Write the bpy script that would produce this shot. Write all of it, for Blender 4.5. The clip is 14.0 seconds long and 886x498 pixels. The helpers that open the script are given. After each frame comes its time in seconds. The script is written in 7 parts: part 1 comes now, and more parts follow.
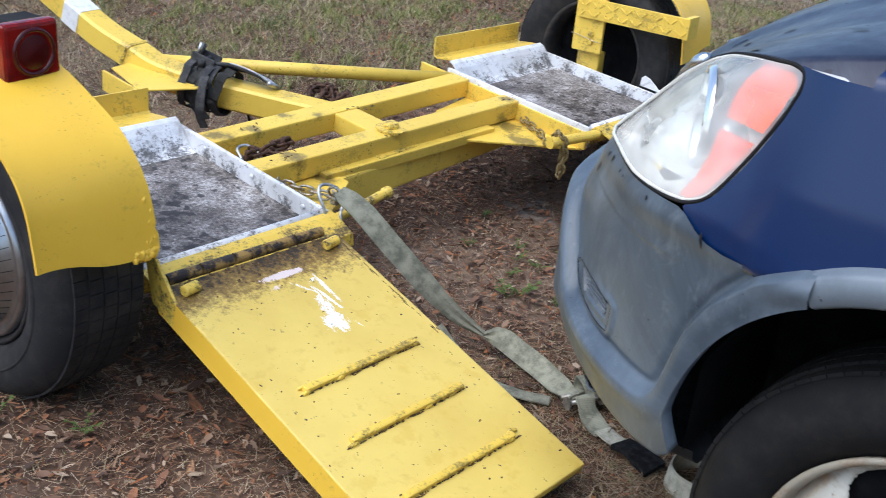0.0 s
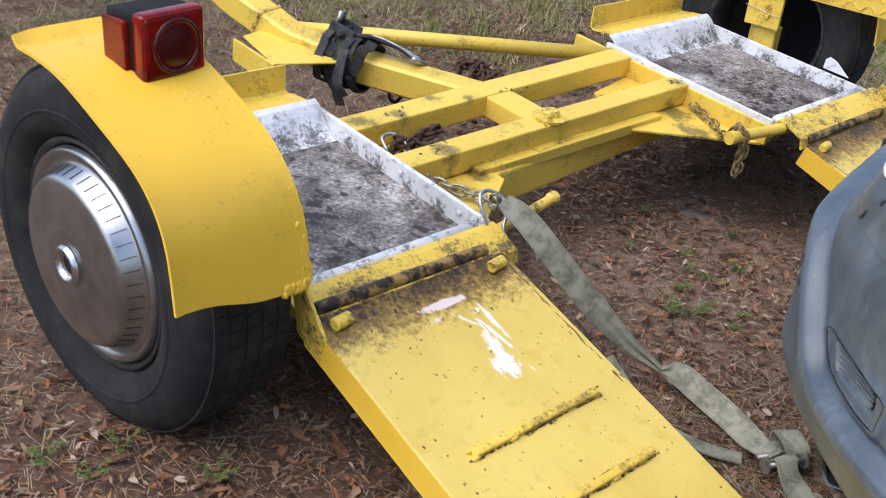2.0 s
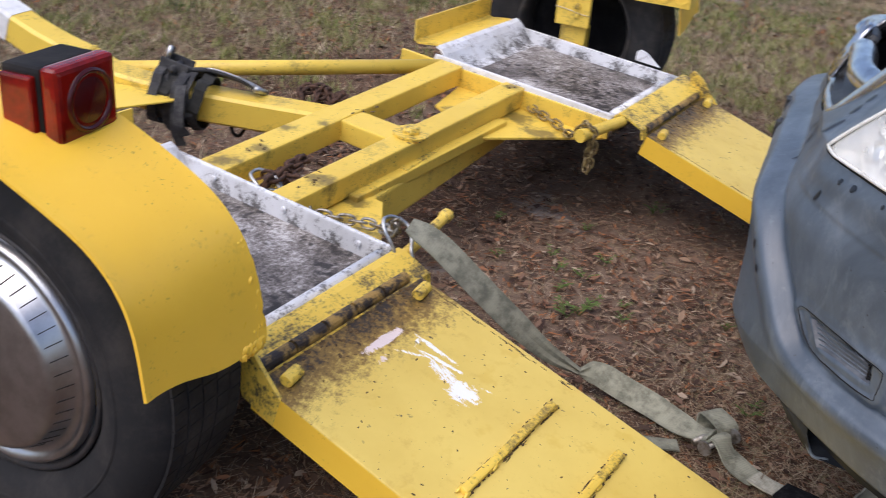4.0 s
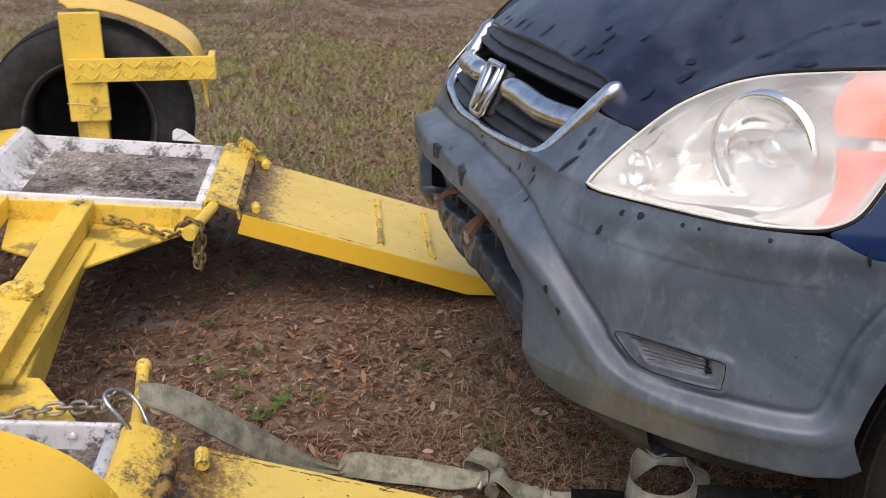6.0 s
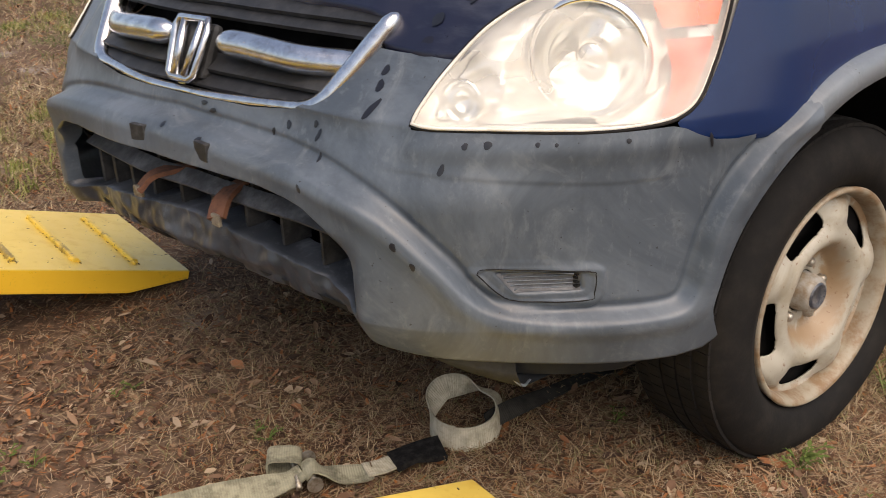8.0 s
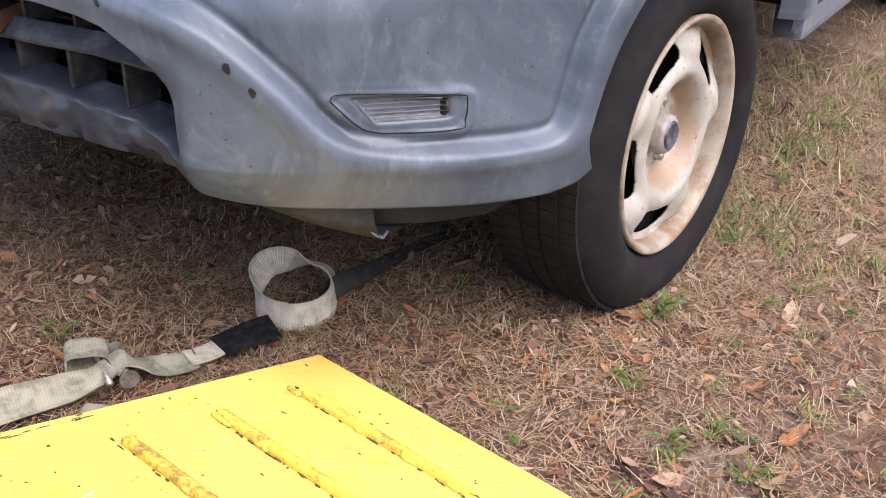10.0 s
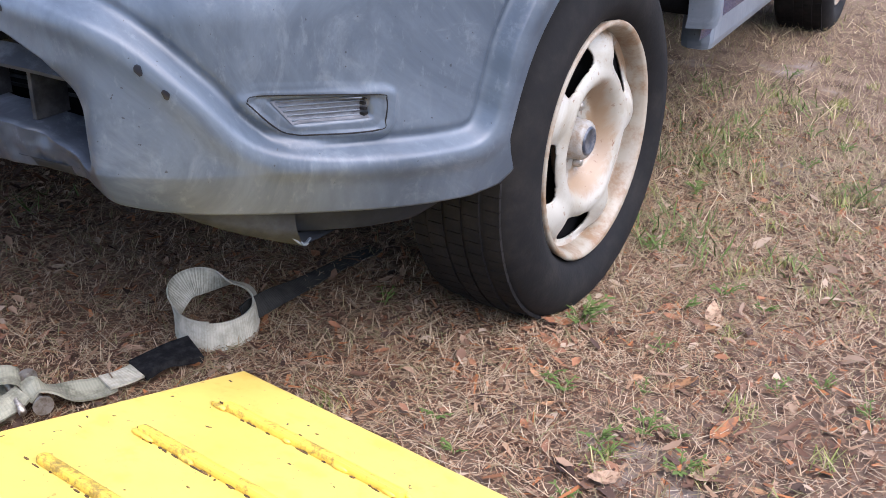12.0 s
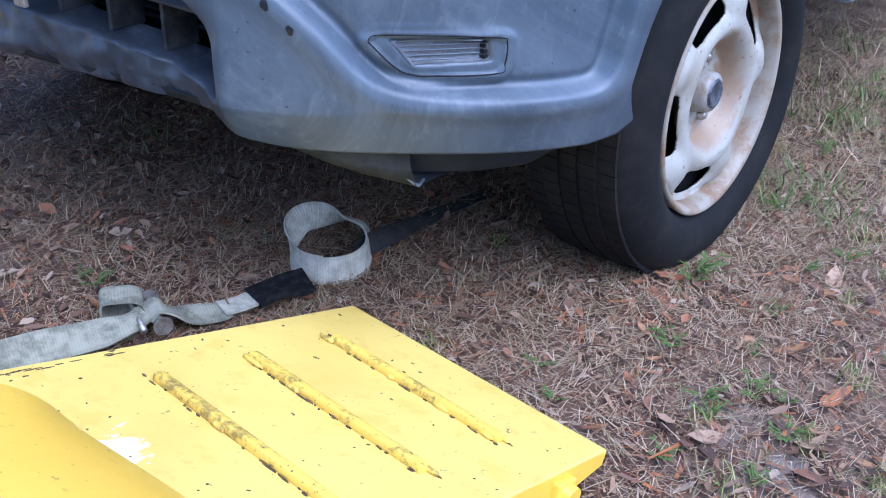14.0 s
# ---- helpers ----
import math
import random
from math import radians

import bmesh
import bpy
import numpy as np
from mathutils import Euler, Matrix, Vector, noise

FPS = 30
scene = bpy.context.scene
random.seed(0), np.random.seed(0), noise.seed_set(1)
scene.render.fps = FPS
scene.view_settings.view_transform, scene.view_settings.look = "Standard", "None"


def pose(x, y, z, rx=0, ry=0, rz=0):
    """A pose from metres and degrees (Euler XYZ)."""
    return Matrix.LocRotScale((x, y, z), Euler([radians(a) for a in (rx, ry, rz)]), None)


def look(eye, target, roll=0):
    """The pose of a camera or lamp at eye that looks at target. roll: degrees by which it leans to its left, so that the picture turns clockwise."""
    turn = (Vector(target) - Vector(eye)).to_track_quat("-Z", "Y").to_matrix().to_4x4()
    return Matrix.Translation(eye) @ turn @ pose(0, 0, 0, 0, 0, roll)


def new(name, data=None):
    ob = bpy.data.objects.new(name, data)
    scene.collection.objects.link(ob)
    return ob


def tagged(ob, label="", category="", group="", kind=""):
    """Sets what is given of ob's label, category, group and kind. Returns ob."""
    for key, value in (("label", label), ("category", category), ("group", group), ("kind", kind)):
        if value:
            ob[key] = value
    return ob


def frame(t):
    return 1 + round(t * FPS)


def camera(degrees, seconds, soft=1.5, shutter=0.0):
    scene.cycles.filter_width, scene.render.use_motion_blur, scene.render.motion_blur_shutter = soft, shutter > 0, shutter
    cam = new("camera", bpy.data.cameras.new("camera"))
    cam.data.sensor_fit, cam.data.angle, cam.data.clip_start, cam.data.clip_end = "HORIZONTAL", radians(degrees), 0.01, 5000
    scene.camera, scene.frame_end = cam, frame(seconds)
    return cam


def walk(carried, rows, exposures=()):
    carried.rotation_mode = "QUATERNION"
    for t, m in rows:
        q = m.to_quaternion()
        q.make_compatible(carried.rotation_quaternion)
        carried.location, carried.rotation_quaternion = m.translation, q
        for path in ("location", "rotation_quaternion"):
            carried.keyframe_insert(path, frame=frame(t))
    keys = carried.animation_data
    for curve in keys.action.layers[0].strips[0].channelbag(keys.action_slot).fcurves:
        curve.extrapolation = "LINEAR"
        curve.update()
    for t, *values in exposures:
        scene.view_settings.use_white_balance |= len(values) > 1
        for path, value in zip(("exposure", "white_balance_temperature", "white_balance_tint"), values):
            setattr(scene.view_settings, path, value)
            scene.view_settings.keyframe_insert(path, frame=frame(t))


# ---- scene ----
cam = camera(46.9, 14.0, soft=0.6, shutter=0.3)
PATH = [
    (0, (-2.01, -2.069, 1.17), (-0.627, -0.841, 0.41), 7.2),
    (0.5, (-1.99, -2.026, 1.164), (-0.678, -0.731, 0.39), 6.8),
    (1, (-1.955, -1.917, 1.156), (-0.627, -0.67, 0.331), 7.8),
    (1.5, (-1.921, -1.767, 1.16), (-0.599, -0.543, 0.293), 8.2),
    (2, (-1.891, -1.699, 1.174), (-0.661, -0.393, 0.289), 7.7),
    (2.2, (-1.886, -1.687, 1.183), (-0.67, -0.361, 0.307), 6.9),
    (4.3, (-2.052, -1.33, 1.13), (-0.389, -0.558, 0.332), 4.9),
    (4.5, (-2.049, -1.265, 1.139), (-0.327, -0.656, 0.324), 4.3),
    (5, (-2.041, -1.135, 1.159), (-0.257, -0.731, 0.351), 3.9),
    (5.5, (-2.062, -0.975, 1.166), (-0.211, -0.846, 0.419), 3.3),
    (6, (-2.069, -0.81, 1.174), (-0.19, -0.906, 0.496), 0.2),
    (6.5, (-1.983, -0.647, 1.144), (-0.143, -0.989, 0.439), -0.7),
    (7, (-1.897, -0.539, 1.147), (-0.162, -1.143, 0.356), -1.9),
    (7.5, (-1.801, -0.41, 1.138), (-0.212, -1.343, 0.36), 0.4),
    (8, (-1.724, -0.318, 1.143), (-0.222, -1.378, 0.354), -2.4),
    (8.5, (-1.682, -0.327, 1.091), (-0.244, -1.453, 0.275), -2.4),
    (9, (-1.631, -0.33, 1.034), (-0.257, -1.511, 0.186), -1.9),
    (9.2, (-1.587, -0.322, 1.008), (-0.287, -1.564, 0.133), -1.2),
    (11.3, (-1.482, -0.312, 0.887), (-0.432, -1.743, -0.033), 1.7),
    (11.5, (-1.488, -0.311, 0.881), (-0.456, -1.767, -0.023), 1.3),
    (12, (-1.507, -0.304, 0.877), (-0.477, -1.795, 0.031), 1.3),
    (12.5, (-1.504, -0.31, 0.878), (-0.501, -1.783, -0.03), 1.6),
    (13, (-1.519, -0.311, 0.864), (-0.387, -1.638, -0.114), 0.1),
    (13.5, (-1.51, -0.312, 0.877), (-0.323, -1.58, -0.115), 0.6),
    (14, (-1.513, -0.309, 0.879), (-0.338, -1.62, -0.07), 1.3),
]
EXPO = [(0, 0.66, 5800, 8), (0.5, 0.45, 6150, 10), (2, 0.62, 6100, 11), (5, 0.37, 6550, 18), (6.5, 0.48, 7100, 15), (7.5, 0.54, 7600, 13), (8, 0.68, 8150, 16), (8.5, 0.98, 8200, 18), (9, 1.40, 7900, 24), (11.5, 1.40, 5350, 17), (12, 1.46, 6000, 19), (12.5, 1.44, 5650, 17), (13, 1.28, 5100, 14), (14, 1.14, 4800, 18)]
walk(cam, [(t, look(eye, target, roll)) for t, eye, target, roll in PATH], EXPO)

# ---- light ----
world = bpy.data.worlds.new("world")
scene.world = world
world.use_nodes = True
wn = world.node_tree
sky = wn.nodes.new("ShaderNodeTexSky")
sky.sky_type, sky.sun_disc = "NISHITA", False
sky.sun_elevation, sky.sun_rotation = radians(58), radians(-82)
sky.air_density, sky.dust_density, sky.ozone_density = 1.0, 2.5, 1.0
bg = wn.nodes["Background"]
wn.links.new(sky.outputs[0], bg.inputs[0])
bg.inputs[1].default_value = 0.14
sun = new("sun", bpy.data.lights.new("sun", "SUN"))
sun.data.energy, sun.data.angle, sun.data.color = 1.58, radians(72), (1.0, 0.97, 0.93)
sun.matrix_world = look((-4.9, 0.69, 8.0), (0, 0, 0))

# ---- materials ----


class Mat:
    """A node material with a principled shader and short ways to add nodes."""

    def __init__(self, name, color=(0.5, 0.5, 0.5), rough=0.6, metal=0.0, spec=0.5):
        self.m = bpy.data.materials.new(name)
        self.m.use_nodes = True
        self.t = self.m.node_tree
        self.b = self.t.nodes["Principled BSDF"]
        self.b.inputs["Base Color"].default_value = (*color, 1)
        self.b.inputs["Roughness"].default_value = rough
        self.b.inputs["Metallic"].default_value = metal
        self.b.inputs["Specular IOR Level"].default_value = spec
        self.co = None

    def node(self, kind, **given):
        n = self.t.nodes.new(kind)
        for k, v in given.items():
            n.inputs[k].default_value = v
        return n

    def link(self, a, b):
        self.t.links.new(a, b)

    def coords(self, which="Object"):
        if self.co is None:
            self.co = self.t.nodes.new("ShaderNodeTexCoord")
        return self.co.outputs[which]

    def noise(self, scale, detail=4.0, rough=0.6, stretch=None, which="Object", distort=0.0):
        n = self.node("ShaderNodeTexNoise", Scale=scale, Detail=detail, Roughness=rough, Distortion=distort)
        src = self.coords(which)
        if stretch:
            mp = self.t.nodes.new("ShaderNodeMapping")
            mp.inputs["Scale"].default_value = stretch
            self.link(src, mp.inputs[0])
            src = mp.outputs[0]
        self.link(src, n.inputs["Vector"])
        return n.outputs["Fac"]

    def ramp(self, fac, stops):
        n = self.t.nodes.new("ShaderNodeValToRGB")
        e = n.color_ramp.elements
        while len(e) < len(stops):
            e.new(0.5)
        for el, (p, c) in zip(e, stops):
            el.position = p
            el.color = (*c, 1) if len(c) == 3 else c
        self.link(fac, n.inputs[0])
        return n.outputs[0]

    def mask(self, fac, lo, hi):
        n = self.t.nodes.new("ShaderNodeMapRange")
        n.interpolation_type = "SMOOTHSTEP"
        n.inputs["From Min"].default_value, n.inputs["From Max"].default_value = lo, hi
        self.link(fac, n.inputs[0])
        return n.outputs[0]

    def math(self, op, a, b=None):
        n = self.t.nodes.new("ShaderNodeMath")
        n.operation = op
        for i, v in enumerate((a, b)):
            if v is None:
                continue
            if isinstance(v, (int, float)):
                n.inputs[i].default_value = v
            else:
                self.link(v, n.inputs[i])
        return n.outputs[0]

    def mix(self, fac, a, b):
        n = self.t.nodes.new("ShaderNodeMix")
        n.data_type = "RGBA"
        for i, v in ((0, fac), (6, a), (7, b)):
            if isinstance(v, (int, float)):
                n.inputs[i].default_value = v
            elif isinstance(v, tuple):
                n.inputs[i].default_value = (*v, 1)
            else:
                self.link(v, n.inputs[i])
        return n.outputs[2]

    def color(self, out):
        self.link(out, self.b.inputs["Base Color"])
        return self

    def rough(self, out):
        self.link(out, self.b.inputs["Roughness"])
        return self

    def bump(self, fac, strength=0.3, distance=0.002):
        n = self.node("ShaderNodeBump", Strength=strength, Distance=distance)
        self.link(fac, n.inputs["Height"])
        old = self.b.inputs["Normal"].links
        if old:
            self.link(old[0].from_socket, n.inputs["Normal"])
        self.link(n.outputs[0], self.b.inputs["Normal"])
        return self


def yellow_paint(name, dirt=0.5, fresh=0.0, smears=()):
    """Brush-painted yellow steel with grime, small chips and specks; smears: (place, size) of oily marks."""
    k = Mat(name, rough=0.42)
    big, mid, fine = k.noise(3.5, 5), k.noise(26, 6, 0.7), k.noise(150, 3)
    base = k.mix(k.mask(big, 0.35, 0.7), (0.82 + 0.07 * fresh, 0.575 - 0.015 * fresh, 0.085 - 0.03 * fresh), (0.72 + 0.12 * fresh, 0.49 + 0.02 * fresh, 0.07 - 0.025 * fresh))
    base = k.mix(k.mask(mid, 0.62, 0.8), base, (0.52, 0.32, 0.055))
    speck = k.math("MULTIPLY", k.mask(fine, 0.64, 0.68), k.mask(k.noise(9, 3), 0.48, 0.62))
    base = k.mix(k.math("MULTIPLY", speck, 0.85 - 0.45 * fresh), base, (0.06, 0.045, 0.03))
    cloud = k.math("ADD", k.noise(5.5, 7, 0.75, distort=0.6), k.math("MULTIPLY", k.math("SUBTRACT", k.math("ADD", mid, fine), 1.0), 0.45))
    grime = k.math("MULTIPLY", k.mask(cloud, 0.57 - 0.12 * dirt, 0.70 - 0.04 * dirt), min(0.95, dirt))
    base = k.mix(grime, base, (0.055, 0.045, 0.035))
    for at, size in smears:
        d = k.t.nodes.new("ShaderNodeVectorMath")
        d.operation = "DISTANCE"
        k.link(k.coords(), d.inputs[0])
        d.inputs[1].default_value = at
        near = k.math("ADD", k.math("DIVIDE", d.outputs["Value"], size), k.math("MULTIPLY", k.math("SUBTRACT", mid, 0.5), 3.4))
        base = k.mix(k.math("MULTIPLY", k.mask(near, 1.05, 0.2), 0.7), base, (0.05, 0.036, 0.024))
    k.color(base)
    k.rough(k.math("ADD", k.math("MULTIPLY", mid, 0.3), 0.27 - 0.09 * fresh))
    k.bump(mid, 0.25, 0.002).bump(k.noise(60, 3), 0.15, 0.001)
    return k.m


M_YELLOW = yellow_paint("yellow_paint", 0.42)
M_YELLOW_CLEAN = yellow_paint("yellow_paint_fresh", 0.12, 1.0)
M_YELLOW_DIRTY = yellow_paint("yellow_paint_grimy", 0.95)


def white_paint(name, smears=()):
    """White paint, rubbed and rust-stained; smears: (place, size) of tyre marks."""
    k = Mat(name, rough=0.5)
    base = k.mix(k.mask(k.noise(9, 5), 0.4, 0.75), (0.78, 0.79, 0.81), (0.6, 0.6, 0.6))
    speck = k.mask(k.noise(38, 6, 0.78), 0.54, 0.68)
    base = k.mix(k.math("MULTIPLY", k.mask(k.noise(11, 6, 0.75, distort=0.5), 0.52, 0.72), 0.6), base, (0.22, 0.18, 0.15))
    base = k.mix(k.math("MULTIPLY", speck, 0.85), base, (0.07, 0.055, 0.05))
    rub = k.noise(85, 5, 0.75)
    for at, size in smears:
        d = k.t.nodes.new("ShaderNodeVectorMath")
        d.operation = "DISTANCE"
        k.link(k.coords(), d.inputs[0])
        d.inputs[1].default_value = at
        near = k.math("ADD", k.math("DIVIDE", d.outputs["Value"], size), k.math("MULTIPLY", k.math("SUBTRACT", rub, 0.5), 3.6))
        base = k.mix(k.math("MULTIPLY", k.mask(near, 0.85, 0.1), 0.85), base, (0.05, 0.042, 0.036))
    k.color(base)
    k.bump(k.noise(40, 4), 0.25, 0.002)
    return k.m


M_WHITE = white_paint("worn_white_paint")


def pan_floor_mat():
    """White paint rubbed dark by wet tyres: fine black grains and soft blotches."""
    k = Mat("tyre_marked_white_floor", rough=0.6)
    grain = k.noise(120, 5, 0.8)
    blot = k.noise(34, 2, 0.45)
    big = k.noise(4.5, 3, 0.55)
    tone = k.math("ADD", k.math("MULTIPLY", grain, 0.55), k.math("ADD", k.math("MULTIPLY", k.noise(13, 4, 0.65), 0.35), k.math("MULTIPLY", big, 0.25)))
    col = k.ramp(tone, [(0.49, (0.045, 0.037, 0.032)), (0.57, (0.145, 0.126, 0.112)), (0.62, (0.27, 0.245, 0.23)), (0.69, (0.56, 0.54, 0.52))])
    spread = k.math("ADD", blot, k.math("MULTIPLY", k.math("SUBTRACT", big, 0.5), -0.5))
    col = k.mix(k.math("MULTIPLY", k.mask(spread, 0.56, 0.66), 0.92), col, (0.022, 0.019, 0.018))
    k.color(col)
    k.bump(grain, 0.5, 0.002).bump(blot, 0.4, 0.004)
    return k.m


M_PAN = pan_floor_mat()


def rubber(name, v=0.028):
    k = Mat(name, rough=0.8, spec=0.2)
    d = k.noise(14, 6, 0.7)
    k.color(k.mix(k.mask(d, 0.4, 0.75), (v, v, v * 1.05), (v * 2.3, v * 2.1, v * 1.95)))
    k.bump(k.noise(120, 3), 0.3, 0.0015)
    return k.m


M_RUBBER = rubber("worn_tyre_rubber", 0.0085)
M_RUBBER_DUSTY = rubber("dusty_tyre_rubber", 0.020)
M_BLACK = rubber("black_plastic", 0.012)


def dull(name, color, other, scale=18, rough=0.7, metal=0.0, lo=0.4, hi=0.7, bump=0.3, dist=0.002, spec=0.5):
    """A surface of two colours in uneven patches."""
    k = Mat(name, rough=rough, metal=metal, spec=spec)
    n = k.noise(scale, 6, 0.7)
    k.color(k.mix(k.mask(n, lo, hi), color, other))
    k.bump(n, bump, dist)
    return k.m


M_RUST = dull("rusty_steel", (0.10, 0.05, 0.03), (0.035, 0.022, 0.018), 90, 0.85, 0.2)
M_TOW = dull("orange_rusted_tab", (0.17, 0.072, 0.042), (0.08, 0.036, 0.025), 50, 0.85)
M_HUB = dull("dulled_grey_hub", (0.30, 0.295, 0.27), (0.20, 0.145, 0.09), 40, 0.5)
M_ZINC = dull("weathered_zinc", (0.42, 0.40, 0.36), (0.20, 0.16, 0.11), 70, 0.45, 0.75)
M_CHAIN_Y = dull("tarnished_chain", (0.33, 0.25, 0.10), (0.12, 0.08, 0.05), 80, 0.6, 0.4)
M_HOOK = dull("galvanised_hook", (0.55, 0.56, 0.56), (0.3, 0.3, 0.3), 60, 0.35, 0.9)
M_HINGE = dull("greasy_hinge_steel", (0.030, 0.022, 0.018), (0.34, 0.21, 0.055), 26, 0.6, 0.1, 0.42, 0.58, 0.6, 0.004)
M_WHEEL_DARK = dull("black_trailer_wheel", (0.02, 0.02, 0.022), (0.06, 0.05, 0.042), 30, 0.5)


def webbing(name, color, other, scale):
    """Woven strap: soiled in patches, ribbed across its length."""
    k = Mat(name, rough=0.9, spec=0.2)
    n = k.noise(scale, 6, 0.7)
    sep = k.t.nodes.new("ShaderNodeSeparateXYZ")
    k.link(k.coords("UV"), sep.inputs[0])
    u, v = sep.outputs[0], sep.outputs[1]
    rib = k.math("SINE", k.math("MULTIPLY", u, 2 * math.pi / 0.0048))
    edge = k.mask(k.math("ABSOLUTE", k.math("SUBTRACT", v, 0.5)), 0.36, 0.42)
    c = k.mix(k.math("MULTIPLY", k.mask(n, 0.38, 0.68), 0.8), color, other)
    c = k.mix(k.math("MULTIPLY", k.mask(rib, 0.1, 0.9), 0.17), c, tuple(0.45 * x for x in color))
    c = k.mix(k.math("MULTIPLY", edge, 0.3), c, tuple(0.5 * x for x in color))
    k.color(c)
    k.bump(rib, 0.22, 0.0008).bump(n, 0.4, 0.003)
    return k.m


M_WEB = webbing("dirty_strap_webbing", (0.34, 0.335, 0.25), (0.10, 0.10, 0.075), 30)
M_WEB_DARK = webbing("soiled_grey_webbing", (0.31, 0.305, 0.23), (0.08, 0.08, 0.062), 20)
M_WEB_PALE = webbing("pale_strap_webbing", (0.54, 0.515, 0.41), (0.29, 0.275, 0.21), 45)
M_WEB_BLACK = webbing("near_black_webbing", (0.045, 0.044, 0.040), (0.015, 0.015, 0.014), 22)
M_CLOTH = dull("black_cloth_sleeve", (0.008, 0.008, 0.009), (0.025, 0.025, 0.025), 60, 0.95, spec=0.1)
M_CHROME = dull("chrome", (0.70, 0.71, 0.73), (0.48, 0.49, 0.51), 30, 0.26, 1.0, bump=0.02)
M_HUBCAP = dull("dulled_stainless", (0.46, 0.465, 0.48), (0.33, 0.33, 0.335), 12, 0.28, 0.95, bump=0.05)


def wheel_paint():
    """Cream enamel, rusted in a ring round the nuts, at the outer edge and in small pits."""
    k = Mat("cream_wheel_paint_with_rust", rough=0.38)
    sep = k.t.nodes.new("ShaderNodeSeparateXYZ")
    k.link(k.coords(), sep.inputs[0])
    y, z = sep.outputs[1], sep.outputs[2]
    r = k.math("SQRT", k.math("ADD", k.math("MULTIPLY", y, y), k.math("MULTIPLY", z, z)))
    n, f = k.noise(13, 6, 0.7, distort=0.6), k.noise(75, 5, 0.7)
    wob = k.math("ADD", r, k.math("MULTIPLY", k.math("SUBTRACT", n, 0.5), 0.09))
    c = k.mix(k.mask(n, 0.40, 0.66), (0.40, 0.39, 0.34), (0.32, 0.295, 0.235))
    ring = k.math("MULTIPLY", k.mask(wob, 0.060, 0.078), k.mask(wob, 0.112, 0.086))
    c = k.mix(k.math("MULTIPLY", ring, 0.72), c, (0.25, 0.14, 0.055))
    c = k.mix(k.math("MULTIPLY", k.mask(wob, 0.178, 0.200), 0.75), c, (0.24, 0.13, 0.055))
    c = k.mix(k.math("MULTIPLY", k.mask(f, 0.60, 0.68), 0.75), c, (0.16, 0.07, 0.03))
    k.color(c)
    k.bump(f, 0.15, 0.001)
    return k.m


M_WHEEL = wheel_paint()
M_WHEEL_RIM = dull("rust_bloomed_rim", (0.31, 0.28, 0.22), (0.21, 0.13, 0.07), 16, 0.5, 0.0, 0.40, 0.66, 0.2)


def blue_paint():
    """Faded navy lacquer: clear coat gone chalky on top."""
    k = Mat("faded_navy_lacquer", rough=0.45, metal=0.0, spec=0.3)
    n = k.noise(4, 6, 0.65)
    k.color(k.mix(k.mask(n, 0.45, 0.7), (0.004, 0.019, 0.078), (0.007, 0.026, 0.095)))
    k.rough(k.math("ADD", k.math("MULTIPLY", n, 0.2), 0.13))
    k.b.inputs["Coat Weight"].default_value = 0.35
    k.b.inputs["Coat Roughness"].default_value = 0.25
    return k.m


def hood_paint():
    """The hood's lacquer, peeled and oxidised in patches, with dark drips."""
    k = Mat("oxidised_navy_hood", rough=0.4, metal=0.2)
    n, f = k.noise(3.0, 7, 0.7, distort=0.8), k.noise(30, 5)
    c = k.mix(k.mask(n, 0.42, 0.62), (0.010, 0.014, 0.035), (0.045, 0.052, 0.075))
    spot = k.mask(k.noise(16, 2, 0.5), 0.68, 0.7)
    k.color(k.mix(spot, c, (0.01, 0.011, 0.02)))
    k.rough(k.math("ADD", k.math("MULTIPLY", f, 0.25), 0.2))
    return k.m


def bumper_plastic(name, dark, mid, pale, wipe):
    """Sun-bleached plastic: blotches, pale wiped streaks and dark run marks."""
    k = Mat(name, rough=0.5)
    n = k.noise(3.2, 7, 0.7, distort=0.9)
    w = k.noise(7, 6, 0.7, stretch=(1, 1, 0.8), distort=1.8)
    f = k.noise(55, 4, 0.7, stretch=(1, 1, 0.5))
    c = k.mix(k.mask(n, 0.34, 0.66), dark, mid)
    c = k.mix(k.math("MULTIPLY", k.mask(w, 0.54, 0.70), wipe), c, pale)
    runs = k.noise(26, 3, 0.6, stretch=(1, 1, 0.08))
    c = k.mix(k.math("MULTIPLY", k.mask(runs, 0.58, 0.72), 0.22), c, tuple(v * 0.55 for v in dark))
    c = k.mix(k.math("MULTIPLY", k.mask(f, 0.56, 0.72), 0.25), c, pale)
    spot = k.mask(k.noise(120, 2, 0.5), 0.74, 0.77)
    c = k.mix(k.math("MULTIPLY", spot, 0.8), c, (0.02, 0.022, 0.025))
    k.color(c)
    k.rough(k.math("ADD", k.math("MULTIPLY", w, 0.3), 0.22))
    k.bump(k.noise(160, 2), 0.1, 0.0006).bump(n, 0.1, 0.004)
    return k.m


M_LIP = bumper_plastic("dark_scuffed_lip", (0.030, 0.037, 0.047), (0.080, 0.093, 0.113), (0.22, 0.245, 0.28), 0.42)
M_BLUE, M_HOOD, M_BUMPER = blue_paint(), hood_paint(), bumper_plastic("sun_bleached_grey_plastic", (0.054, 0.072, 0.094), (0.110, 0.138, 0.170), (0.215, 0.242, 0.265), 0.30)
M_BAND = bumper_plastic("scuffed_grey_flare", (0.098, 0.121, 0.145), (0.155, 0.185, 0.217), (0.26, 0.285, 0.31), 0.40)
M_DARKPLASTIC = dull("dark_grille_plastic", (0.012, 0.013, 0.015), (0.035, 0.037, 0.04), 25, 0.5)
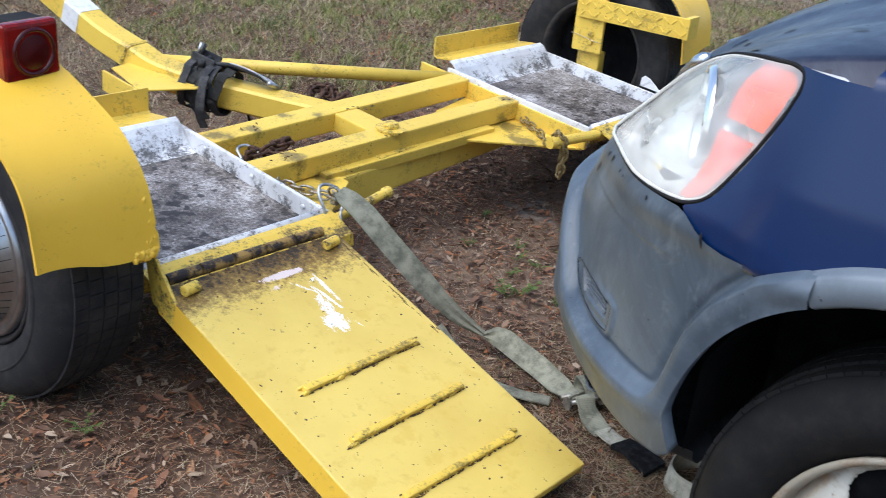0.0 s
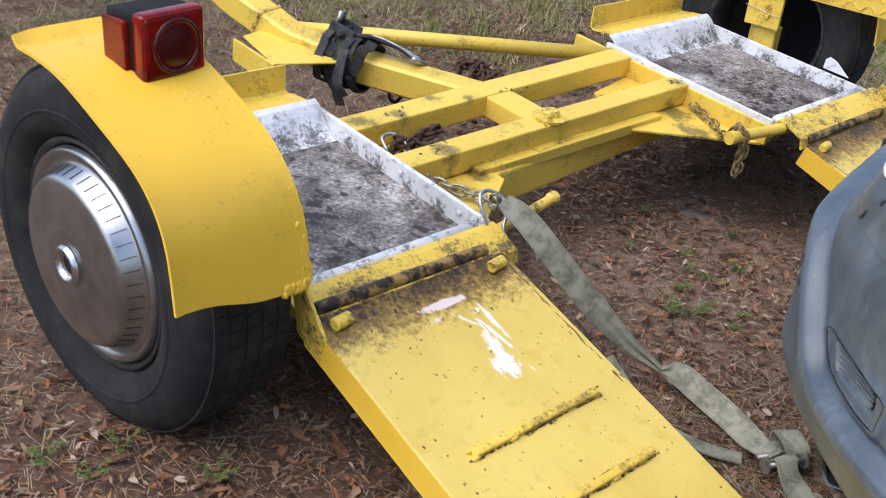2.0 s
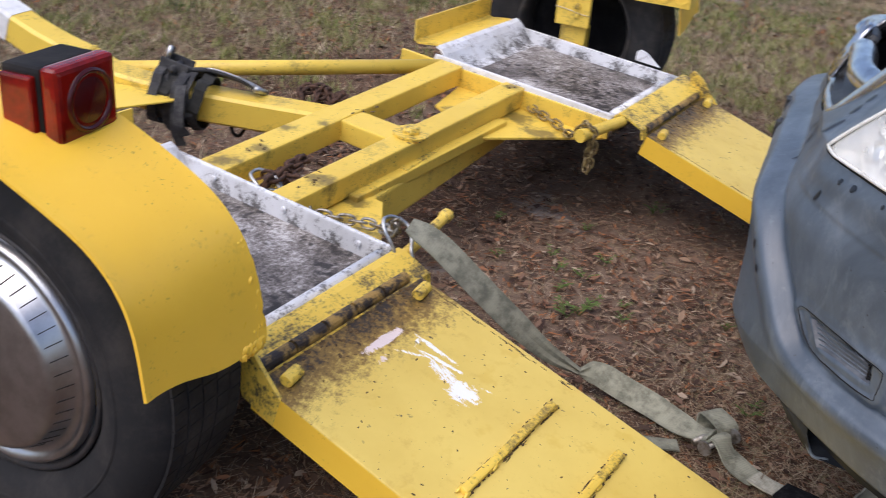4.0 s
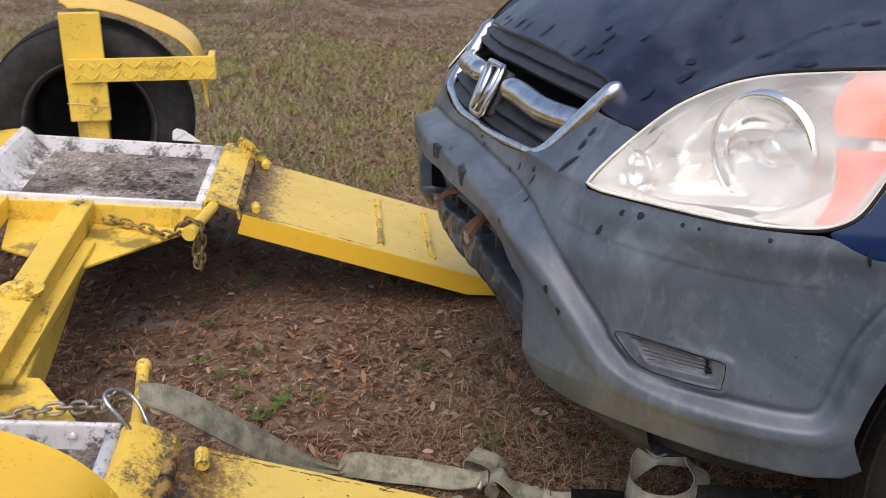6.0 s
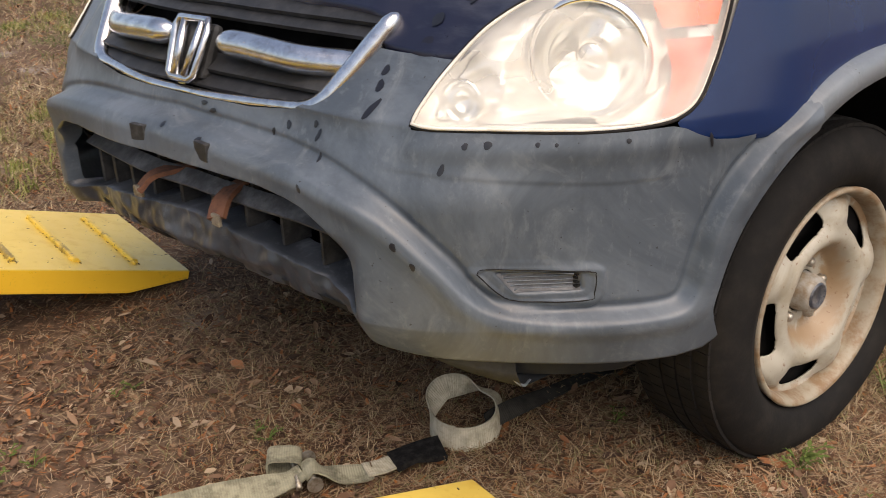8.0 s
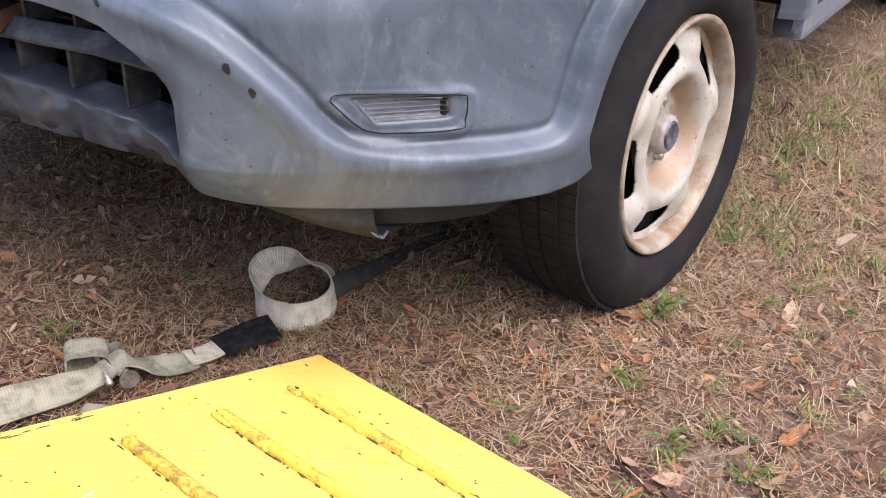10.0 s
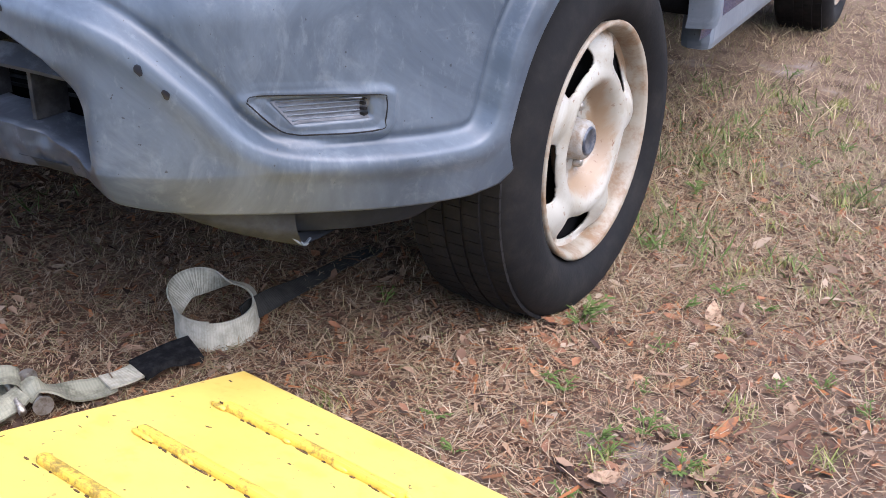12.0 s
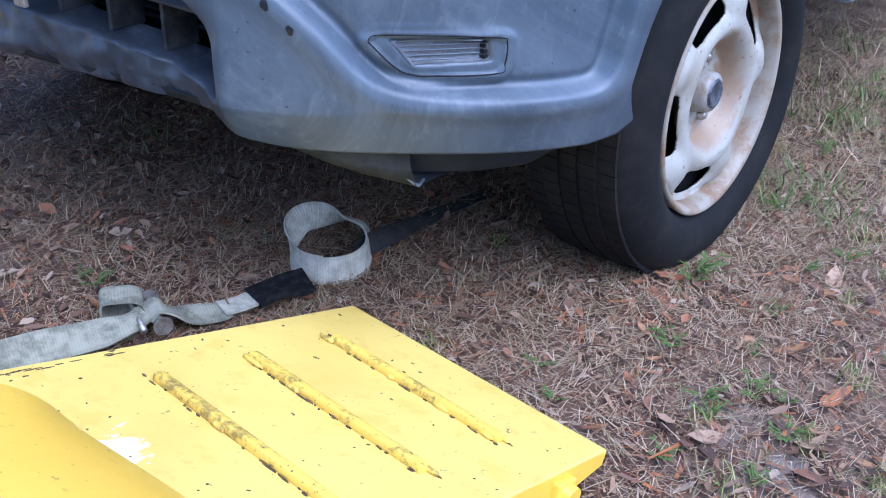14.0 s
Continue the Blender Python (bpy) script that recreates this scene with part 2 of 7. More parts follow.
M_SOOT = dull("dusty_black_plastic", (0.014, 0.015, 0.017), (0.055, 0.056, 0.058), 30, 0.6)
M_SPOT = dull("dark_droplet_stain", (0.008, 0.010, 0.016), (0.012, 0.014, 0.02), 40, 0.3, bump=0.0)
M_SHIELD = dull("black_shield_plastic", (0.014, 0.017, 0.022), (0.032, 0.037, 0.045), 9, 0.6, spec=0.2)
M_TRAY = dull("dusty_dark_tray", (0.026, 0.029, 0.034), (0.060, 0.066, 0.075), 9, 0.7, spec=0.2)
# underside black; behind the car's wheel slots it stands in for shade
M_UNDER = dull("black_underbody_and_slot_shade", (0.005, 0.005, 0.006), (0.013, 0.013, 0.013), 12, 0.9, spec=0.1)


def clear(name, color, haze, rough=0.15, streaks=False):
    """Clear plastic lens, hazed: part see-through, part milky, glossy on top."""
    m = bpy.data.materials.new(name)
    m.use_nodes = True
    t = m.node_tree
    t.nodes.remove(t.nodes["Principled BSDF"])
    tr, df, gl = (t.nodes.new(f"ShaderNodeBsdf{k}") for k in ("Transparent", "Diffuse", "Glossy"))
    tr.inputs[0].default_value = df.inputs[0].default_value = (*color, 1)
    gl.inputs["Roughness"].default_value = rough
    m1, m2, fr = t.nodes.new("ShaderNodeMixShader"), t.nodes.new("ShaderNodeMixShader"), t.nodes.new("ShaderNodeFresnel")
    fr.inputs[0].default_value = 1.5
    m1.inputs[0].default_value = haze
    if streaks:
        co, no, mr = t.nodes.new("ShaderNodeTexCoord"), t.nodes.new("ShaderNodeTexNoise"), t.nodes.new("ShaderNodeMapRange")
        mp = t.nodes.new("ShaderNodeMapping")
        mp.inputs["Scale"].default_value = (1.0, 1.0, 1.6)
        no.inputs["Scale"].default_value, no.inputs["Detail"].default_value, no.inputs["Distortion"].default_value = 5.5, 2.0, 0.4
        mr.inputs["From Min"].default_value, mr.inputs["From Max"].default_value = 0.35, 0.68
        mr.inputs["To Min"].default_value, mr.inputs["To Max"].default_value = haze * 0.4, haze * 1.7
        t.links.new(co.outputs["Object"], mp.inputs[0])
        t.links.new(mp.outputs[0], no.inputs["Vector"])
        t.links.new(no.outputs["Fac"], mr.inputs[0])
        t.links.new(mr.outputs[0], m1.inputs[0])
    for a, b in ((tr.outputs[0], m1.inputs[1]), (df.outputs[0], m1.inputs[2]), (m1.outputs[0], m2.inputs[1]), (gl.outputs[0], m2.inputs[2]),
                 (fr.outputs[0], m2.inputs[0]), (m2.outputs[0], t.nodes["Material Output"].inputs[0])):
        t.links.new(a, b)
    return m


M_LENS = clear("hazed_headlight_lens", (0.90, 0.895, 0.86), 0.29, 0.04, True)
M_RED = dull("red_lens", (0.23, 0.008, 0.004), (0.09, 0.004, 0.003), 14, 0.10, bump=0.05)
M_RED_DARK = Mat("dark_red_reflector", (0.06, 0.003, 0.003), 0.2).m
M_AMBER = dull("amber_reflector", (1.0, 0.13, 0.0), (0.90, 0.08, 0.0), 8, 0.3, bump=0.0)
# upper amber: the sky's reflection is put into its colour as a lighter tone
M_AMBER_SKY = dull("sky_lightened_amber_reflector", (0.95, 0.17, 0.015), (0.95, 0.10, 0.006), 14, 0.25, bump=0.1)
M_BOWL = dull("bright_lamp_bowl", (0.97, 0.97, 0.96), (0.90, 0.90, 0.88), 9, 0.10, 0.92, bump=0.05)
M_SILVER = dull("silvered_reflector", (0.93, 0.925, 0.90), (0.80, 0.79, 0.76), 10, 0.20, 0.45, bump=0.2, dist=0.004)
M_RIM = dull("pale_lens_edge", (0.75, 0.74, 0.68), (0.55, 0.53, 0.47), 20, 0.3, bump=0.0)
M_BADGE = dull("dark_hub_badge", (0.05, 0.06, 0.08), (0.2, 0.2, 0.21), 60, 0.35, 0.3)


def ground_mat():
    k = Mat("sandy_soil_with_litter", rough=0.95, spec=0.2)
    a, b, c = k.noise(1.1, 5, 0.6), k.noise(9, 6, 0.7), k.noise(70, 4, 0.7)
    base = k.mix(k.mask(a, 0.35, 0.65), (0.105, 0.064, 0.042), (0.20, 0.14, 0.10))
    base = k.mix(k.mask(b, 0.45, 0.7), base, (0.058, 0.034, 0.023))
    base = k.mix(k.math("MULTIPLY", k.mask(k.noise(2.3, 4), 0.60, 0.70), 0.7), base, (0.30, 0.27, 0.25))
    base = k.mix(k.math("MULTIPLY", k.mask(c, 0.55, 0.7), 0.5), base, (0.20, 0.145, 0.10))
    k.color(base)
    k.bump(b, 0.5, 0.012).bump(c, 0.6, 0.004)
    return k.m


M_GROUND = ground_mat()


def litter(name, colours, rough=0.85):
    """Blades and leaves: each island takes its own tone."""
    k = Mat(name, rough=rough, spec=0.25)
    g = k.t.nodes.new("ShaderNodeNewGeometry")
    n = len(colours)
    r = k.t.nodes.new("ShaderNodeValToRGB")
    r.color_ramp.interpolation = "CONSTANT" if n > 4 else "LINEAR"
    e = r.color_ramp.elements
    while len(e) < n:
        e.new(0.5)
    for i, c in enumerate(colours):
        e[i].position, e[i].color = i / max(1, n - 1) * 0.98, (*c, 1)
    k.link(g.outputs["Random Per Island"], r.inputs[0])
    k.color(r.outputs[0])
    return k.m


M_NEEDLE = litter("dry_pine_needles", [(0.086, 0.044, 0.028), (0.138, 0.071, 0.043), (0.218, 0.115, 0.063), (0.310, 0.184, 0.103), (0.356, 0.230, 0.138), (0.391, 0.276, 0.178), (0.425, 0.328, 0.224), (0.506, 0.425, 0.316)])
M_LEAF = litter("dry_oak_leaves", [(0.10, 0.045, 0.025), (0.17, 0.075, 0.035), (0.075, 0.04, 0.026), (0.24, 0.13, 0.07), (0.13, 0.075, 0.045), (0.30, 0.19, 0.115), (0.19, 0.115, 0.07), (0.33, 0.13, 0.05), (0.15, 0.10, 0.07)])
M_SCRAP = litter("broken_leaf_scraps", [(0.050, 0.028, 0.020), (0.101, 0.054, 0.034), (0.213, 0.106, 0.062), (0.146, 0.084, 0.054), (0.291, 0.190, 0.123), (0.078, 0.047, 0.034), (0.381, 0.291, 0.207), (0.179, 0.106, 0.069), (0.280, 0.129, 0.067), (0.067, 0.043, 0.031), (0.235, 0.162, 0.112)])
M_GRASS = litter("green_weeds", [(0.06, 0.095, 0.025), (0.095, 0.14, 0.035), (0.14, 0.175, 0.06)])
M_TUFT = litter("fresh_green_tufts", [(0.12, 0.16, 0.035), (0.19, 0.225, 0.06), (0.27, 0.26, 0.09), (0.40, 0.35, 0.18)])
M_FIELD = litter("pale_field_grass", [(0.374, 0.281, 0.165), (0.506, 0.413, 0.275), (0.209, 0.149, 0.088), (0.187, 0.187, 0.072), (0.121, 0.083, 0.055), (0.330, 0.264, 0.154)])
M_STRAW = litter("straw_coloured_grass", [(0.330, 0.236, 0.147), (0.425, 0.342, 0.230), (0.260, 0.189, 0.112), (0.189, 0.189, 0.083)])

# ---- mesh helpers ----


def part(name, bm, mat, parent=None, label="", smooth=False, mats=None):
    """Links a bmesh as one mesh object, under a thing or a part."""
    me = bpy.data.meshes.new(name)
    bmesh.ops.recalc_face_normals(bm, faces=bm.faces)
    if smooth:
        for f in bm.faces:
            f.smooth = True
    bm.to_mesh(me)
    bm.free()
    for m in mats or [mat]:
        me.materials.append(m)
    ob = new(name, me)
    if parent:
        ob.parent = parent
        ob.matrix_parent_inverse = parent.matrix_world.inverted() if not parent.parent else (parent.matrix_world).inverted()
    if label:
        ob["label"] = label
    return ob


def smooth_by_angle(ob, deg=35):
    """Smooth shading, with sharp edges kept sharp."""
    me = ob.data
    bm = bmesh.new()
    bm.from_mesh(me)
    for f in bm.faces:
        f.smooth = True
    for e in bm.edges:
        if len(e.link_faces) == 2 and e.calc_face_angle(0) > radians(deg):
            e.smooth = False
    bm.to_mesh(me)
    bm.free()
    return ob


def empty(name, at=(0, 0, 0)):
    ob = new(name)
    ob.location = at
    bpy.context.view_layer.update()
    return ob


def merge(*bms):
    """Several bmeshes as one."""
    out = bmesh.new()
    for b in bms:
        me = bpy.data.meshes.new("tmp")
        b.to_mesh(me)
        b.free()
        out.from_mesh(me)
        bpy.data.meshes.remove(me)
    return out


def box(x0, x1, y0, y1, z0, z1, m=None, bevel=0.004, seg=2):
    bm = bmesh.new()
    bmesh.ops.create_cube(bm, size=1)
    bmesh.ops.transform(bm, verts=bm.verts, matrix=Matrix.Translation(((x0 + x1) / 2, (y0 + y1) / 2, (z0 + z1) / 2)) @ Matrix.Diagonal((x1 - x0, y1 - y0, z1 - z0, 1)))
    if bevel:
        bmesh.ops.bevel(bm, geom=bm.edges[:], offset=bevel, segments=seg, profile=0.6, affect="EDGES")
    if m is not None:
        bmesh.ops.transform(bm, verts=bm.verts, matrix=m)
    return bm


def plate(points, thick, m=None, bevel=0.0015):
    """A flat plate: a polygon of (x, y), thick downwards from z = 0."""
    bm = bmesh.new()
    vs = [bm.verts.new((x, y, 0)) for x, y in points]
    f = bm.faces.new(vs)
    r = bmesh.ops.extrude_face_region(bm, geom=[f])
    bmesh.ops.translate(bm, verts=[v for v in r["geom"] if isinstance(v, bmesh.types.BMVert)], vec=(0, 0, -thick))
    if bevel:
        bmesh.ops.bevel(bm, geom=bm.edges[:], offset=bevel, segments=1, affect="EDGES")
    if m is not None:
        bmesh.ops.transform(bm, verts=bm.verts, matrix=m)
    return bm


def sheet(profile, x0, x1, thick, m=None, cols=1):
    """A bent sheet: a profile of (y, z) points run along x, with a thickness."""
    bm = bmesh.new()
    n = len(profile)
    norm = []
    for i in range(n):
        a, b = Vector(profile[max(0, i - 1)]), Vector(profile[min(n - 1, i + 1)])
        d = (b - a).normalized()
        norm.append(Vector((-d.y, d.x)))
    ring = [Vector(p) for p in profile] + [Vector(p) - thick * k for p, k in reversed(list(zip(profile, norm)))]
    rows = []
    for j in range(cols + 1):
        x = x0 + (x1 - x0) * j / cols
        rows.append([bm.verts.new((x, p.x, p.y)) for p in ring])
    k = len(ring)
    for a, b in zip(rows, rows[1:]):
        for i in range(k):
            bm.faces.new((a[i], a[(i + 1) % k], b[(i + 1) % k], b[i]))
    for r in (rows[0], rows[-1]):
        for i in range(n - 1):
            bm.faces.new((r[i], r[i + 1], r[k - 2 - i], r[k - 1 - i]))
    if m is not None:
        bmesh.ops.transform(bm, verts=bm.verts, matrix=m)
    return bm


def tube(points, radius, sides=12, caps=True, closed=False, radii=None):
    """A round bar along a line of points."""
    bm = bmesh.new()
    pts = [Vector(p) for p in points]
    n = len(pts)
    rings = []
    up = None
    for i, p in enumerate(pts):
        if closed:
            d = (pts[(i + 1) % n] - pts[i - 1]).normalized()
        else:
            d = (pts[min(n - 1, i + 1)] - pts[max(0, i - 1)]).normalized()
        if up is None:
            up = d.orthogonal().normalized()
        up = (up - d * up.dot(d)).normalized()
        side = d.cross(up)
        r = radii[i] if radii else radius
        rings.append([bm.verts.new(p + r * (math.cos(t) * up + math.sin(t) * side)) for t in (2 * math.pi * j / sides for j in range(sides))])
    pairs = list(zip(rings, rings[1:])) + ([(rings[-1], rings[0])] if closed else [])
    for a, b in pairs:
        for j in range(sides):
            bm.faces.new((a[j], a[(j + 1) % sides], b[(j + 1) % sides], b[j]))
    if caps and not closed:
        bm.faces.new(rings[0])
        bm.faces.new(rings[-1])
    return bm


def lathe(profile, m=None, sides=64, closed=False):
    """A turned shape round x: a profile of (x, radius)."""
    bm = bmesh.new()
    rings = []
    for x, r in profile:
        rings.append([bm.verts.new((x, r * math.cos(t), r * math.sin(t))) for t in (2 * math.pi * j / sides for j in range(sides))])
    pairs = list(zip(rings, rings[1:])) + ([(rings[-1], rings[0])] if closed else [])
    for a, b in pairs:
        for j in range(sides):
            bm.faces.new((a[j], a[(j + 1) % sides], b[(j + 1) % sides], b[j]))
    if m is not None:
        bmesh.ops.transform(bm, verts=bm.verts, matrix=m)
    return bm


def spline(points, n):
    """Points on a smooth line through the given ones."""
    p = [Vector(q) for q in points]
    p = [2 * p[0] - p[1]] + p + [2 * p[-1] - p[-2]]
    out = []
    segs = len(p) - 3
    for k in range(n + 1):
        s = min(segs - 1e-6, k / n * segs)
        i, t = int(s), s - int(s)
        a, b, c, d = p[i:i + 4]
        out.append(0.5 * ((2 * b) + (c - a) * t + (2 * a - 5 * b + 4 * c - d) * t * t + (3 * b - a - 3 * c + d) * t ** 3))
    return out


def ribbon(points, ups, width, thick, widths=None):
    """A strap along a line of points; ups: the way its flat side faces, at each point."""
    bm = bmesh.new()
    rings = []
    n = len(points)
    for i, p in enumerate(points):
        d = (points[min(n - 1, i + 1)] - points[max(0, i - 1)]).normalized()
        u = ups[i]
        u = (u - d * u.dot(d)).normalized()
        s = d.cross(u)
        w, h = width / 2 * (widths[i] if widths else 1), thick / 2
        sag = 0.0 if not widths else (1 - widths[i]) * 0.008
        rings.append([bm.verts.new(p + a * s + b * u) for a, b in ((-w, -h), (-w * 0.5, -h + sag), (0, -h), (w * 0.5, -h + sag), (w, -h), (w, h), (w * 0.5, h + sag), (0, h), (-w * 0.5, h + sag), (-w, h))])
    k = 10
    uv = bm.loops.layers.uv.new("along")
    across = (0.0, 0.25, 0.5, 0.75, 1.0, 1.0, 0.75, 0.5, 0.25, 0.0)
    run = 0.0
    for i, (a, b) in enumerate(zip(rings, rings[1:])):
        far_ = run + (points[i + 1] - points[i]).length
        for j in range(k):
            f = bm.faces.new((a[j], a[(j + 1) % k], b[(j + 1) % k], b[j]))
            for lp, q in zip(f.loops, ((run, across[j]), (run, across[(j + 1) % k]), (far_, across[(j + 1) % k]), (far_, across[j]))):
                lp[uv].uv = q
        run = far_
    bm.faces.new(rings[0])
    bm.faces.new(rings[-1])
    return bm


def interp(x, pts):
    """Piecewise linear value at x from (x, value) pairs."""
    return float(np.interp(x, [p[0] for p in pts], [p[1] for p in pts]))


def step(x, a, b):
    """Smooth step from 0 at a to 1 at b."""
    t = min(1.0, max(0.0, (x - a) / (b - a)))
    return t * t * (3 - 2 * t)

# ---- ground ----


def ground_z(x, y):
    """Height of the bare soil."""
    r = math.hypot(x, y)
    k = noise.noise(Vector((x * 0.9, y * 0.9, 3.1))) * 0.016 + noise.noise(Vector((x * 4.1, y * 4.1, 7.7))) * 0.007
    rise = 0.125 * step(x, 0.72, 1.4) * step(y, -0.75, -0.1)
    return k * (1 if r < 9 else max(0.2, 9 / r)) - 0.004 + rise


def build_ground():
    """One sheet to the horizon: fine near the place, coarse far off."""
    bm = bmesh.new()
    fine = [i * 0.06 - 3.0 for i in range(151)]
    ticks = [-2500, -600, -150, -50, -20, -10, -6, -4.2, *fine, 8, 11, 18, 40, 120, 500, 2500]
    rows = [[bm.verts.new((x, y, ground_z(x, y))) for x in ticks] for y in ticks]
    for a, b in zip(rows, rows[1:]):
        for i in range(len(ticks) - 1):
            bm.faces.new((a[i], a[i + 1], b[i + 1], b[i]))
    tagged(part("ground", bm, M_GROUND, smooth=True), "bare sandy soil under brown leaf and needle litter", "ground", kind="structure")


build_ground()

# ---- tow dolly ----
# The platform's own frame: x across, y towards the tongue, tilted as it stands.
yaw_p, roll_p, pitch_p = 0.04, 0.055, 0.085
px = Vector((math.cos(yaw_p), math.sin(yaw_p), roll_p)).normalized()
py = Vector((-math.sin(yaw_p), math.cos(yaw_p), pitch_p))
py = (py - px * py.dot(px)).normalized()
pz = px.cross(py)
DECK = Matrix(((px.x, py.x, pz.x, 0.0369), (px.y, py.y, pz.y, 0.0239), (px.z, py.z, pz.z, -0.0098), (0, 0, 0, 1)))
qx = Vector((math.cos(0.13), math.sin(0.13), 0.05)).normalized()
qy = Vector((-math.sin(0.13), math.cos(0.13), 0.0))
qz = qx.cross(qy)
AXLE = Matrix(((qx.x, qy.x, qz.x, 0.037), (qx.y, qy.y, qz.y, 0.0), (qx.z, qy.z, qz.z, 0.067), (0, 0, 0, 1)))

dolly = empty("tow_dolly", (0.037, 0.0, 0.0))
tagged(dolly, "yellow-painted steel car tow dolly with two lowered ramps", "tow dolly")


def d_part(name, bm, mat, parent=dolly, label="", smooth=False, m=DECK):
    if m is not None:
        bmesh.ops.transform(bm, verts=bm.verts, matrix=m)
    ob = part(name, bm, mat, parent, label, smooth)
    return ob


M_CAKED = dull("caked_oily_dirt", (0.055, 0.035, 0.018), (0.17, 0.10, 0.03), 60, 0.85)
# crossbars and brace
BAR_TOP = 0.349
M_FRAME = yellow_paint("yellow_paint_smeared", 0.30, 0.0, [(tuple(DECK @ Vector((x, y, z))), r) for x, y, z, r in (
    (-0.465, 0.199, 0.349, 0.05), (-0.36, 0.19, 0.349, 0.035), (-0.21, 0.231, 0.349, 0.03), (-0.38, -0.014, 0.349, 0.045), (-0.40, -0.085, 0.283, 0.06), (-0.30, -0.06, 0.283, 0.04),
    (0.386, 0.07, 0.283, 0.07), (0.436, -0.171, 0.283, 0.07), (0.50, -0.06, 0.283, 0.06), (-0.118, 0.187, 0.349, 0.025), (0.55, 0.0, 0.349, 0.03), (-0.46, -0.2, 0.283, 0.06))])
for yc, w, turn in ((0.2165, 0.076, 1.6), (0.001, 0.068, 0.7)):
    d_part("crossbar", box(-0.525, 0.575, -w / 2, w / 2, BAR_TOP - 0.062, BAR_TOP, pose(0, yc, 0, 0, 0, turn), bevel=0.006), M_FRAME)
d_part("crossbar_flange", box(-0.3, 0.42, -0.062, -0.03, BAR_TOP - 0.085, BAR_TOP - 0.052, bevel=0.004), M_FRAME)
d_part("brace", box(-0.060, 0.036, 0.032, 0.180, BAR_TOP - 0.06, BAR_TOP - 0.003, bevel=0.005), M_FRAME)
rnd = random.Random(17)
for x0, y0, k in ((-0.40, 0.004, 7), (-0.36, 0.21, 6), (0.03, 0.17, 6), (0.02, 0.035, 5), (0.55, 0.01, 5), (-0.02, -0.03, 4)):
    # dry splashes of weld and dirt
    for j in range(k):
        bm = bmesh.new()
        bmesh.ops.create_icosphere(bm, subdivisions=1, radius=1)
        bmesh.ops.transform(bm, verts=bm.verts, matrix=pose(x0 + rnd.gauss(0, 0.025), y0 + rnd.gauss(0, 0.014), BAR_TOP, 0, 0, rnd.uniform(0, 180)) @ Matrix.Diagonal((rnd.uniform(0.003, 0.010), rnd.uniform(0.002, 0.005), 0.0016, 1)))
        d_part("dirt_fleck", bm, M_CAKED)
bolt = d_part("pivot_bolt", lathe([(0, 0.0), (0, 0.024), (0.010, 0.024), (0.018, 0.019), (0.018, 0.0)], pose(0, 0, BAR_TOP + 0.006, 0, -90, 0), 6), M_YELLOW_DIRTY)
d_part("washer", lathe([(0, 0.018), (0, 0.046), (0.007, 0.046), (0.007, 0.018)], pose(0, 0, BAR_TOP + 0.001, 0, -90, 0), 32), M_YELLOW_DIRTY, bolt)

# gusset plates under the bars
for s, xe, xi in ((-1, -0.525, -0.25), (1, 0.58, 0.27)):
    pts = [(xe, -0.30), (xe, 0.20), (xe - s * 0.20, 0.16), (xi, -0.05)] if s > 0 else [(xe, -0.29), (xi, -0.10), (xi, 0.0), (xe - s * 0.18, 0.16), (xe, 0.2)]
    d_part("gusset", plate(pts, 0.008, pose(0, 0, 0.283)), M_FRAME)

# axle beam, turned under the platform
d_part("axle_beam", box(-1.13, 1.13, -0.05, 0.04, 0.105, 0.196, bevel=0.008), M_YELLOW, m=AXLE)
d_part("turntable", box(-0.10, 0.10, -0.05, 0.05, 0.194, 0.218, bevel=0.004), M_YELLOW_DIRTY, m=AXLE)


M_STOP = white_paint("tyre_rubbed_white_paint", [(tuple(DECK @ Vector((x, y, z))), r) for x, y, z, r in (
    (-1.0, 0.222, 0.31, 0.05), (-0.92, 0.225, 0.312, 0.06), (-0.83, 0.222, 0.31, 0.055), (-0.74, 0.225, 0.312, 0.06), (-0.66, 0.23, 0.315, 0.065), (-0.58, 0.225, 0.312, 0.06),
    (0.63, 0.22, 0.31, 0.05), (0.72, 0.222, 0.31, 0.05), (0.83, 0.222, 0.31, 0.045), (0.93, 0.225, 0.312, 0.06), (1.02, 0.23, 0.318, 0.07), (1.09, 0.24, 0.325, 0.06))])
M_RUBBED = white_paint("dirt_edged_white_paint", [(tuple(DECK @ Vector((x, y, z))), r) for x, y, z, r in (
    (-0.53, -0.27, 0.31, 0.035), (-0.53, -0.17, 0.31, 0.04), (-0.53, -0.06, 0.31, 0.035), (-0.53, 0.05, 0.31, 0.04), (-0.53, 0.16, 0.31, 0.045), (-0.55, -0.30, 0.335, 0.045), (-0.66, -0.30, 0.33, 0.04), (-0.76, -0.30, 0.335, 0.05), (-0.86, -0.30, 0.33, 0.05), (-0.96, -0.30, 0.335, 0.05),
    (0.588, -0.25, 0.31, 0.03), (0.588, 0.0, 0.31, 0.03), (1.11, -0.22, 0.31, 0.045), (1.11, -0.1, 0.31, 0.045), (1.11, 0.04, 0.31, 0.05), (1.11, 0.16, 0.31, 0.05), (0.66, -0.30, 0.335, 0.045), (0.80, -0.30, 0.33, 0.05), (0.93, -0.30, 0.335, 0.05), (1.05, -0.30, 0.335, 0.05))])


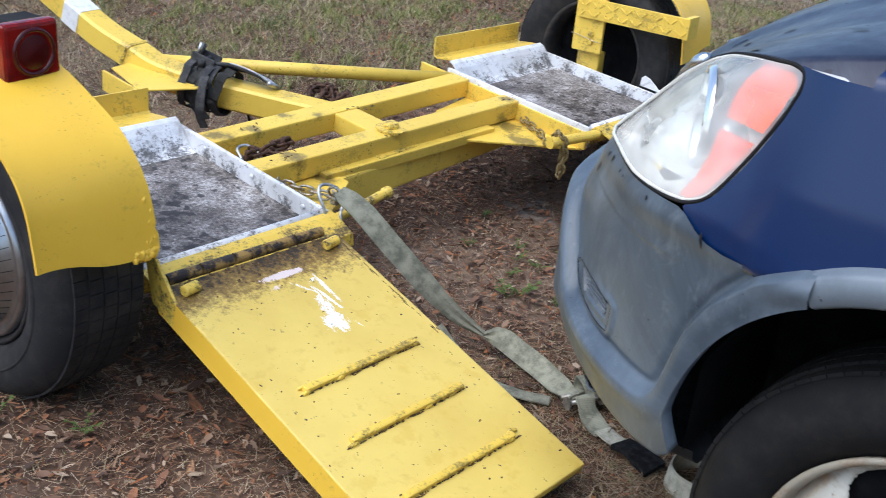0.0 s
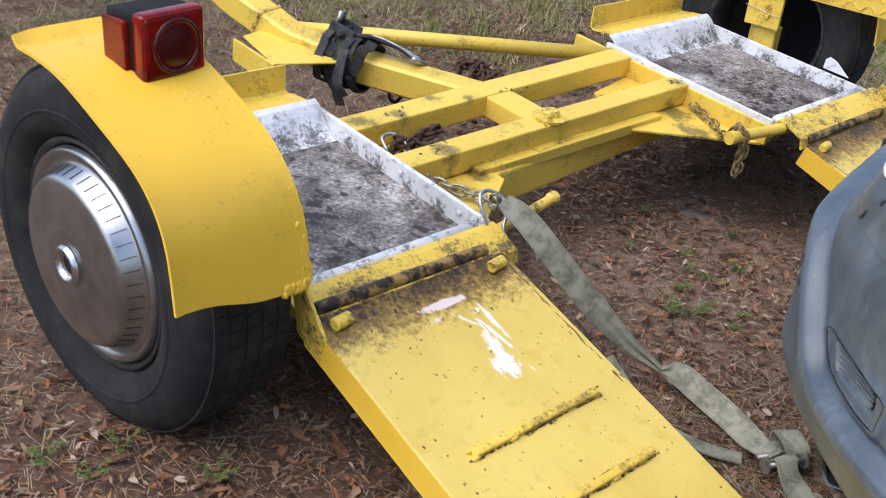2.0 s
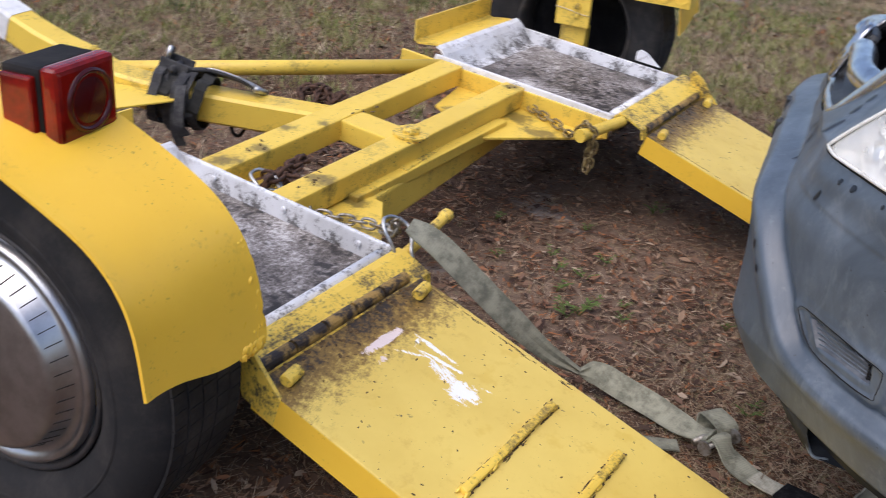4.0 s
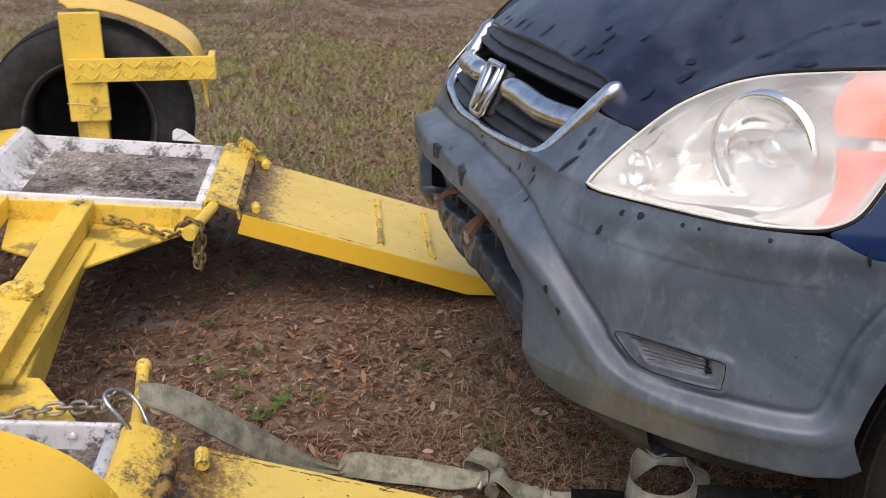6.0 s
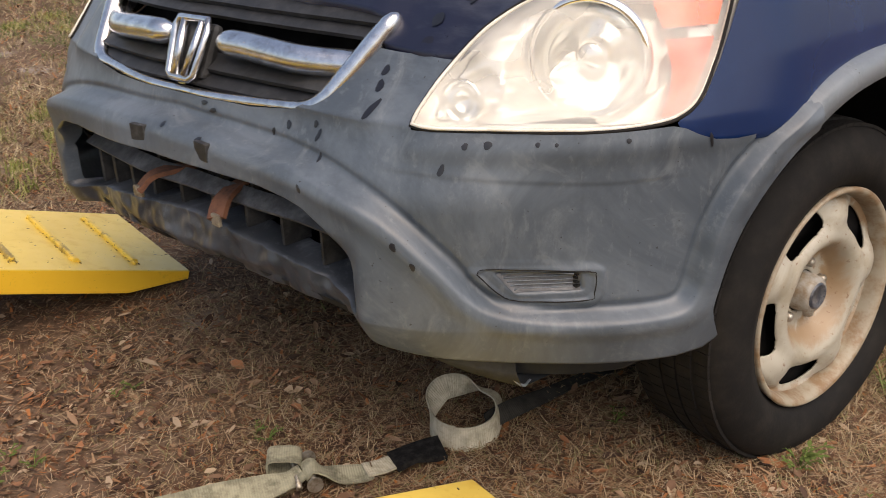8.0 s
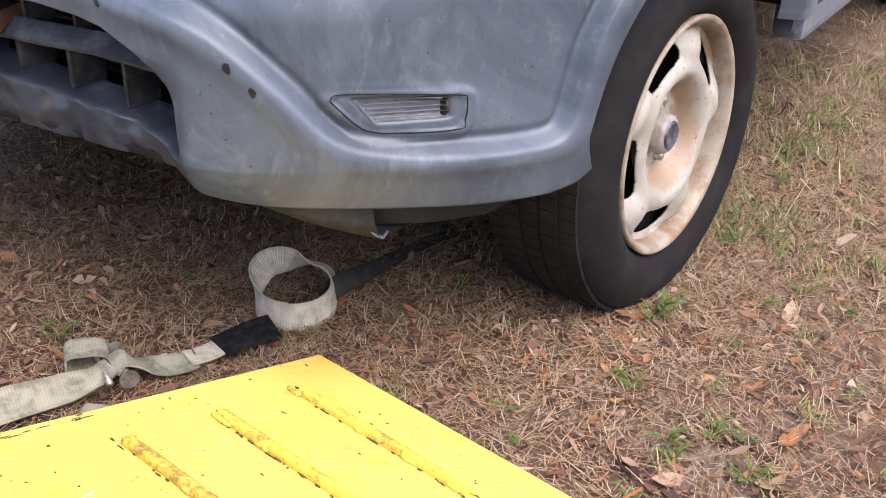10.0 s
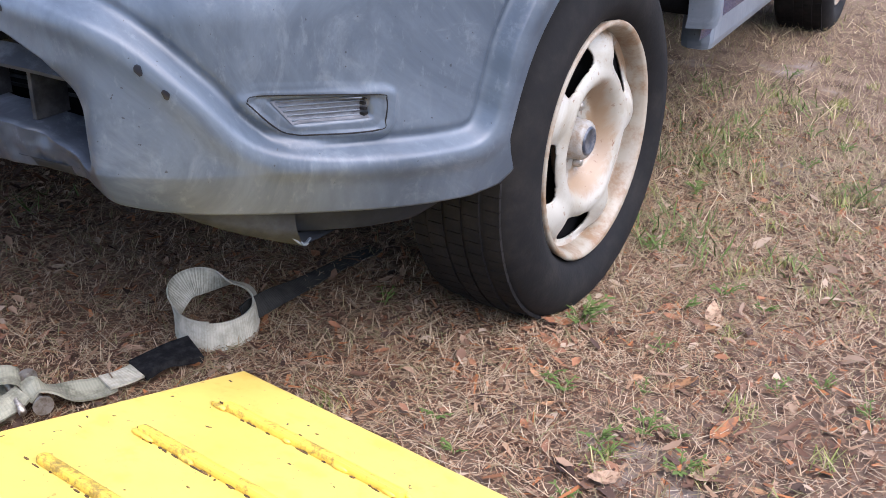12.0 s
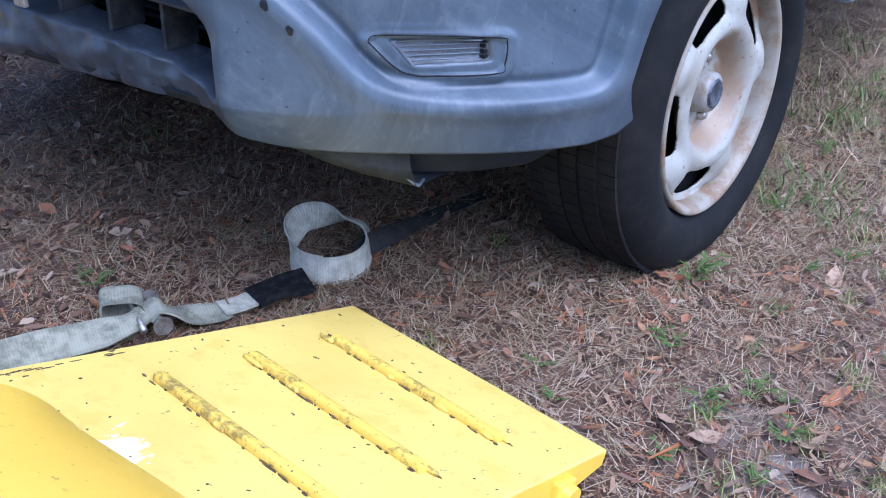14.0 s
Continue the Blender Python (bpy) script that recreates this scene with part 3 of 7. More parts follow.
def pan(x0, x1, inner, far):
    """A wheel pan: floor, upturned side lips, front stop and rear edge."""
    p = d_part("wheel_pan", box(x0, x1, -0.315, 0.31, 0.290, 0.307, bevel=0.002), M_PAN, label="white wheel pan blackened by tyre marks")
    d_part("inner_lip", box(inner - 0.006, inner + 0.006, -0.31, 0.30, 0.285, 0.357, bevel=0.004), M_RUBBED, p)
    s = 1 if inner > (x0 + x1) / 2 else -1
    d_part("side_plate", box(min(inner, inner + s * 0.012), max(inner, inner + s * 0.012), -0.31, 0.42, 0.282, 0.340, bevel=0.003), M_YELLOW, p)
    outer = x0 if inner == x1 else x1
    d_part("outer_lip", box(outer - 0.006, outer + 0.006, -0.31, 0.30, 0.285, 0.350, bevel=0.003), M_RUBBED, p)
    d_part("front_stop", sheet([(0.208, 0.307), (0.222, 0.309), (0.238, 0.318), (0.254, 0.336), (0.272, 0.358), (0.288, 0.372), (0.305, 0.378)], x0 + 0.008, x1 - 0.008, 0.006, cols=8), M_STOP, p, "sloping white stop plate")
    d_part("front_angle", sheet([(0.303, 0.377), (0.33, 0.374), (0.388, 0.362), (0.398, 0.366), (0.402, 0.43)], x0 + 0.03, x1 - 0.03, 0.006, cols=4), M_YELLOW, p)
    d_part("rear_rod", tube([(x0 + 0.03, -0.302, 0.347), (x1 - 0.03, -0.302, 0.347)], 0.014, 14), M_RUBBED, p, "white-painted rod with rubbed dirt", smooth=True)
    d_part("rear_channel", sheet([(-0.316, 0.300), (-0.318, 0.352), (-0.326, 0.359), (-0.34, 0.358), (-0.375, 0.346), (-0.400, 0.336), (-0.406, 0.31)], x0 + 0.004, x1 - 0.004, 0.006, cols=2), M_YELLOW_DIRTY, p)
    return p


near_pan = pan(-1.05, -0.522, -0.522, False)
far_pan = pan(0.582, 1.115, 0.582, True)
lug = plate([(0, 0), (0.09, 0), (0.035, 0.035), (0.012, 0.04), (0, 0.03)], 0.006, pose(1.118, -0.15, 0.358, 90, 0, -90))
d_part("lug", lug, M_WHITE, far_pan, "small white lug with a hole")
for k in range(3):
    x, y = -0.514, -0.23 + 0.2 * k
    d_part("rivet", lathe([(0, 0.007), (0.004, 0.006), (0.006, 0.0)], pose(x - 0.016, y, 0.336, 0, 180, 0), 8), M_WHITE, near_pan)

# stub pins at the pans' inner rear corners
d_part("pin", tube([(-0.525, -0.335, 0.345), (-0.34, -0.315, 0.358), (-0.335, -0.314, 0.3585), (-0.318, -0.312, 0.359)], 0.017, 14, radii=[0.012, 0.012, 0.0155, 0.015]), M_YELLOW_DIRTY, smooth=False)
d_part("pin", tube([(0.585, -0.338, 0.345), (0.41, -0.305, 0.342), (0.40, -0.303, 0.342), (0.385, -0.30, 0.342)], 0.017, 14, radii=[0.016, 0.016, 0.019, 0.019]), M_YELLOW, smooth=False)


M_CLEAT = yellow_paint("yellow_paint_worn_cleat", 0.68)


def ramp_paint(name, scraped):
    """Yellow plate, caked dark below the hinge, scraped to white in one place."""
    k = Mat(name, rough=0.4)
    sep = k.t.nodes.new("ShaderNodeSeparateXYZ")
    k.link(k.coords(), sep.inputs[0])
    x, y = sep.outputs[0], sep.outputs[1]
    big, mid, fine = k.noise(3.5, 5), k.noise(24, 6, 0.7), k.noise(120, 3)
    base = k.mix(k.mask(big, 0.35, 0.7), (0.74, 0.555, 0.13), (0.66, 0.475, 0.10))
    base = k.mix(k.math("MULTIPLY", k.mask(mid, 0.54, 0.72), 0.55), base, (0.56, 0.37, 0.07))
    base = k.mix(k.math("MULTIPLY", k.mask(k.noise(11, 4, 0.6), 0.56, 0.66), 0.45), base, (0.62, 0.41, 0.06))
    chips = k.math("MULTIPLY", k.mask(k.noise(55, 4, 0.6, stretch=(1, 0.6, 1)), 0.66, 0.69), k.mask(k.noise(6, 3), 0.4, 0.55))
    base = k.mix(chips, base, (0.07, 0.05, 0.035))
    specks = k.math("MULTIPLY", k.mask(fine, 0.68, 0.72), 0.8)
    base = k.mix(specks, base, (0.05, 0.04, 0.03))
    # dirt that thins out away from the hinge
    near = k.math("ADD", k.mask(y, -0.21, 0.01), k.math("ADD", k.math("MULTIPLY", k.math("SUBTRACT", k.noise(17, 7, 0.75), 0.5), 1.2), k.math("MULTIPLY", k.math("SUBTRACT", k.noise(85, 5, 0.75), 0.5), 1.3)))
    dirt = k.mask(near, 0.38, 0.85)
    base = k.mix(k.math("MULTIPLY", dirt, 0.9), base, (0.16, 0.085, 0.018))
    base = k.mix(k.math("MULTIPLY", k.mask(near, 0.80, 1.12), 0.95), base, (0.02, 0.015, 0.011))
    if scraped:
        streak = k.noise(46, 7, 0.8, stretch=(1.7, 0.55, 1), distort=1.4)
        WORN, PINK = (0.86, 0.86, 0.85), (0.74, 0.62, 0.58)
        for cx, cy, sx, sy, turn, cut, tone in ((0.034, -0.228, 0.036, 0.038, 0.0, 0.85, WORN), (0.044, -0.185, 0.020, 0.050, -0.18, 0.70, WORN), (0.066, -0.165, 0.006, 0.060, 0.20, 0.8, WORN), (0.084, -0.140, 0.007, 0.060, 0.02, 0.9, WORN),
                                                (0.068, -0.105, 0.018, 0.007, 0.35, 0.6, WORN), (0.040, -0.120, 0.006, 0.045, 0.60, 0.55, WORN), (0.022, -0.066, 0.058, 0.011, -0.02, 1.2, PINK), (-0.016, -0.094, 0.020, 0.010, 0.3, 0.6, PINK), (0.075, -0.255, 0.006, 0.05, 0.3, 0.3, WORN)):
            ct, st = math.cos(turn), math.sin(turn)
            ux, uy = k.math("SUBTRACT", x, cx), k.math("SUBTRACT", y, cy)
            dx = k.math("DIVIDE", k.math("ADD", k.math("MULTIPLY", ux, ct), k.math("MULTIPLY", uy, st)), sx)
            dy = k.math("DIVIDE", k.math("SUBTRACT", k.math("MULTIPLY", uy, ct), k.math("MULTIPLY", ux, st)), sy)
            rr = k.math("ADD", k.math("MULTIPLY", dx, dx), k.math("MULTIPLY", dy, dy))
            q = k.math("ADD", k.math("SUBTRACT", cut, rr), k.math("MULTIPLY", k.math("SUBTRACT", streak, 0.5), 4.2))
            base = k.mix(k.math("MULTIPLY", k.mask(q, 0.34, 0.46), k.mask(rr, 2.6, 1.7)), base, tone)
    k.color(base)
    k.rough(k.math("ADD", k.math("MULTIPLY", mid, 0.3), 0.25))
    k.bump(mid, 0.12, 0.0015).bump(k.math("MULTIPLY", dirt, mid), 0.35, 0.003)
    return k.m


M_RAMP, M_RAMP_FAR = ramp_paint("yellow_ramp_paint_scraped", True), ramp_paint("yellow_ramp_paint", False)


def ramp(xc, w, hy, hz, ty, tz, far, skew, rungs, rung_x):
    """A hinged loading ramp with folded sides, hinge pipe and three cleats."""
    L = math.hypot(ty - hy, tz - hz)
    rr_ = random.Random(11 + far)
    crumbs = []
    tilt = math.atan2(hz - tz, hy - ty)
    m = DECK @ pose(xc, hy, hz) @ Matrix.Rotation(tilt, 4, "X") @ Matrix.Rotation(skew, 4, "Z")
    # own frame: y runs backwards down the ramp as negative
    h = w / 2
    top = box(-h, h, -L, 0.0, -0.006, 0.0, bevel=0.003)
    body = d_part("ramp", top, M_RAMP_FAR if far else M_RAMP, label="scuffed yellow ramp plate" if far else "yellow ramp plate scraped to white paint", m=None)
    body.matrix_basis = m
    bpy.context.view_layer.update()
    for s in (-1, 1):
        x0, x1 = sorted((s * h, s * (h - 0.006)))
        pts = [(0.0, 0.0), (-L, 0.0), (-L, -0.022), (-L + 0.16, -0.062), (0.0, -0.062)]
        side = plate(pts, 0.006, Matrix(((0, 0, 1, x1), (1, 0, 0, 0), (0, 1, 0, -0.001), (0, 0, 0, 1))))
        d_part("side_flange", side, M_YELLOW_CLEAN, body, m=m)
        if s != (1 if far else -1):
            continue
        ear = plate([(-0.05, -0.06), (0.02, -0.05), (0.075, 0.045), (0.065, 0.06), (0.03, 0.05), (-0.05, 0.0)], 0.007, Matrix(((0, 0, 1, x1 + s * 0.004 + 0.003), (1, 0, 0, 0), (0, 1, 0, 0), (0, 0, 0, 1))))
        d_part("hinge_ear", ear, M_YELLOW_DIRTY, body, m=m)
    d_part("end_flange", box(-h + 0.002, h - 0.002, -L - 0.001, -L + 0.012, -0.022, -0.001, bevel=0.006, seg=3), M_YELLOW, body, m=m)
    for y in rungs:
        # each cleat is a strip of flat bar, welded unevenly, with dirt along its foot
        cl = box(rung_x[0], rung_x[1], y - 0.0075, y + 0.0075, -0.001, 0.011, bevel=0.004)
        bmesh.ops.transform(cl, verts=cl.verts, matrix=pose(0, y, 0, 0, 0, rr_.uniform(-0.5, 0.5)) @ pose(0, -y, 0))
        d_part("cleat", cl, M_CLEAT, body, "dirt-edged welded cleat", m=m)
        for e in range(7):
            lump = bmesh.new()
            bmesh.ops.create_icosphere(lump, subdivisions=2, radius=1)
            for v in lump.verts:
                v.co *= 1 + 0.3 * noise.noise(v.co * 1.7 + Vector((e, y * 50, 0)))
            u = (rung_x[e % 2]) * rr_.uniform(0.85, 1.05) if e < 4 else rr_.uniform(rung_x[0], rung_x[1])
            bmesh.ops.transform(lump, verts=lump.verts, matrix=pose(u, y + rr_.choice((-0.0075, 0.007)), 0.003, 0, 0, rr_.uniform(-12, 12)) @ Matrix.Diagonal((rr_.uniform(0.006, 0.016), rr_.uniform(0.003, 0.0052), rr_.uniform(0.003, 0.006), 1)))
            d_part("weld_bead", lump, M_CLEAT, body, "lumpy yellow-painted weld", m=m, smooth=True)
        for e in range(84):
            lump = bmesh.new()
            bmesh.ops.create_icosphere(lump, subdivisions=1, radius=1)
            u = rr_.uniform(rung_x[0] - 0.012, rung_x[1] + 0.012)
            bmesh.ops.transform(lump, verts=lump.verts, matrix=pose(u, y + (0.0085 if rr_.random() < 0.2 else -0.0088) + rr_.gauss(0, 0.0012), 0.0005, 0, 0, rr_.uniform(-6, 6)) @ Matrix.Diagonal((rr_.uniform(0.0015, 0.006) * (2.2 if rr_.random() < 0.3 else 1), rr_.uniform(0.0008, 0.0022), 0.0016, 1)))
            crumbs.append(lump)
    for e in range(70):
        lump = bmesh.new()
        bmesh.ops.create_icosphere(lump, subdivisions=1, radius=1)
        k_ = rr_.uniform(0.0008, 0.0022)
        bmesh.ops.transform(lump, verts=lump.verts, matrix=pose(rr_.uniform(-h + 0.01, h - 0.01), -L * rr_.random() ** 1.3, 0.0, 0, 0, rr_.uniform(0, 180)) @ Matrix.Diagonal((k_ * rr_.uniform(1, 2.6), k_, 0.0008, 1)))
        crumbs.append(lump)
    # dark line of trapped dirt along the inner edge, thick crust under the hinge
    for e in range(26):
        lump = bmesh.new()
        bmesh.ops.create_icosphere(lump, subdivisions=1, radius=1)
        s_ = -1 if far else 1
        bmesh.ops.transform(lump, verts=lump.verts, matrix=pose(s_ * (h - 0.012) + rr_.gauss(0, 0.0012), -rr_.uniform(0.03, 0.36), 0.0) @ Matrix.Diagonal((0.0012, rr_.uniform(0.004, 0.016), 0.0008, 1)))
        crumbs.append(lump)
    for e in range(60):
        lump = bmesh.new()
        bmesh.ops.create_icosphere(lump, subdivisions=1, radius=1)
        k_ = rr_.uniform(0.0015, 0.004)
        bmesh.ops.transform(lump, verts=lump.verts, matrix=pose(rr_.uniform(-h + 0.02, h - 0.03), -abs(rr_.gauss(0, 0.022)), 0.0, 0, 0, rr_.uniform(0, 180)) @ Matrix.Diagonal((k_ * 1.8, k_, k_ * 0.5, 1)))
        crumbs.append(lump)
    d_part("caked_dirt", merge(*crumbs), M_CAKED, body, "caked dirt along cleats and hinge", m=m)["kind"] = "stuff"
    # hinge: a dark pipe in knuckles between pan and ramp
    n = 5
    for k in range(n):
        a, b = -h + 0.02 + (w - 0.05) * k / n, -h + 0.02 + (w - 0.05) * (k + 1) / n - 0.006
        d_part("hinge_knuckle", lathe([(a, 0.0), (a, 0.0125), (b, 0.0125), (b, 0.0)], pose(0, 0.016, 0.003), 14), M_HINGE, body, "grease-blackened hinge pipe", m=m, smooth=False)
    for s in (-1, 1):
        d_part("stud", lathe([(-0.019, 0.0), (-0.019, 0.010), (-0.017, 0.0122), (0.017, 0.0122), (0.019, 0.010), (0.019, 0.0)], pose(s * (h - 0.045), -0.03, 0.009, 0, 0, 8), 14), M_YELLOW_DIRTY, body, m=m)
    return body, m, L


near_ramp, NR, NL = ramp(-0.833, 0.456, -0.428, 0.377, -1.178, 0.2188, False, -0.018, (-0.353, -0.494, -0.640), (-0.148, 0.146))
far_ramp, FR, FL = ramp(0.835, 0.478, -0.418, 0.325, -1.235, 0.134, True, 0.0, (-0.398, -0.554, -0.709), (-0.185, 0.168))
# bolt lug under the near ramp's outer edge
d_part("lug", box(-0.238, -0.226, -0.685, -0.645, -0.05, -0.012, bevel=0.004), M_YELLOW_CLEAN, near_ramp, m=NR)
d_part("lug_bolt", lathe([(-0.012, 0.0), (-0.012, 0.014), (0.0, 0.016)], NR @ pose(-0.238, -0.665, -0.028), 12), M_YELLOW_CLEAN, near_ramp, m=None)


def trailer_wheel(side):
    """A trailer wheel with its tyre and, outside, a dished hubcap."""
    R = 0.333 if side < 0 else 0.318
    g_ = R - 0.318
    m = AXLE @ pose(side * (1.306 if side < 0 else 1.333), 0, 0.310 if side < 0 else 0.314) @ (pose(0, 0, 0) if side < 0 else pose(0, 0, 0, 0, 0, 180))
    # own frame: -x is outwards
    w = d_part("wheel", lathe([(0.03, 0.205), (0.0, 0.212), (-0.004, 0.206), (0.01, 0.196), (0.05, 0.185), (0.14, 0.185), (0.165, 0.196), (0.175, 0.208), (0.15, 0.205)], m, 72), M_WHEEL_DARK, label="dark steel trailer wheel", m=None, smooth=True)
    prof = [(0.012, 0.208), (-0.012, 0.225), (-0.024, 0.25), (-0.022, 0.275 + g_), (-0.008, 0.298 + g_), (0.008, 0.311 + g_), (0.022, 0.3165 + g_), (0.05, R), (0.1, R + 0.001), (0.13, R), (0.156, 0.3165 + g_), (0.172, 0.308 + g_), (0.184, 0.28 + g_), (0.186, 0.25), (0.178, 0.225), (0.17, 0.208)]
    t = d_part("tyre", lathe(prof, m, 96), M_RUBBER_DUSTY, w, "worn black trailer tyre", m=None, smooth=True)
    # tread: five ribs of small blocks with dark grooves between
    bm = bmesh.new()
    for r in range(5):
        x0 = 0.012 + r * 0.031
        for k in range(72):
            a0, a1 = 2 * math.pi * k / 72, 2 * math.pi * (k + 0.93) / 72
            rad = R + 0.003 - (0.002 if r in (0, 4) else 0)
            vs = []
            for rr in (R - 0.004, rad):
                for a in (a0, a1):
                    for x in (x0, x0 + 0.0265):
                        vs.append(bm.verts.new((x, rr * math.cos(a + 0.02 * r), rr * math.sin(a + 0.02 * r))))
            for f in ((4, 5, 7, 6), (0, 1, 5, 4), (2, 3, 7, 6), (0, 2, 6, 4), (1, 3, 7, 5)):
                bm.faces.new([vs[i] for i in f])
    d_part("tread", bm, M_RUBBER_DUSTY, t, m=m)
    if side < 0:
        cap = [(0.004, 0.196), (-0.007, 0.193), (-0.010, 0.187), (0.000, 0.181), (0.004, 0.172), (-0.002, 0.164), (-0.030, 0.154), (-0.036, 0.149), (-0.038, 0.142), (-0.041, 0.11), (-0.045, 0.066), (-0.0465, 0.062), (-0.0455, 0.058), (-0.047, 0.044), (-0.044, 0.038), (-0.049, 0.032), (-0.050, 0.027), (-0.044, 0.022), (-0.042, 0.0)]
        h = d_part("hubcap", lathe(cap, m, 80), M_HUBCAP, w, "dulled stainless dish hubcap", m=None, smooth=True)
        for k in range(44):
            b = box(-0.0135, 0.0135, -0.0007, 0.0007, -0.001, 0.0005, bevel=0)
            bmesh.ops.transform(b, verts=b.verts, matrix=pose(0, 0, 0, 360 * k / 44, 0, 0) @ pose(-0.016, 0, 0.1595, 0, -19.5, 0))
            d_part("hubcap_rib", b, M_WHEEL_DARK, h, m=m)
        d_part("hub_ring", lathe([(-0.046, 0.036), (-0.054, 0.033), (-0.055, 0.027), (-0.046, 0.023)], m, 40), M_CHROME, h, m=None, smooth=True)
        d_part("hub_dot", lathe([(-0.0425, 0.0215), (-0.044, 0.018), (-0.045, 0.0)], m, 28), M_BLACK, h, m=None, smooth=True)
        d_part("sidewall_ring", lathe([(-0.0235, 0.262), (-0.0262, 0.259), (-0.0235, 0.256)], m, 96), M_RUBBER_DUSTY, t, m=None, smooth=True)
        bm = bmesh.new()
        for k in range(120):
            b = box(-0.004, 0.002, -0.0016, 0.0016, -0.012, 0.010, bevel=0)
            bmesh.ops.transform(b, verts=b.verts, matrix=pose(0, 0, 0, 3 * k, 0, 0) @ pose(-0.006, 0, 0.306, 0, 28, 0))
            me_ = bpy.data.meshes.new("tmp")
            b.to_mesh(me_)
            b.free()
            bm.from_mesh(me_)
            bpy.data.meshes.remove(me_)
        d_part("shoulder_lug", bm, M_RUBBER_DUSTY, t, m=m)
    else:
        d_part("wheel_disc", lathe([(0.07, 0.187), (0.075, 0.15), (0.05, 0.1), (0.05, 0.0)], m, 48), M_UNDER, w, m=None, smooth=True)
    return w


for s in (-1, 1):
    trailer_wheel(s)


def fender(side):
    """A rolled sheet mudguard with an irregular welded rear corner."""
    bm = bmesh.new()
    n, c = 44, 12
    rows = []
    R = 0.372
    m = AXLE @ pose(side * 1.333, 0, 0.314)
    for i in range(n + 1):
        f = i / n
        row = []
        for j in range(c + 1):
            g = j / c
            x = -side * (-0.055 + 0.235 * g)
            end = 13.5 - 6.0 * g + 0.8 * math.sin(g * 7)
            ang = radians(93 + (end - 93) * f)
            deg_ = math.degrees(ang)
            rad = R + 0.033 * math.exp(-((deg_ - 36) / 17) ** 2)
            y, z = -rad * math.cos(ang), rad * math.sin(ang)
            if side < 0:
                tail = max(0.0, 1 - abs(deg_ - 12) / 24)
                x += tail ** 0.8 * max(0.0, g - 0.55) / 0.45 * (0.016 + 0.008 * noise.noise(Vector((deg_ * 0.35, 3.0, 0.0))))
            dr = 0.004 * noise.noise(Vector((x * 9, f * 6, 2.0))) + (0.006 if j in (0, c) else 0)
            row.append(Vector((x, y * (1 + dr), z * (1 + dr))))
        rows.append(row)
    # flat flare over the front
    top = []
    for k in range(1, 4):
        first = rows[0]
        top.append([Vector((p.x * (1 if j not in (0, c) else 1), p.y + 0.012 * k * (1 - 0.6 * (2 * j / c - 1) ** 4), p.z + 0.005 * k)) for j, p in enumerate(first)])
    rows = top[::-1] + rows
    v = [[bm.verts.new(p) for p in r] for r in rows]
    for a, b in zip(v, v[1:]):
        for j in range(c):
            bm.faces.new((a[j], a[j + 1], b[j + 1], b[j]))
    bm.normal_update()
    bmesh.ops.solidify(bm, geom=bm.faces[:], thickness=0.005)
    fe = d_part("fender", bm, M_YELLOW_CLEAN, label="yellow rolled-steel mudguard", m=m, smooth=True)
    smooth_by_angle(fe, 50)
    return fe, m


near_fender, NF = fender(-1)
far_fender, FF = fender(1)
rnd = random.Random(4)
for k in range(60):
    g = rnd.random()
    bm = bmesh.new()
    bmesh.ops.create_icosphere(bm, subdivisions=2, radius=1)
    for v in bm.verts:
        v.co *= 1 + 0.35 * noise.noise(v.co * 2 + Vector((k, 0, 0)))
    q = rnd.uniform(0.0032, 0.0072)
    if k < 30:
        ang, xx = radians(7 + 26 * g), 0.177 + 0.016 * max(0.0, 1 - abs(26 * g - 5) / 24) ** 0.8 - abs(rnd.gauss(0, 0.003 + 0.008 * (1 - g)))
    else:
        ang, xx = radians(7.5 + rnd.uniform(0, 2.0)), 0.192 - 0.055 * g
    bmesh.ops.transform(bm, verts=bm.verts, matrix=NF @ pose(xx, -(0.373 + 0.033 * math.exp(-((math.degrees(ang) - 36) / 17) ** 2)) * math.cos(ang), (0.373 + 0.033 * math.exp(-((math.degrees(ang) - 36) / 17) ** 2)) * math.sin(ang), 0, 0, rnd.uniform(0, 180)) @ Matrix.Diagonal((q * rnd.uniform(0.8, 1.3), q, q * rnd.uniform(0.9, 1.9), 1)))
    d_part("weld_bead", bm, M_YELLOW_CLEAN, near_fender, "lumpy weld", m=None, smooth=True)

# far fender's post, bracket and chequer-plate step
FB = AXLE
d_part("fender_post", box(1.096, 1.110, -0.075, 0.045, 0.345, 0.68, bevel=0.004), M_YELLOW, far_fender, m=FB)
d_part("fender_post_foot", box(1.124, 1.172, -0.06, 0.032, 0.20, 0.345, bevel=0.006), M_YELLOW, far_fender, m=FB)
stepb = d_part("chequer_strip", box(1.083, 1.094, -0.405, 0.03, 0.470, 0.542, bevel=0.002), M_YELLOW, far_fender, "yellow chequer-plate strip", m=FB)
for k in range(15):
    y = -0.39 + k * 0.0285
    for r in range(2):
        b = box(-0.002, 0.003, -0.012, 0.012, -0.003, 0.003, bevel=0.0012, seg=1)
        bmesh.ops.transform(b, verts=b.verts, matrix=pose(1.082, y + 0.0145 * r, 0.488 + 0.034 * r, 45 if (k + r) % 2 else -45, 0, 0))
        d_part("raised_mark", b, M_YELLOW, stepb, m=FB)
d_part("strip_tab", box(1.085, 1.16, -0.405, -0.385, 0.468, 0.545, bevel=0.003), M_YELLOW, far_fender, m=FB)
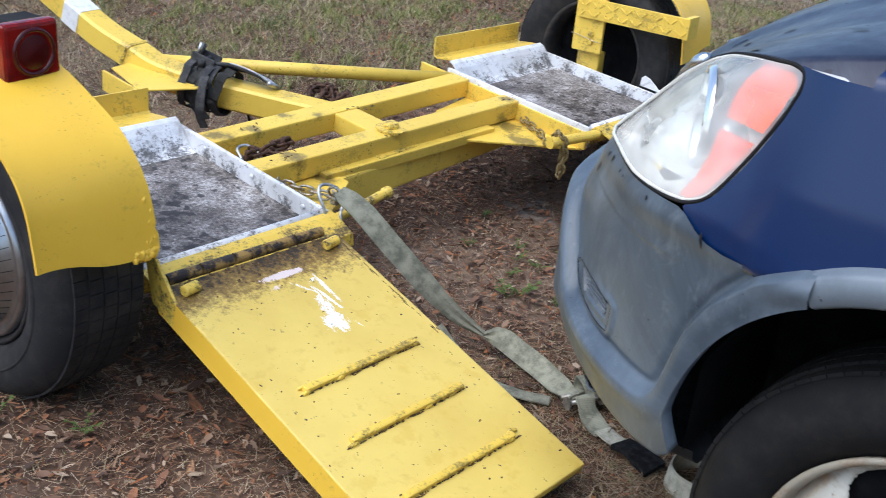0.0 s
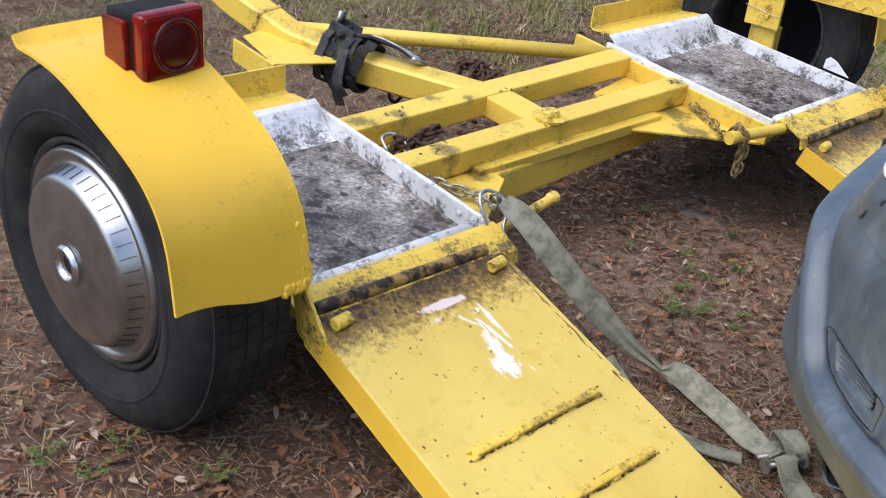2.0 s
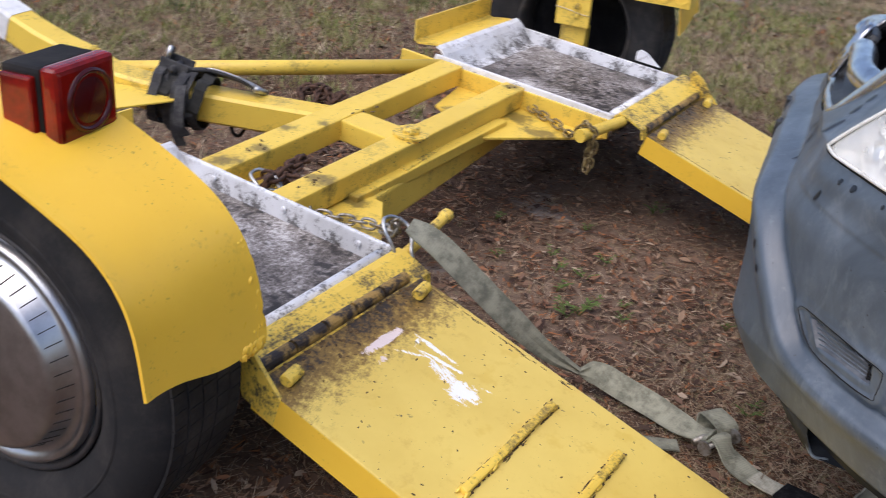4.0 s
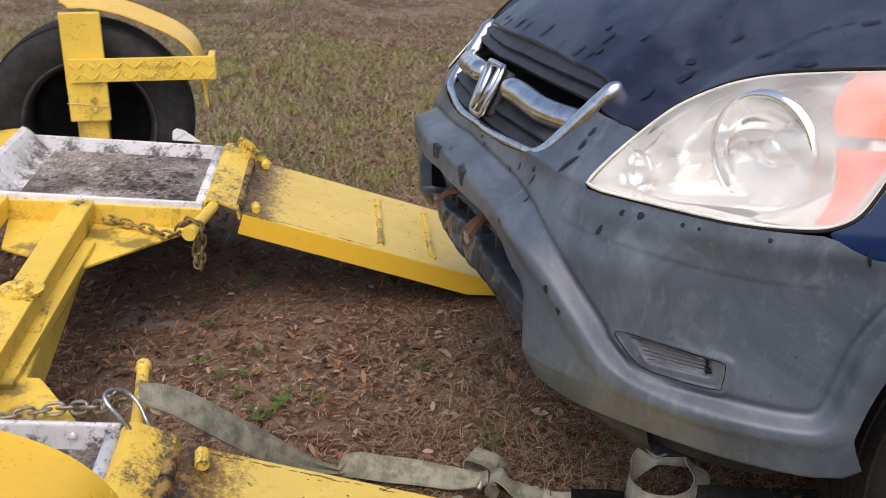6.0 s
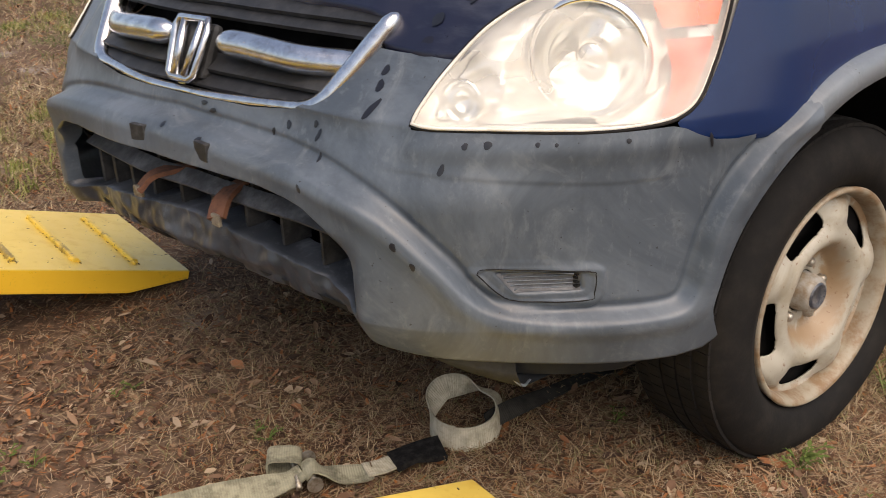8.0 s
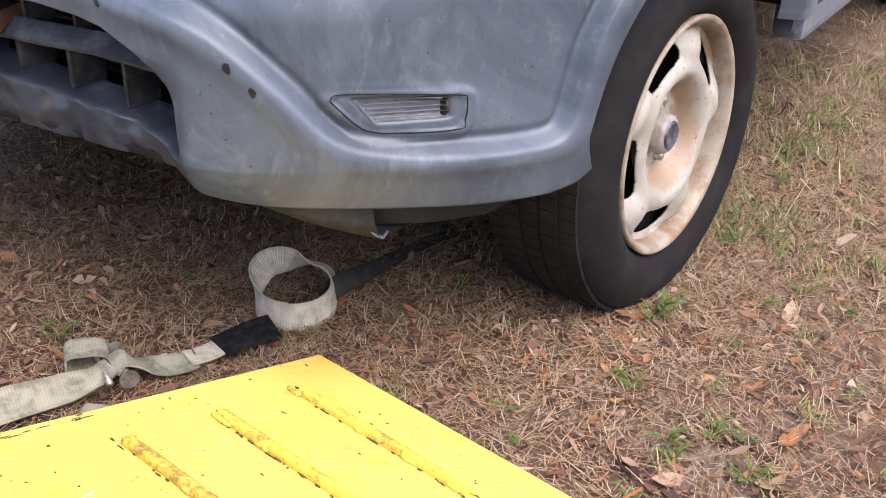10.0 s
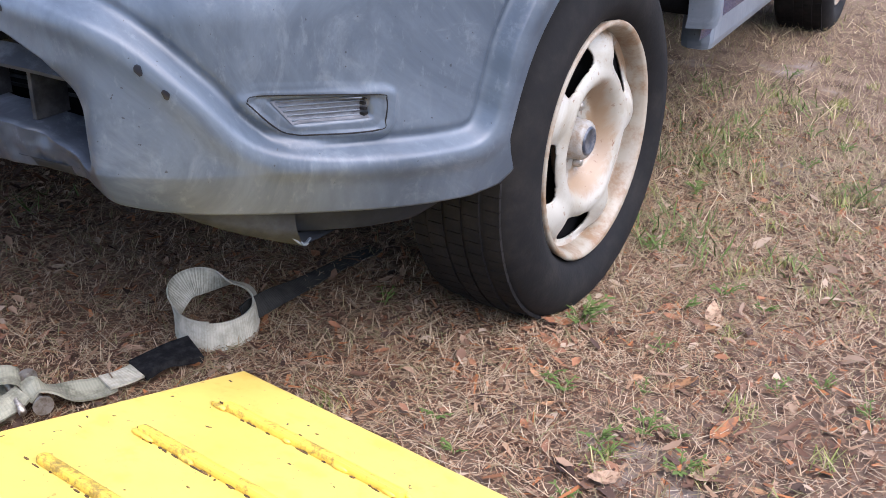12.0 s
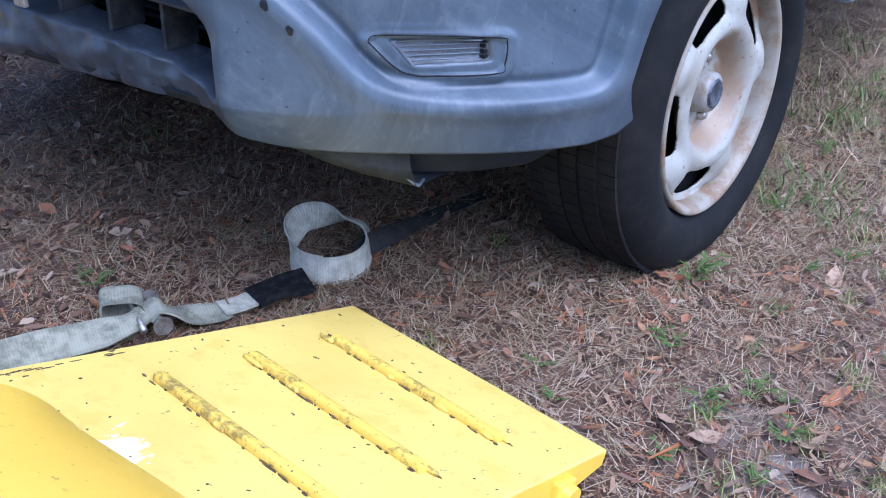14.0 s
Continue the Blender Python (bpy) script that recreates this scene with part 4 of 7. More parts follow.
for k in range(2):
    d_part("post_bolt", lathe([(0, 0.0), (0, 0.011), (0.008, 0.011), (0.010, 0.0)], pose(1.096, -0.03, 0.385 + 0.03 * k, 0, 180, 0), 6), M_YELLOW_DIRTY, far_fender, m=FB)
d_part("tie_wire", tube(spline([(1.095, 0.05, 0.405), (1.090, 0.0, 0.40), (1.092, -0.05, 0.39), (1.095, -0.075, 0.388)], 12), 0.0012, 6), M_ZINC, far_fender, m=FB)

# tail light on the near fender
LAMP = AXLE @ pose(-1.222, -0.10, 0.648, 0, 0, 4) @ Matrix.Scale(0.86, 4)
lamp = d_part("tail_light", box(-0.066, 0.066, -0.02, 0.055, 0.008, 0.13, bevel=0.008), M_BLACK, label="red tail light in a black housing", m=LAMP)
d_part("rear_lens", box(-0.068, 0.068, -0.052, -0.018, 0.006, 0.134, bevel=0.012, seg=3), M_RED, lamp, m=LAMP, smooth=False)
d_part("lens_ring", lathe([(0, 0.052), (0.004, 0.050), (0.004, 0.044), (0, 0.042)], LAMP @ pose(0.004, -0.052, 0.07, 0, 0, -90), 40), M_RED_DARK, lamp, m=None, smooth=True)
d_part("lens_bowl", lathe([(0, 0.040), (0.003, 0.02), (0.004, 0.0)], LAMP @ pose(0.004, -0.0515, 0.07, 0, 0, -90), 32), M_RED_DARK, lamp, m=None, smooth=True)
d_part("side_lens", box(-0.078, -0.064, -0.012, 0.05, 0.016, 0.118, bevel=0.005), M_RED, lamp, m=LAMP)
d_part("bracket", box(-0.05, 0.05, -0.01, 0.03, -0.004, 0.012, bevel=0.003), M_YELLOW, lamp, m=LAMP)

# tongue: square tube that bends up and ahead, with a plate and a round stay
T = DECK
tongue_line = [(-0.02, 0.25, 0.30), (-0.12, 0.42, 0.305), (-0.22, 0.60, 0.312), (-0.285, 0.74, 0.325), (-0.31, 0.84, 0.35), (-0.335, 0.98, 0.377), (-0.36, 1.15, 0.430), (-0.40, 1.45, 0.52), (-0.43, 1.75, 0.575), (-0.47, 2.2, 0.60), (-0.53, 2.9, 0.59)]


def square_tube(points, w, h):
    pts = spline(points, 60)
    bm = bmesh.new()
    rings = []
    for i, p in enumerate(pts):
        d = (pts[min(len(pts) - 1, i + 1)] - pts[max(0, i - 1)]).normalized()
        s = d.cross(Vector((0, 0, 1))).normalized()
        u = s.cross(d)
        a, b, e = w / 2, h / 2, 0.008
        rings.append([bm.verts.new(p + x * s + z * u) for x, z in ((-a + e, -b), (a - e, -b), (a, -b + e), (a, b - e), (a - e, b), (-a + e, b), (-a, b - e), (-a, -b + e))])
    for r, q in zip(rings, rings[1:]):
        for j in range(8):
            bm.faces.new((r[j], r[(j + 1) % 8], q[(j + 1) % 8], q[j]))
    bm.faces.new(rings[0])
    bm.faces.new(rings[-1])
    return bm


tongue = d_part("tongue", square_tube(tongue_line, 0.085, 0.08), M_YELLOW, label="yellow square-tube tongue, bent upwards", m=T)
smooth_by_angle(tongue, 30)
d_part("tongue_plate", plate([(-0.45, 0.60), (-0.17, 0.50), (-0.17, 0.66), (-0.30, 0.83), (-0.42, 0.80)], 0.006, pose(0, 0, 0.338)), M_YELLOW, tongue, m=T)
d_part("plate_side", box(-0.453, -0.445, 0.60, 0.80, 0.27, 0.335, bevel=0.002), M_YELLOW, tongue, m=T)
d_part("stay_pipe", tube([(-0.25, 0.80, 0.335), (0.60, 0.255, 0.325)], 0.022, 20), M_YELLOW, m=T, smooth=True)
M_TAPE = dull("white_cloth_tape", (0.75, 0.75, 0.74), (0.6, 0.6, 0.6), 40, 0.8)
d_part("tape_band", square_tube([(-0.346, 1.055, 0.399), (-0.351, 1.09, 0.410), (-0.356, 1.125, 0.421)], 0.089, 0.084), M_TAPE, tongue, "white tape wrapped round the tongue", m=T)
d_part("wire_tie", square_tube([(-0.311, 0.845, 0.352), (-0.312, 0.849, 0.354), (-0.313, 0.853, 0.356)], 0.090, 0.085), M_YELLOW_DIRTY, tongue, m=T)
d_part("coupler", tube([(-0.53, 2.9, 0.59), (-0.54, 3.05, 0.59), (-0.545, 3.12, 0.58)], 0.04, 16), M_YELLOW, tongue, m=T, smooth=True)

# ---- car ----
CAR = pose(0.071, -1.831, 0, 0, 0, math.degrees(0.075))
car = empty("car", (0.071, -1.831, 0.0))
tagged(car, "navy blue compact SUV with a faded grey plastic bumper", "car")

PLAN = [(0, 0.922), (0.1, 0.918), (0.2, 0.905), (0.3, 0.886), (0.386, 0.862), (0.46, 0.838), (0.52, 0.812), (0.573, 0.783), (0.62, 0.745), (0.66, 0.705), (0.70, 0.660), (0.74, 0.610), (0.775, 0.555), (0.80, 0.505), (0.822, 0.455), (0.845, 0.395), (0.862, 0.34), (0.874, 0.28), (0.88, 0.2), (0.884, 0.0)]
plan_line = spline([(x, y, 0) for x, y in PLAN], 400)
cum = [0.0]
for a, b in zip(plan_line, plan_line[1:]):
    cum.append(cum[-1] + (b - a).length)
XS, YS = [p.x for p in plan_line], [p.y for p in plan_line]


def plan_at(s):
    """Place and outward direction on the bumper's plan line, s metres from its middle."""
    x, y = float(np.interp(s, cum, XS)), float(np.interp(s, cum, YS))
    x2, y2 = float(np.interp(s + 0.012, cum, XS)), float(np.interp(s + 0.012, cum, YS))
    x1, y1 = float(np.interp(s - 0.012, cum, XS)), float(np.interp(s - 0.012, cum, YS))
    t = Vector((x2 - x1, y2 - y1)).normalized()
    return x, y, Vector((-t.y * step(s, 0.0, 0.03), t.x))


def s_of_x(x):
    return float(np.interp(x, XS, cum))


def s_of_y(y):
    return float(np.interp(-y, [-v for v in YS], cum))


WY, WZ, WR = 0.035, 0.300, 0.322
ARCH = 0.435


def arch_z(y, grow=0.0):
    """Upper edge of the wheel opening, a rounded arch."""
    u = abs(y - 0.03) / (0.40 + grow)
    return WZ + (0.425 + grow * 0.9) * (1 - min(1, u) ** 2.4) ** (1 / 2.4) if u < 1 else 0.0


def lean(x, z):
    """How far the face draws back with height."""
    d = -0.045 * step(z, 0.60, 0.72) * (1 - step(x, 0.6, 0.8)) if z > 0.6 else 0.0
    if z > 0.72:
        d -= (z - 0.72) * interp(x, [(0, 0.95), (0.45, 0.9), (0.6, 0.8), (0.83, 0.65)])
    if z < 0.42:
        d -= 0.9 * (0.42 - z) ** 1.2
    return d


def top_z(x):
    """Upper edge of the bumper skin."""
    if x < 0.345:
        return interp(x, [(0, 0.700), (0.2, 0.704), (0.3, 0.714), (0.345, 0.735)])
    if x < 0.538:
        return interp(x, [(0.345, 0.735), (0.388, 0.800), (0.405, 0.811), (0.46, 0.809), (0.50, 0.808), (0.538, 0.807)])
    return interp(x, [(0.538, 0.716), (0.62, 0.716), (0.75, 0.716), (0.806, 0.717), (0.814, 0.712), (0.823, 0.700), (0.833, 0.690), (0.845, 0.686), (0.861, 0.688), (0.868, 0.702), (0.876, 0.722), (0.884, 0.735)])


def low_z(x, y):
    """Lower edge of the bumper skin: the valance, then the wheel arch."""
    z = interp(x, [(0, 0.396), (0.3, 0.392), (0.415, 0.385), (0.47, 0.378), (0.53, 0.366), (0.65, 0.353), (0.76, 0.341), (0.80, 0.338), (0.82, 0.346), (0.83, 0.36), (0.84, 0.38), (0.9, 0.42)])
    if x > 0.7 and arch_z(y) > 0:
        z = max(z, arch_z(y))
    return z


def lip_z(x):
    """Front edge of the lower lip's shelf."""
    return interp(x, [(0, 0.478), (0.158, 0.470), (0.34, 0.446), (0.43, 0.424), (0.478, 0.416), (0.6, 0.42), (0.9, 0.40)])


def brow_z(x):
    """Upper edge of the lower opening."""
    return interp(x, [(0, 0.603), (0.278, 0.603), (0.35, 0.595), (0.385, 0.586), (0.437, 0.558), (0.466, 0.520), (0.482, 0.486), (0.6, 0.46), (0.9, 0.45)])


def line_sz(points, n):
    """A smooth line on the unrolled bumper: (s, z) pairs."""
    return np.array([(p.x, p.y) for p in spline([(q[0], q[1], 0) for q in points], n)])


# the shoulder where the proud lower frame and flare meet the inset panel
SHOULDER = line_sz([(s_of_x(x), z) for x, z in ((0, 0.664), (0.205, 0.659), (0.33, 0.650), (0.438, 0.632), (0.53, 0.598), (0.597, 0.532), (0.635, 0.476), (0.662, 0.452), (0.708, 0.438), (0.76, 0.431), (0.80, 0.427))]
                   + [(s_of_y(y), z) for y, z in ((0.470, 0.432), (0.452, 0.455), (0.440, 0.50), (0.423, 0.56), (0.390, 0.619), (0.365, 0.648), (0.33, 0.683), (0.29, 0.709), (0.25, 0.727), (0.2, 0.742))], 240)
FOG_IN = np.array([(s_of_x(x), z) for x, z in ((0.658, 0.508), (0.70, 0.507), (0.741, 0.502), (0.744, 0.474), (0.70, 0.473), (0.679, 0.474))])
FOG = np.array([(s_of_x(x), z) for x, z in ((0.640, 0.507), (0.649, 0.514), (0.70, 0.511), (0.748, 0.505), (0.754, 0.498), (0.753, 0.470), (0.748, 0.458), (0.70, 0.459), (0.680, 0.461), (0.664, 0.472))])


def off_line(s, z, line, closed=False):
    """Distance from a line, positive on its left (inside a closed line: negative)."""
    a = line
    b = np.roll(line, -1, axis=0) if closed else line[1:]
    a = a if closed else a[:-1]
    d = b - a
    q = np.stack([s - a[:, 0], z - a[:, 1]], 1)
    f = np.clip((q * d).sum(1) / np.maximum(1e-12, (d * d).sum(1)), 0, 1)
    r = q - d * f[:, None]
    h = np.hypot(r[:, 0], r[:, 1])
    i = int(h.argmin())
    if closed:
        c = ((a[:, 1] > z) != (b[:, 1] > z)) & (s < (b[:, 0] - a[:, 0]) * (z - a[:, 1]) / np.where(b[:, 1] == a[:, 1], 1e-9, b[:, 1] - a[:, 1]) + a[:, 0])
        return -h[i] if c.sum() % 2 else h[i]
    return h[i] if d[i, 0] * q[i, 1] - d[i, 1] * q[i, 0] > 0 else -h[i]


def relief(x, y, s, z):
    """Outward relief of the bumper skin."""
    d = off_line(s, z, SHOULDER)
    out = (0.020 + 0.007 * (1 - step(x, 0.5, 0.66))) * (1 - step(d, -0.009, 0.008)) - 0.005 * math.exp(-((d - 0.012) / 0.007) ** 2) + 0.005 * math.exp(-((d + 0.022) / 0.016) ** 2)
    if 0.58 < x < 0.80 and 0.41 < z < 0.56:
        f = off_line(s, z, FOG, True)
        out += 0.0045 * (1 - step(f, 0.011, 0.017)) * (1 - 0.85 * step(z, 0.505, 0.52))
        out -= 0.004 * (1 - step(f, -0.003, 0.001))
        out -= 0.011 * (1 - step(off_line(s, z, FOG_IN, True), -0.004, 0.001))
    # overhang above a faint crease
    c = interp(x, [(0.45, 0.662), (0.584, 0.654), (0.699, 0.645), (0.776, 0.639)])
    out += 0.0018 * step(z - c, -0.004, 0.004) * step(x, 0.44, 0.56) * (1 - step(x, 0.79, 0.83))
    # valley at the inner end of the headlight, swell below it
    out += 0.007 * math.exp(-((z - 0.693) / 0.022) ** 2) * step(x, 0.5, 0.56)
    out -= 0.008 * math.exp(-((x - 0.495) / 0.03) ** 2) * step(z, 0.68, 0.74)
    # lip rolls forward
    roll_ = (1 - step(z, 0.50, 0.56)) * (1 - step(x, 0.41, 0.5))
    out -= roll_ * (0.052 + 0.010 * noise.noise(Vector((x * 14, z * 22, 4.0))) + 0.005 * noise.noise(Vector((x * 40, z * 40, 1.0))))
    return out


def skin_point(sgn, s, z, extra=0.0):
    x, y, n = plan_at(s)
    k = relief(x, y, s, z) + extra
    return Vector((sgn * (x + n.x * k), y + lean(x, z) + n.y * k, z))


def c_part(name, bm, mat, parent=car, label="", smooth=True, angle=None, m=CAR):
    if m is not None:
        bmesh.ops.transform(bm, verts=bm.verts, matrix=m)
    ob = part(name, bm, mat, parent, label, smooth)
    if angle:
        smooth_by_angle(ob, angle)
    return ob


def grid_bm(rows):
    bm = bmesh.new()
    v = [[bm.verts.new(p) for p in r] for r in rows]
    for a, b in zip(v, v[1:]):
        for j in range(len(a) - 1):
            bm.faces.new((a[j], a[j + 1], b[j + 1], b[j]))
    return bm


S_END = s_of_y(0.255)


def bumper_skin():
    """The bumper's skin in one sheet and its dark lower lip in another."""
    skin, lip = bmesh.new(), bmesh.new()
    ss = [S_END * i / 340 for i in range(341)] + [s_of_x(0.5375), s_of_x(0.5385)] + [s_of_y(0.36 + 0.0025 * i) for i in range(30)]
    ss = sorted(ss)
    NA, NB, NC = 30, 62, 128
    half = []
    for s in ss:
        x, y, n = plan_at(s)
        lo, hi = low_z(x, y), top_z(x)
        if x < 0.538:
            hi = min(hi, 0.716)
        hi = max(hi, lo + 0.006)
        za, zb = lip_z(x), brow_z(x)
        k = step(x, 0.49, 0.66)
        za, zb = za + (max(za, lo + 0.26 * (hi - lo)) - za) * k, zb + (max(zb, lo + 0.5 * (hi - lo)) - zb) * k
        cut = 1 - step(x, 0.452, 0.478)
        col = []
        for j in range(NC + 1):
            if j <= NA:
                z = lo + (za - lo) * j / NA
            elif j <= NB:
                z = za + (zb - za) * (j - NA) / (NB - NA)
            else:
                z = zb + (hi - zb) * (j - NB) / (NC - NB)
            inn = 0.0
            if NA < j < NB:
                k, m = j - NA, NB - j
                if k <= 5:
                    inn, z = 0.014 * k, z + (za + 0.001 * k - z) * cut
                elif m <= 4:
                    inn, z = 0.012 * m, z + (zb + 0.001 * m - z) * cut
                else:
                    inn = 0.06
            p = skin_point(1, s, z)
            p.y -= inn * cut
            col.append(p)
        e = col[0]
        col.insert(0, e + Vector((-0.03 * step(x, 0.5, 0.8), -0.04 * (1 - step(x, 0.5, 0.85)), 0.003)))
        half.append(col)
    for sgn in (1, -1):
        for target, keep in ((skin, False), (lip, True)):
            seen = {}

            def vert(i, j):
                if (i, j) not in seen:
                    p = half[i][j]
                    seen[(i, j)] = target.verts.new((sgn * p.x, p.y, p.z))
                return seen[(i, j)]

            for i in range(len(half) - 1):
                x = abs(half[i][1].x)
                for j in range(NC + 1):
                    if x < 0.468 and NA + 6 <= j <= NB - 4:
                        continue
                    if (j <= NA + 5 and x < 0.492 - 0.05 * max(0, NA - j) / NA * 0.2) == keep:
                        target.faces.new((vert(i, j), vert(i + 1, j), vert(i + 1, j + 1), vert(i, j + 1)))
    # the part between grille and headlight
    for sgn in (1, -1):
        up = [s for s in ss if 0.306 < plan_at(s)[0] < 0.538]
        rows = []
        for s in up:
            hi = max(0.7162, top_z(plan_at(s)[0]))
            rows.append([skin.verts.new((sgn * p.x, p.y, p.z)) for p in (skin_point(1, s, 0.716 + (hi - 0.716) * j / 24) for j in range(25))])
        rest = []
        for j in range(25):
            z = 0.716 + 0.091 * j / 24
            x1 = interp(z, [(0.716, 0.5385), (0.745, 0.539), (0.79, 0.547), (0.84, 0.568)])
            rest.append([rows[-1][j]] + [skin.verts.new((sgn * p.x, p.y, p.z)) for p in (skin_point(1, s_of_x(x), z) for x in np.linspace(0.5375, x1, 6)[1:])])
        for g in (rows, rest):
            for a, b in zip(g, g[1:]):
                for j in range(len(a) - 1):
                    skin.faces.new((a[j], a[j + 1], b[j + 1], b[j]))
    for b in (skin, lip):
        bmesh.ops.remove_doubles(b, verts=b.verts, dist=0.0002)
    return skin, lip


skin_bm, lip_bm = bumper_skin()
bumper = c_part("bumper", skin_bm, M_BUMPER, label="sun-bleached grey plastic bumper with dark droplets")
c_part("lower_lip", lip_bm, M_LIP, bumper, "dark scuffed lower lip")


def on_skin(bm_name, pts, mat, parent, label="", h=0.0012):
    """Small flat marks that follow the bumper: (x, z, rx, rz, turn)."""
    for x, z, rx, rz, turn in pts:
        rx, rz = rx * 0.68, rz * 0.75
        bm = bmesh.new()
        s0 = s_of_x(x)
        n = 10
        c = bm.verts.new(skin_point(-1, s0, z, h + 0.0006))
        ring = []
        for i in range(n):
            t = 2 * math.pi * i / n
            a, b = rx * math.cos(t) * (1 + 0.2 * math.sin(3 * t + x * 90)), rz * math.sin(t)
            u, v = a * math.cos(turn) - b * math.sin(turn), a * math.sin(turn) + b * math.cos(turn)
            ring.append(bm.verts.new(skin_point(-1, s0 + u, z + v, h)))
        for i in range(n):
            bm.faces.new((c, ring[i], ring[(i + 1) % n]))
        c_part(bm_name, bm, mat, parent, label)


DROPS = [(0.550, 0.556, 0.007, 0.010, 0.3), (0.573, 0.527, 0.006, 0.009, 0.3), (0.591, 0.664, 0.007, 0.012, 0), (0.386, 0.618, 0.005, 0.011, 0.7), (0.46, 0.735, 0.009, 0.022, -0.5), (0.452, 0.765, 0.010, 0.012, 0.5),
         (0.447, 0.785, 0.010, 0.010, 0.2), (0.36, 0.70, 0.007, 0.008, 0), (0.37, 0.685, 0.006, 0.014, -0.3), (0.385, 0.655, 0.005, 0.010, 0), (0.30, 0.69, 0.008, 0.010, 0.4), (0.27, 0.675, 0.006, 0.009, 0), (0.082, 0.694, 0.014, 0.005, 0.1), (0.11, 0.685, 0.014, 0.006, 0.2), (0.61, 0.698, 0.007, 0.007, 0), (0.635, 0.700, 0.010, 0.008, 0), (0.69, 0.702, 0.006, 0.005, 0), (0.71, 0.702, 0.005, 0.004, 0), (0.775, 0.704, 0.006, 0.005, 0), (0.83, 0.69, 0.004, 0.016, 0.2), (0.13, 0.648, 0.012, 0.006, 0.3), (0.15, 0.64, 0.010, 0.008, 0.2), (0.02, 0.655, 0.008, 0.006, 0)]
on_skin("droplet", DROPS, M_SPOT, bumper, "dark dried droplet")

# plate brackets on the band
for x in (-0.039, 0.145):
    s0 = s_of_x(abs(x))
    p = skin_point(-1 if x > 0 else 1, s0, 0.636, 0.002)
    c_part("plate_mount", box(p.x - 0.019, p.x + 0.019, p.y - 0.010, p.y + 0.001, 0.616, 0.648, bevel=0.002), M_SOOT, bumper, "empty number-plate mount", False)

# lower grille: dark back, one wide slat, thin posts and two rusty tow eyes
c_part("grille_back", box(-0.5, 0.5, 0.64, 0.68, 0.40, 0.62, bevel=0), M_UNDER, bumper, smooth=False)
M_SLAT = dull("sooty_grey_slat", (0.055, 0.060, 0.068), (0.15, 0.16, 0.175), 22, 0.55)
for z, dy, wide, mat in ((0.535, 0.045, 0.034, M_SLAT), (0.580, 0.075, 0.026, M_SOOT)):
    pts = [(x, interp(abs(x), PLAN) - dy, z - 0.12 * max(0, abs(x) - 0.3) ** 1.2) for x in [i * 0.05 - 0.45 for i in range(19)]]
    c_part("lower_slat", ribbon([Vector(p) for p in pts], [Vector((0, 0.75, 1))] * len(pts), wide, 0.008), mat, bumper, smooth=False)
for i in range(10):
    x = i * 0.096 - 0.432
    y = interp(abs(x), PLAN) - 0.055
    foot = lip_z(abs(x)) + 0.002
    c_part("lower_post", box(x - 0.0045, x + 0.0045, y - 0.05, y + 0.006, foot, 0.532 - 0.12 * max(0, abs(x) - 0.3) ** 1.2, bevel=0.001), M_SOOT, bumper, smooth=False)
    if abs(x) < 0.40:
        c_part("lower_post", box(x - 0.004, x + 0.004, y - 0.06, y - 0.012, 0.535, 0.598, bevel=0.001), M_SOOT, bumper, smooth=False)
for i in range(13):
    z = 0.445 + 0.013 * i
    c_part("condenser_fin", box(-0.46, 0.46, 0.684, 0.690, z, z + 0.005, bevel=0.0), M_SOOT, bumper, smooth=False)
for x, k in ((-0.10, 1), (0.055, -1)):
    line = [(x + 0.0, 0.78, 0.550), (x - 0.01, 0.84, 0.546), (x - 0.03 * k, 0.895, 0.533), (x - 0.045 * k, 0.922, 0.505)]
    tow = c_part("tow_eye", ribbon(spline(line, 14), [Vector((0.2, 0.3, 1))] * 15, 0.042, 0.009), M_TOW, car, "rusty steel tow tab", False)
    c_part("tow_tab_end", box(x - 0.045 * k - 0.012, x - 0.045 * k + 0.012, 0.918, 0.926, 0.492, 0.514, bevel=0.002), M_ZINC, tow, smooth=False)

# fog lamp blanking grille on each side
for sgn in (-1, 1):
    rows = []
    for j in range(9):
        z = 0.4745 + 0.031 * j / 8
        a, b = s_of_x(0.678 - 0.018 * j / 8), s_of_x(0.7415)
        rows.append([skin_point(sgn, a + (b - a) * i / 16, z, 0.0012) for i in range(17)])
    fog = c_part("fog_cover", grid_bm(rows), M_SLAT, bumper, "ribbed grey fog-lamp blank")
    for k in range(5):
        z = 0.478 + 0.0062 * k
        a, b = s_of_x(0.680 - 0.018 * (z - 0.4745) / 0.031), s_of_x(0.735)
        line = [skin_point(sgn, a + (b - a) * i / 10, z, 0.0025) for i in range(11)]
        c_part("fog_rib", tube(line, 0.0011, 6), M_BAND, fog)
    line = spline([(q[0], q[1], 0) for q in list(FOG) + [FOG[0]]], 90)[:-1]
    c_part("fog_gap", tube([skin_point(sgn, q.x, q.y, -0.0008) for q in line], 0.0011, 6, closed=True), M_BLACK, fog, "dark gap round the blank")
    for k in range(4):
        p = skin_point(sgn, s_of_x(0.7385), 0.4785 + 0.0072 * k, 0.002)
        c_part("fog_slot", box(p.x - 0.004, p.x + 0.004, p.y - 0.006, p.y + 0.004, p.z - 0.0021, p.z + 0.0021, bevel=0.001), M_BLACK, fog, smooth=False)

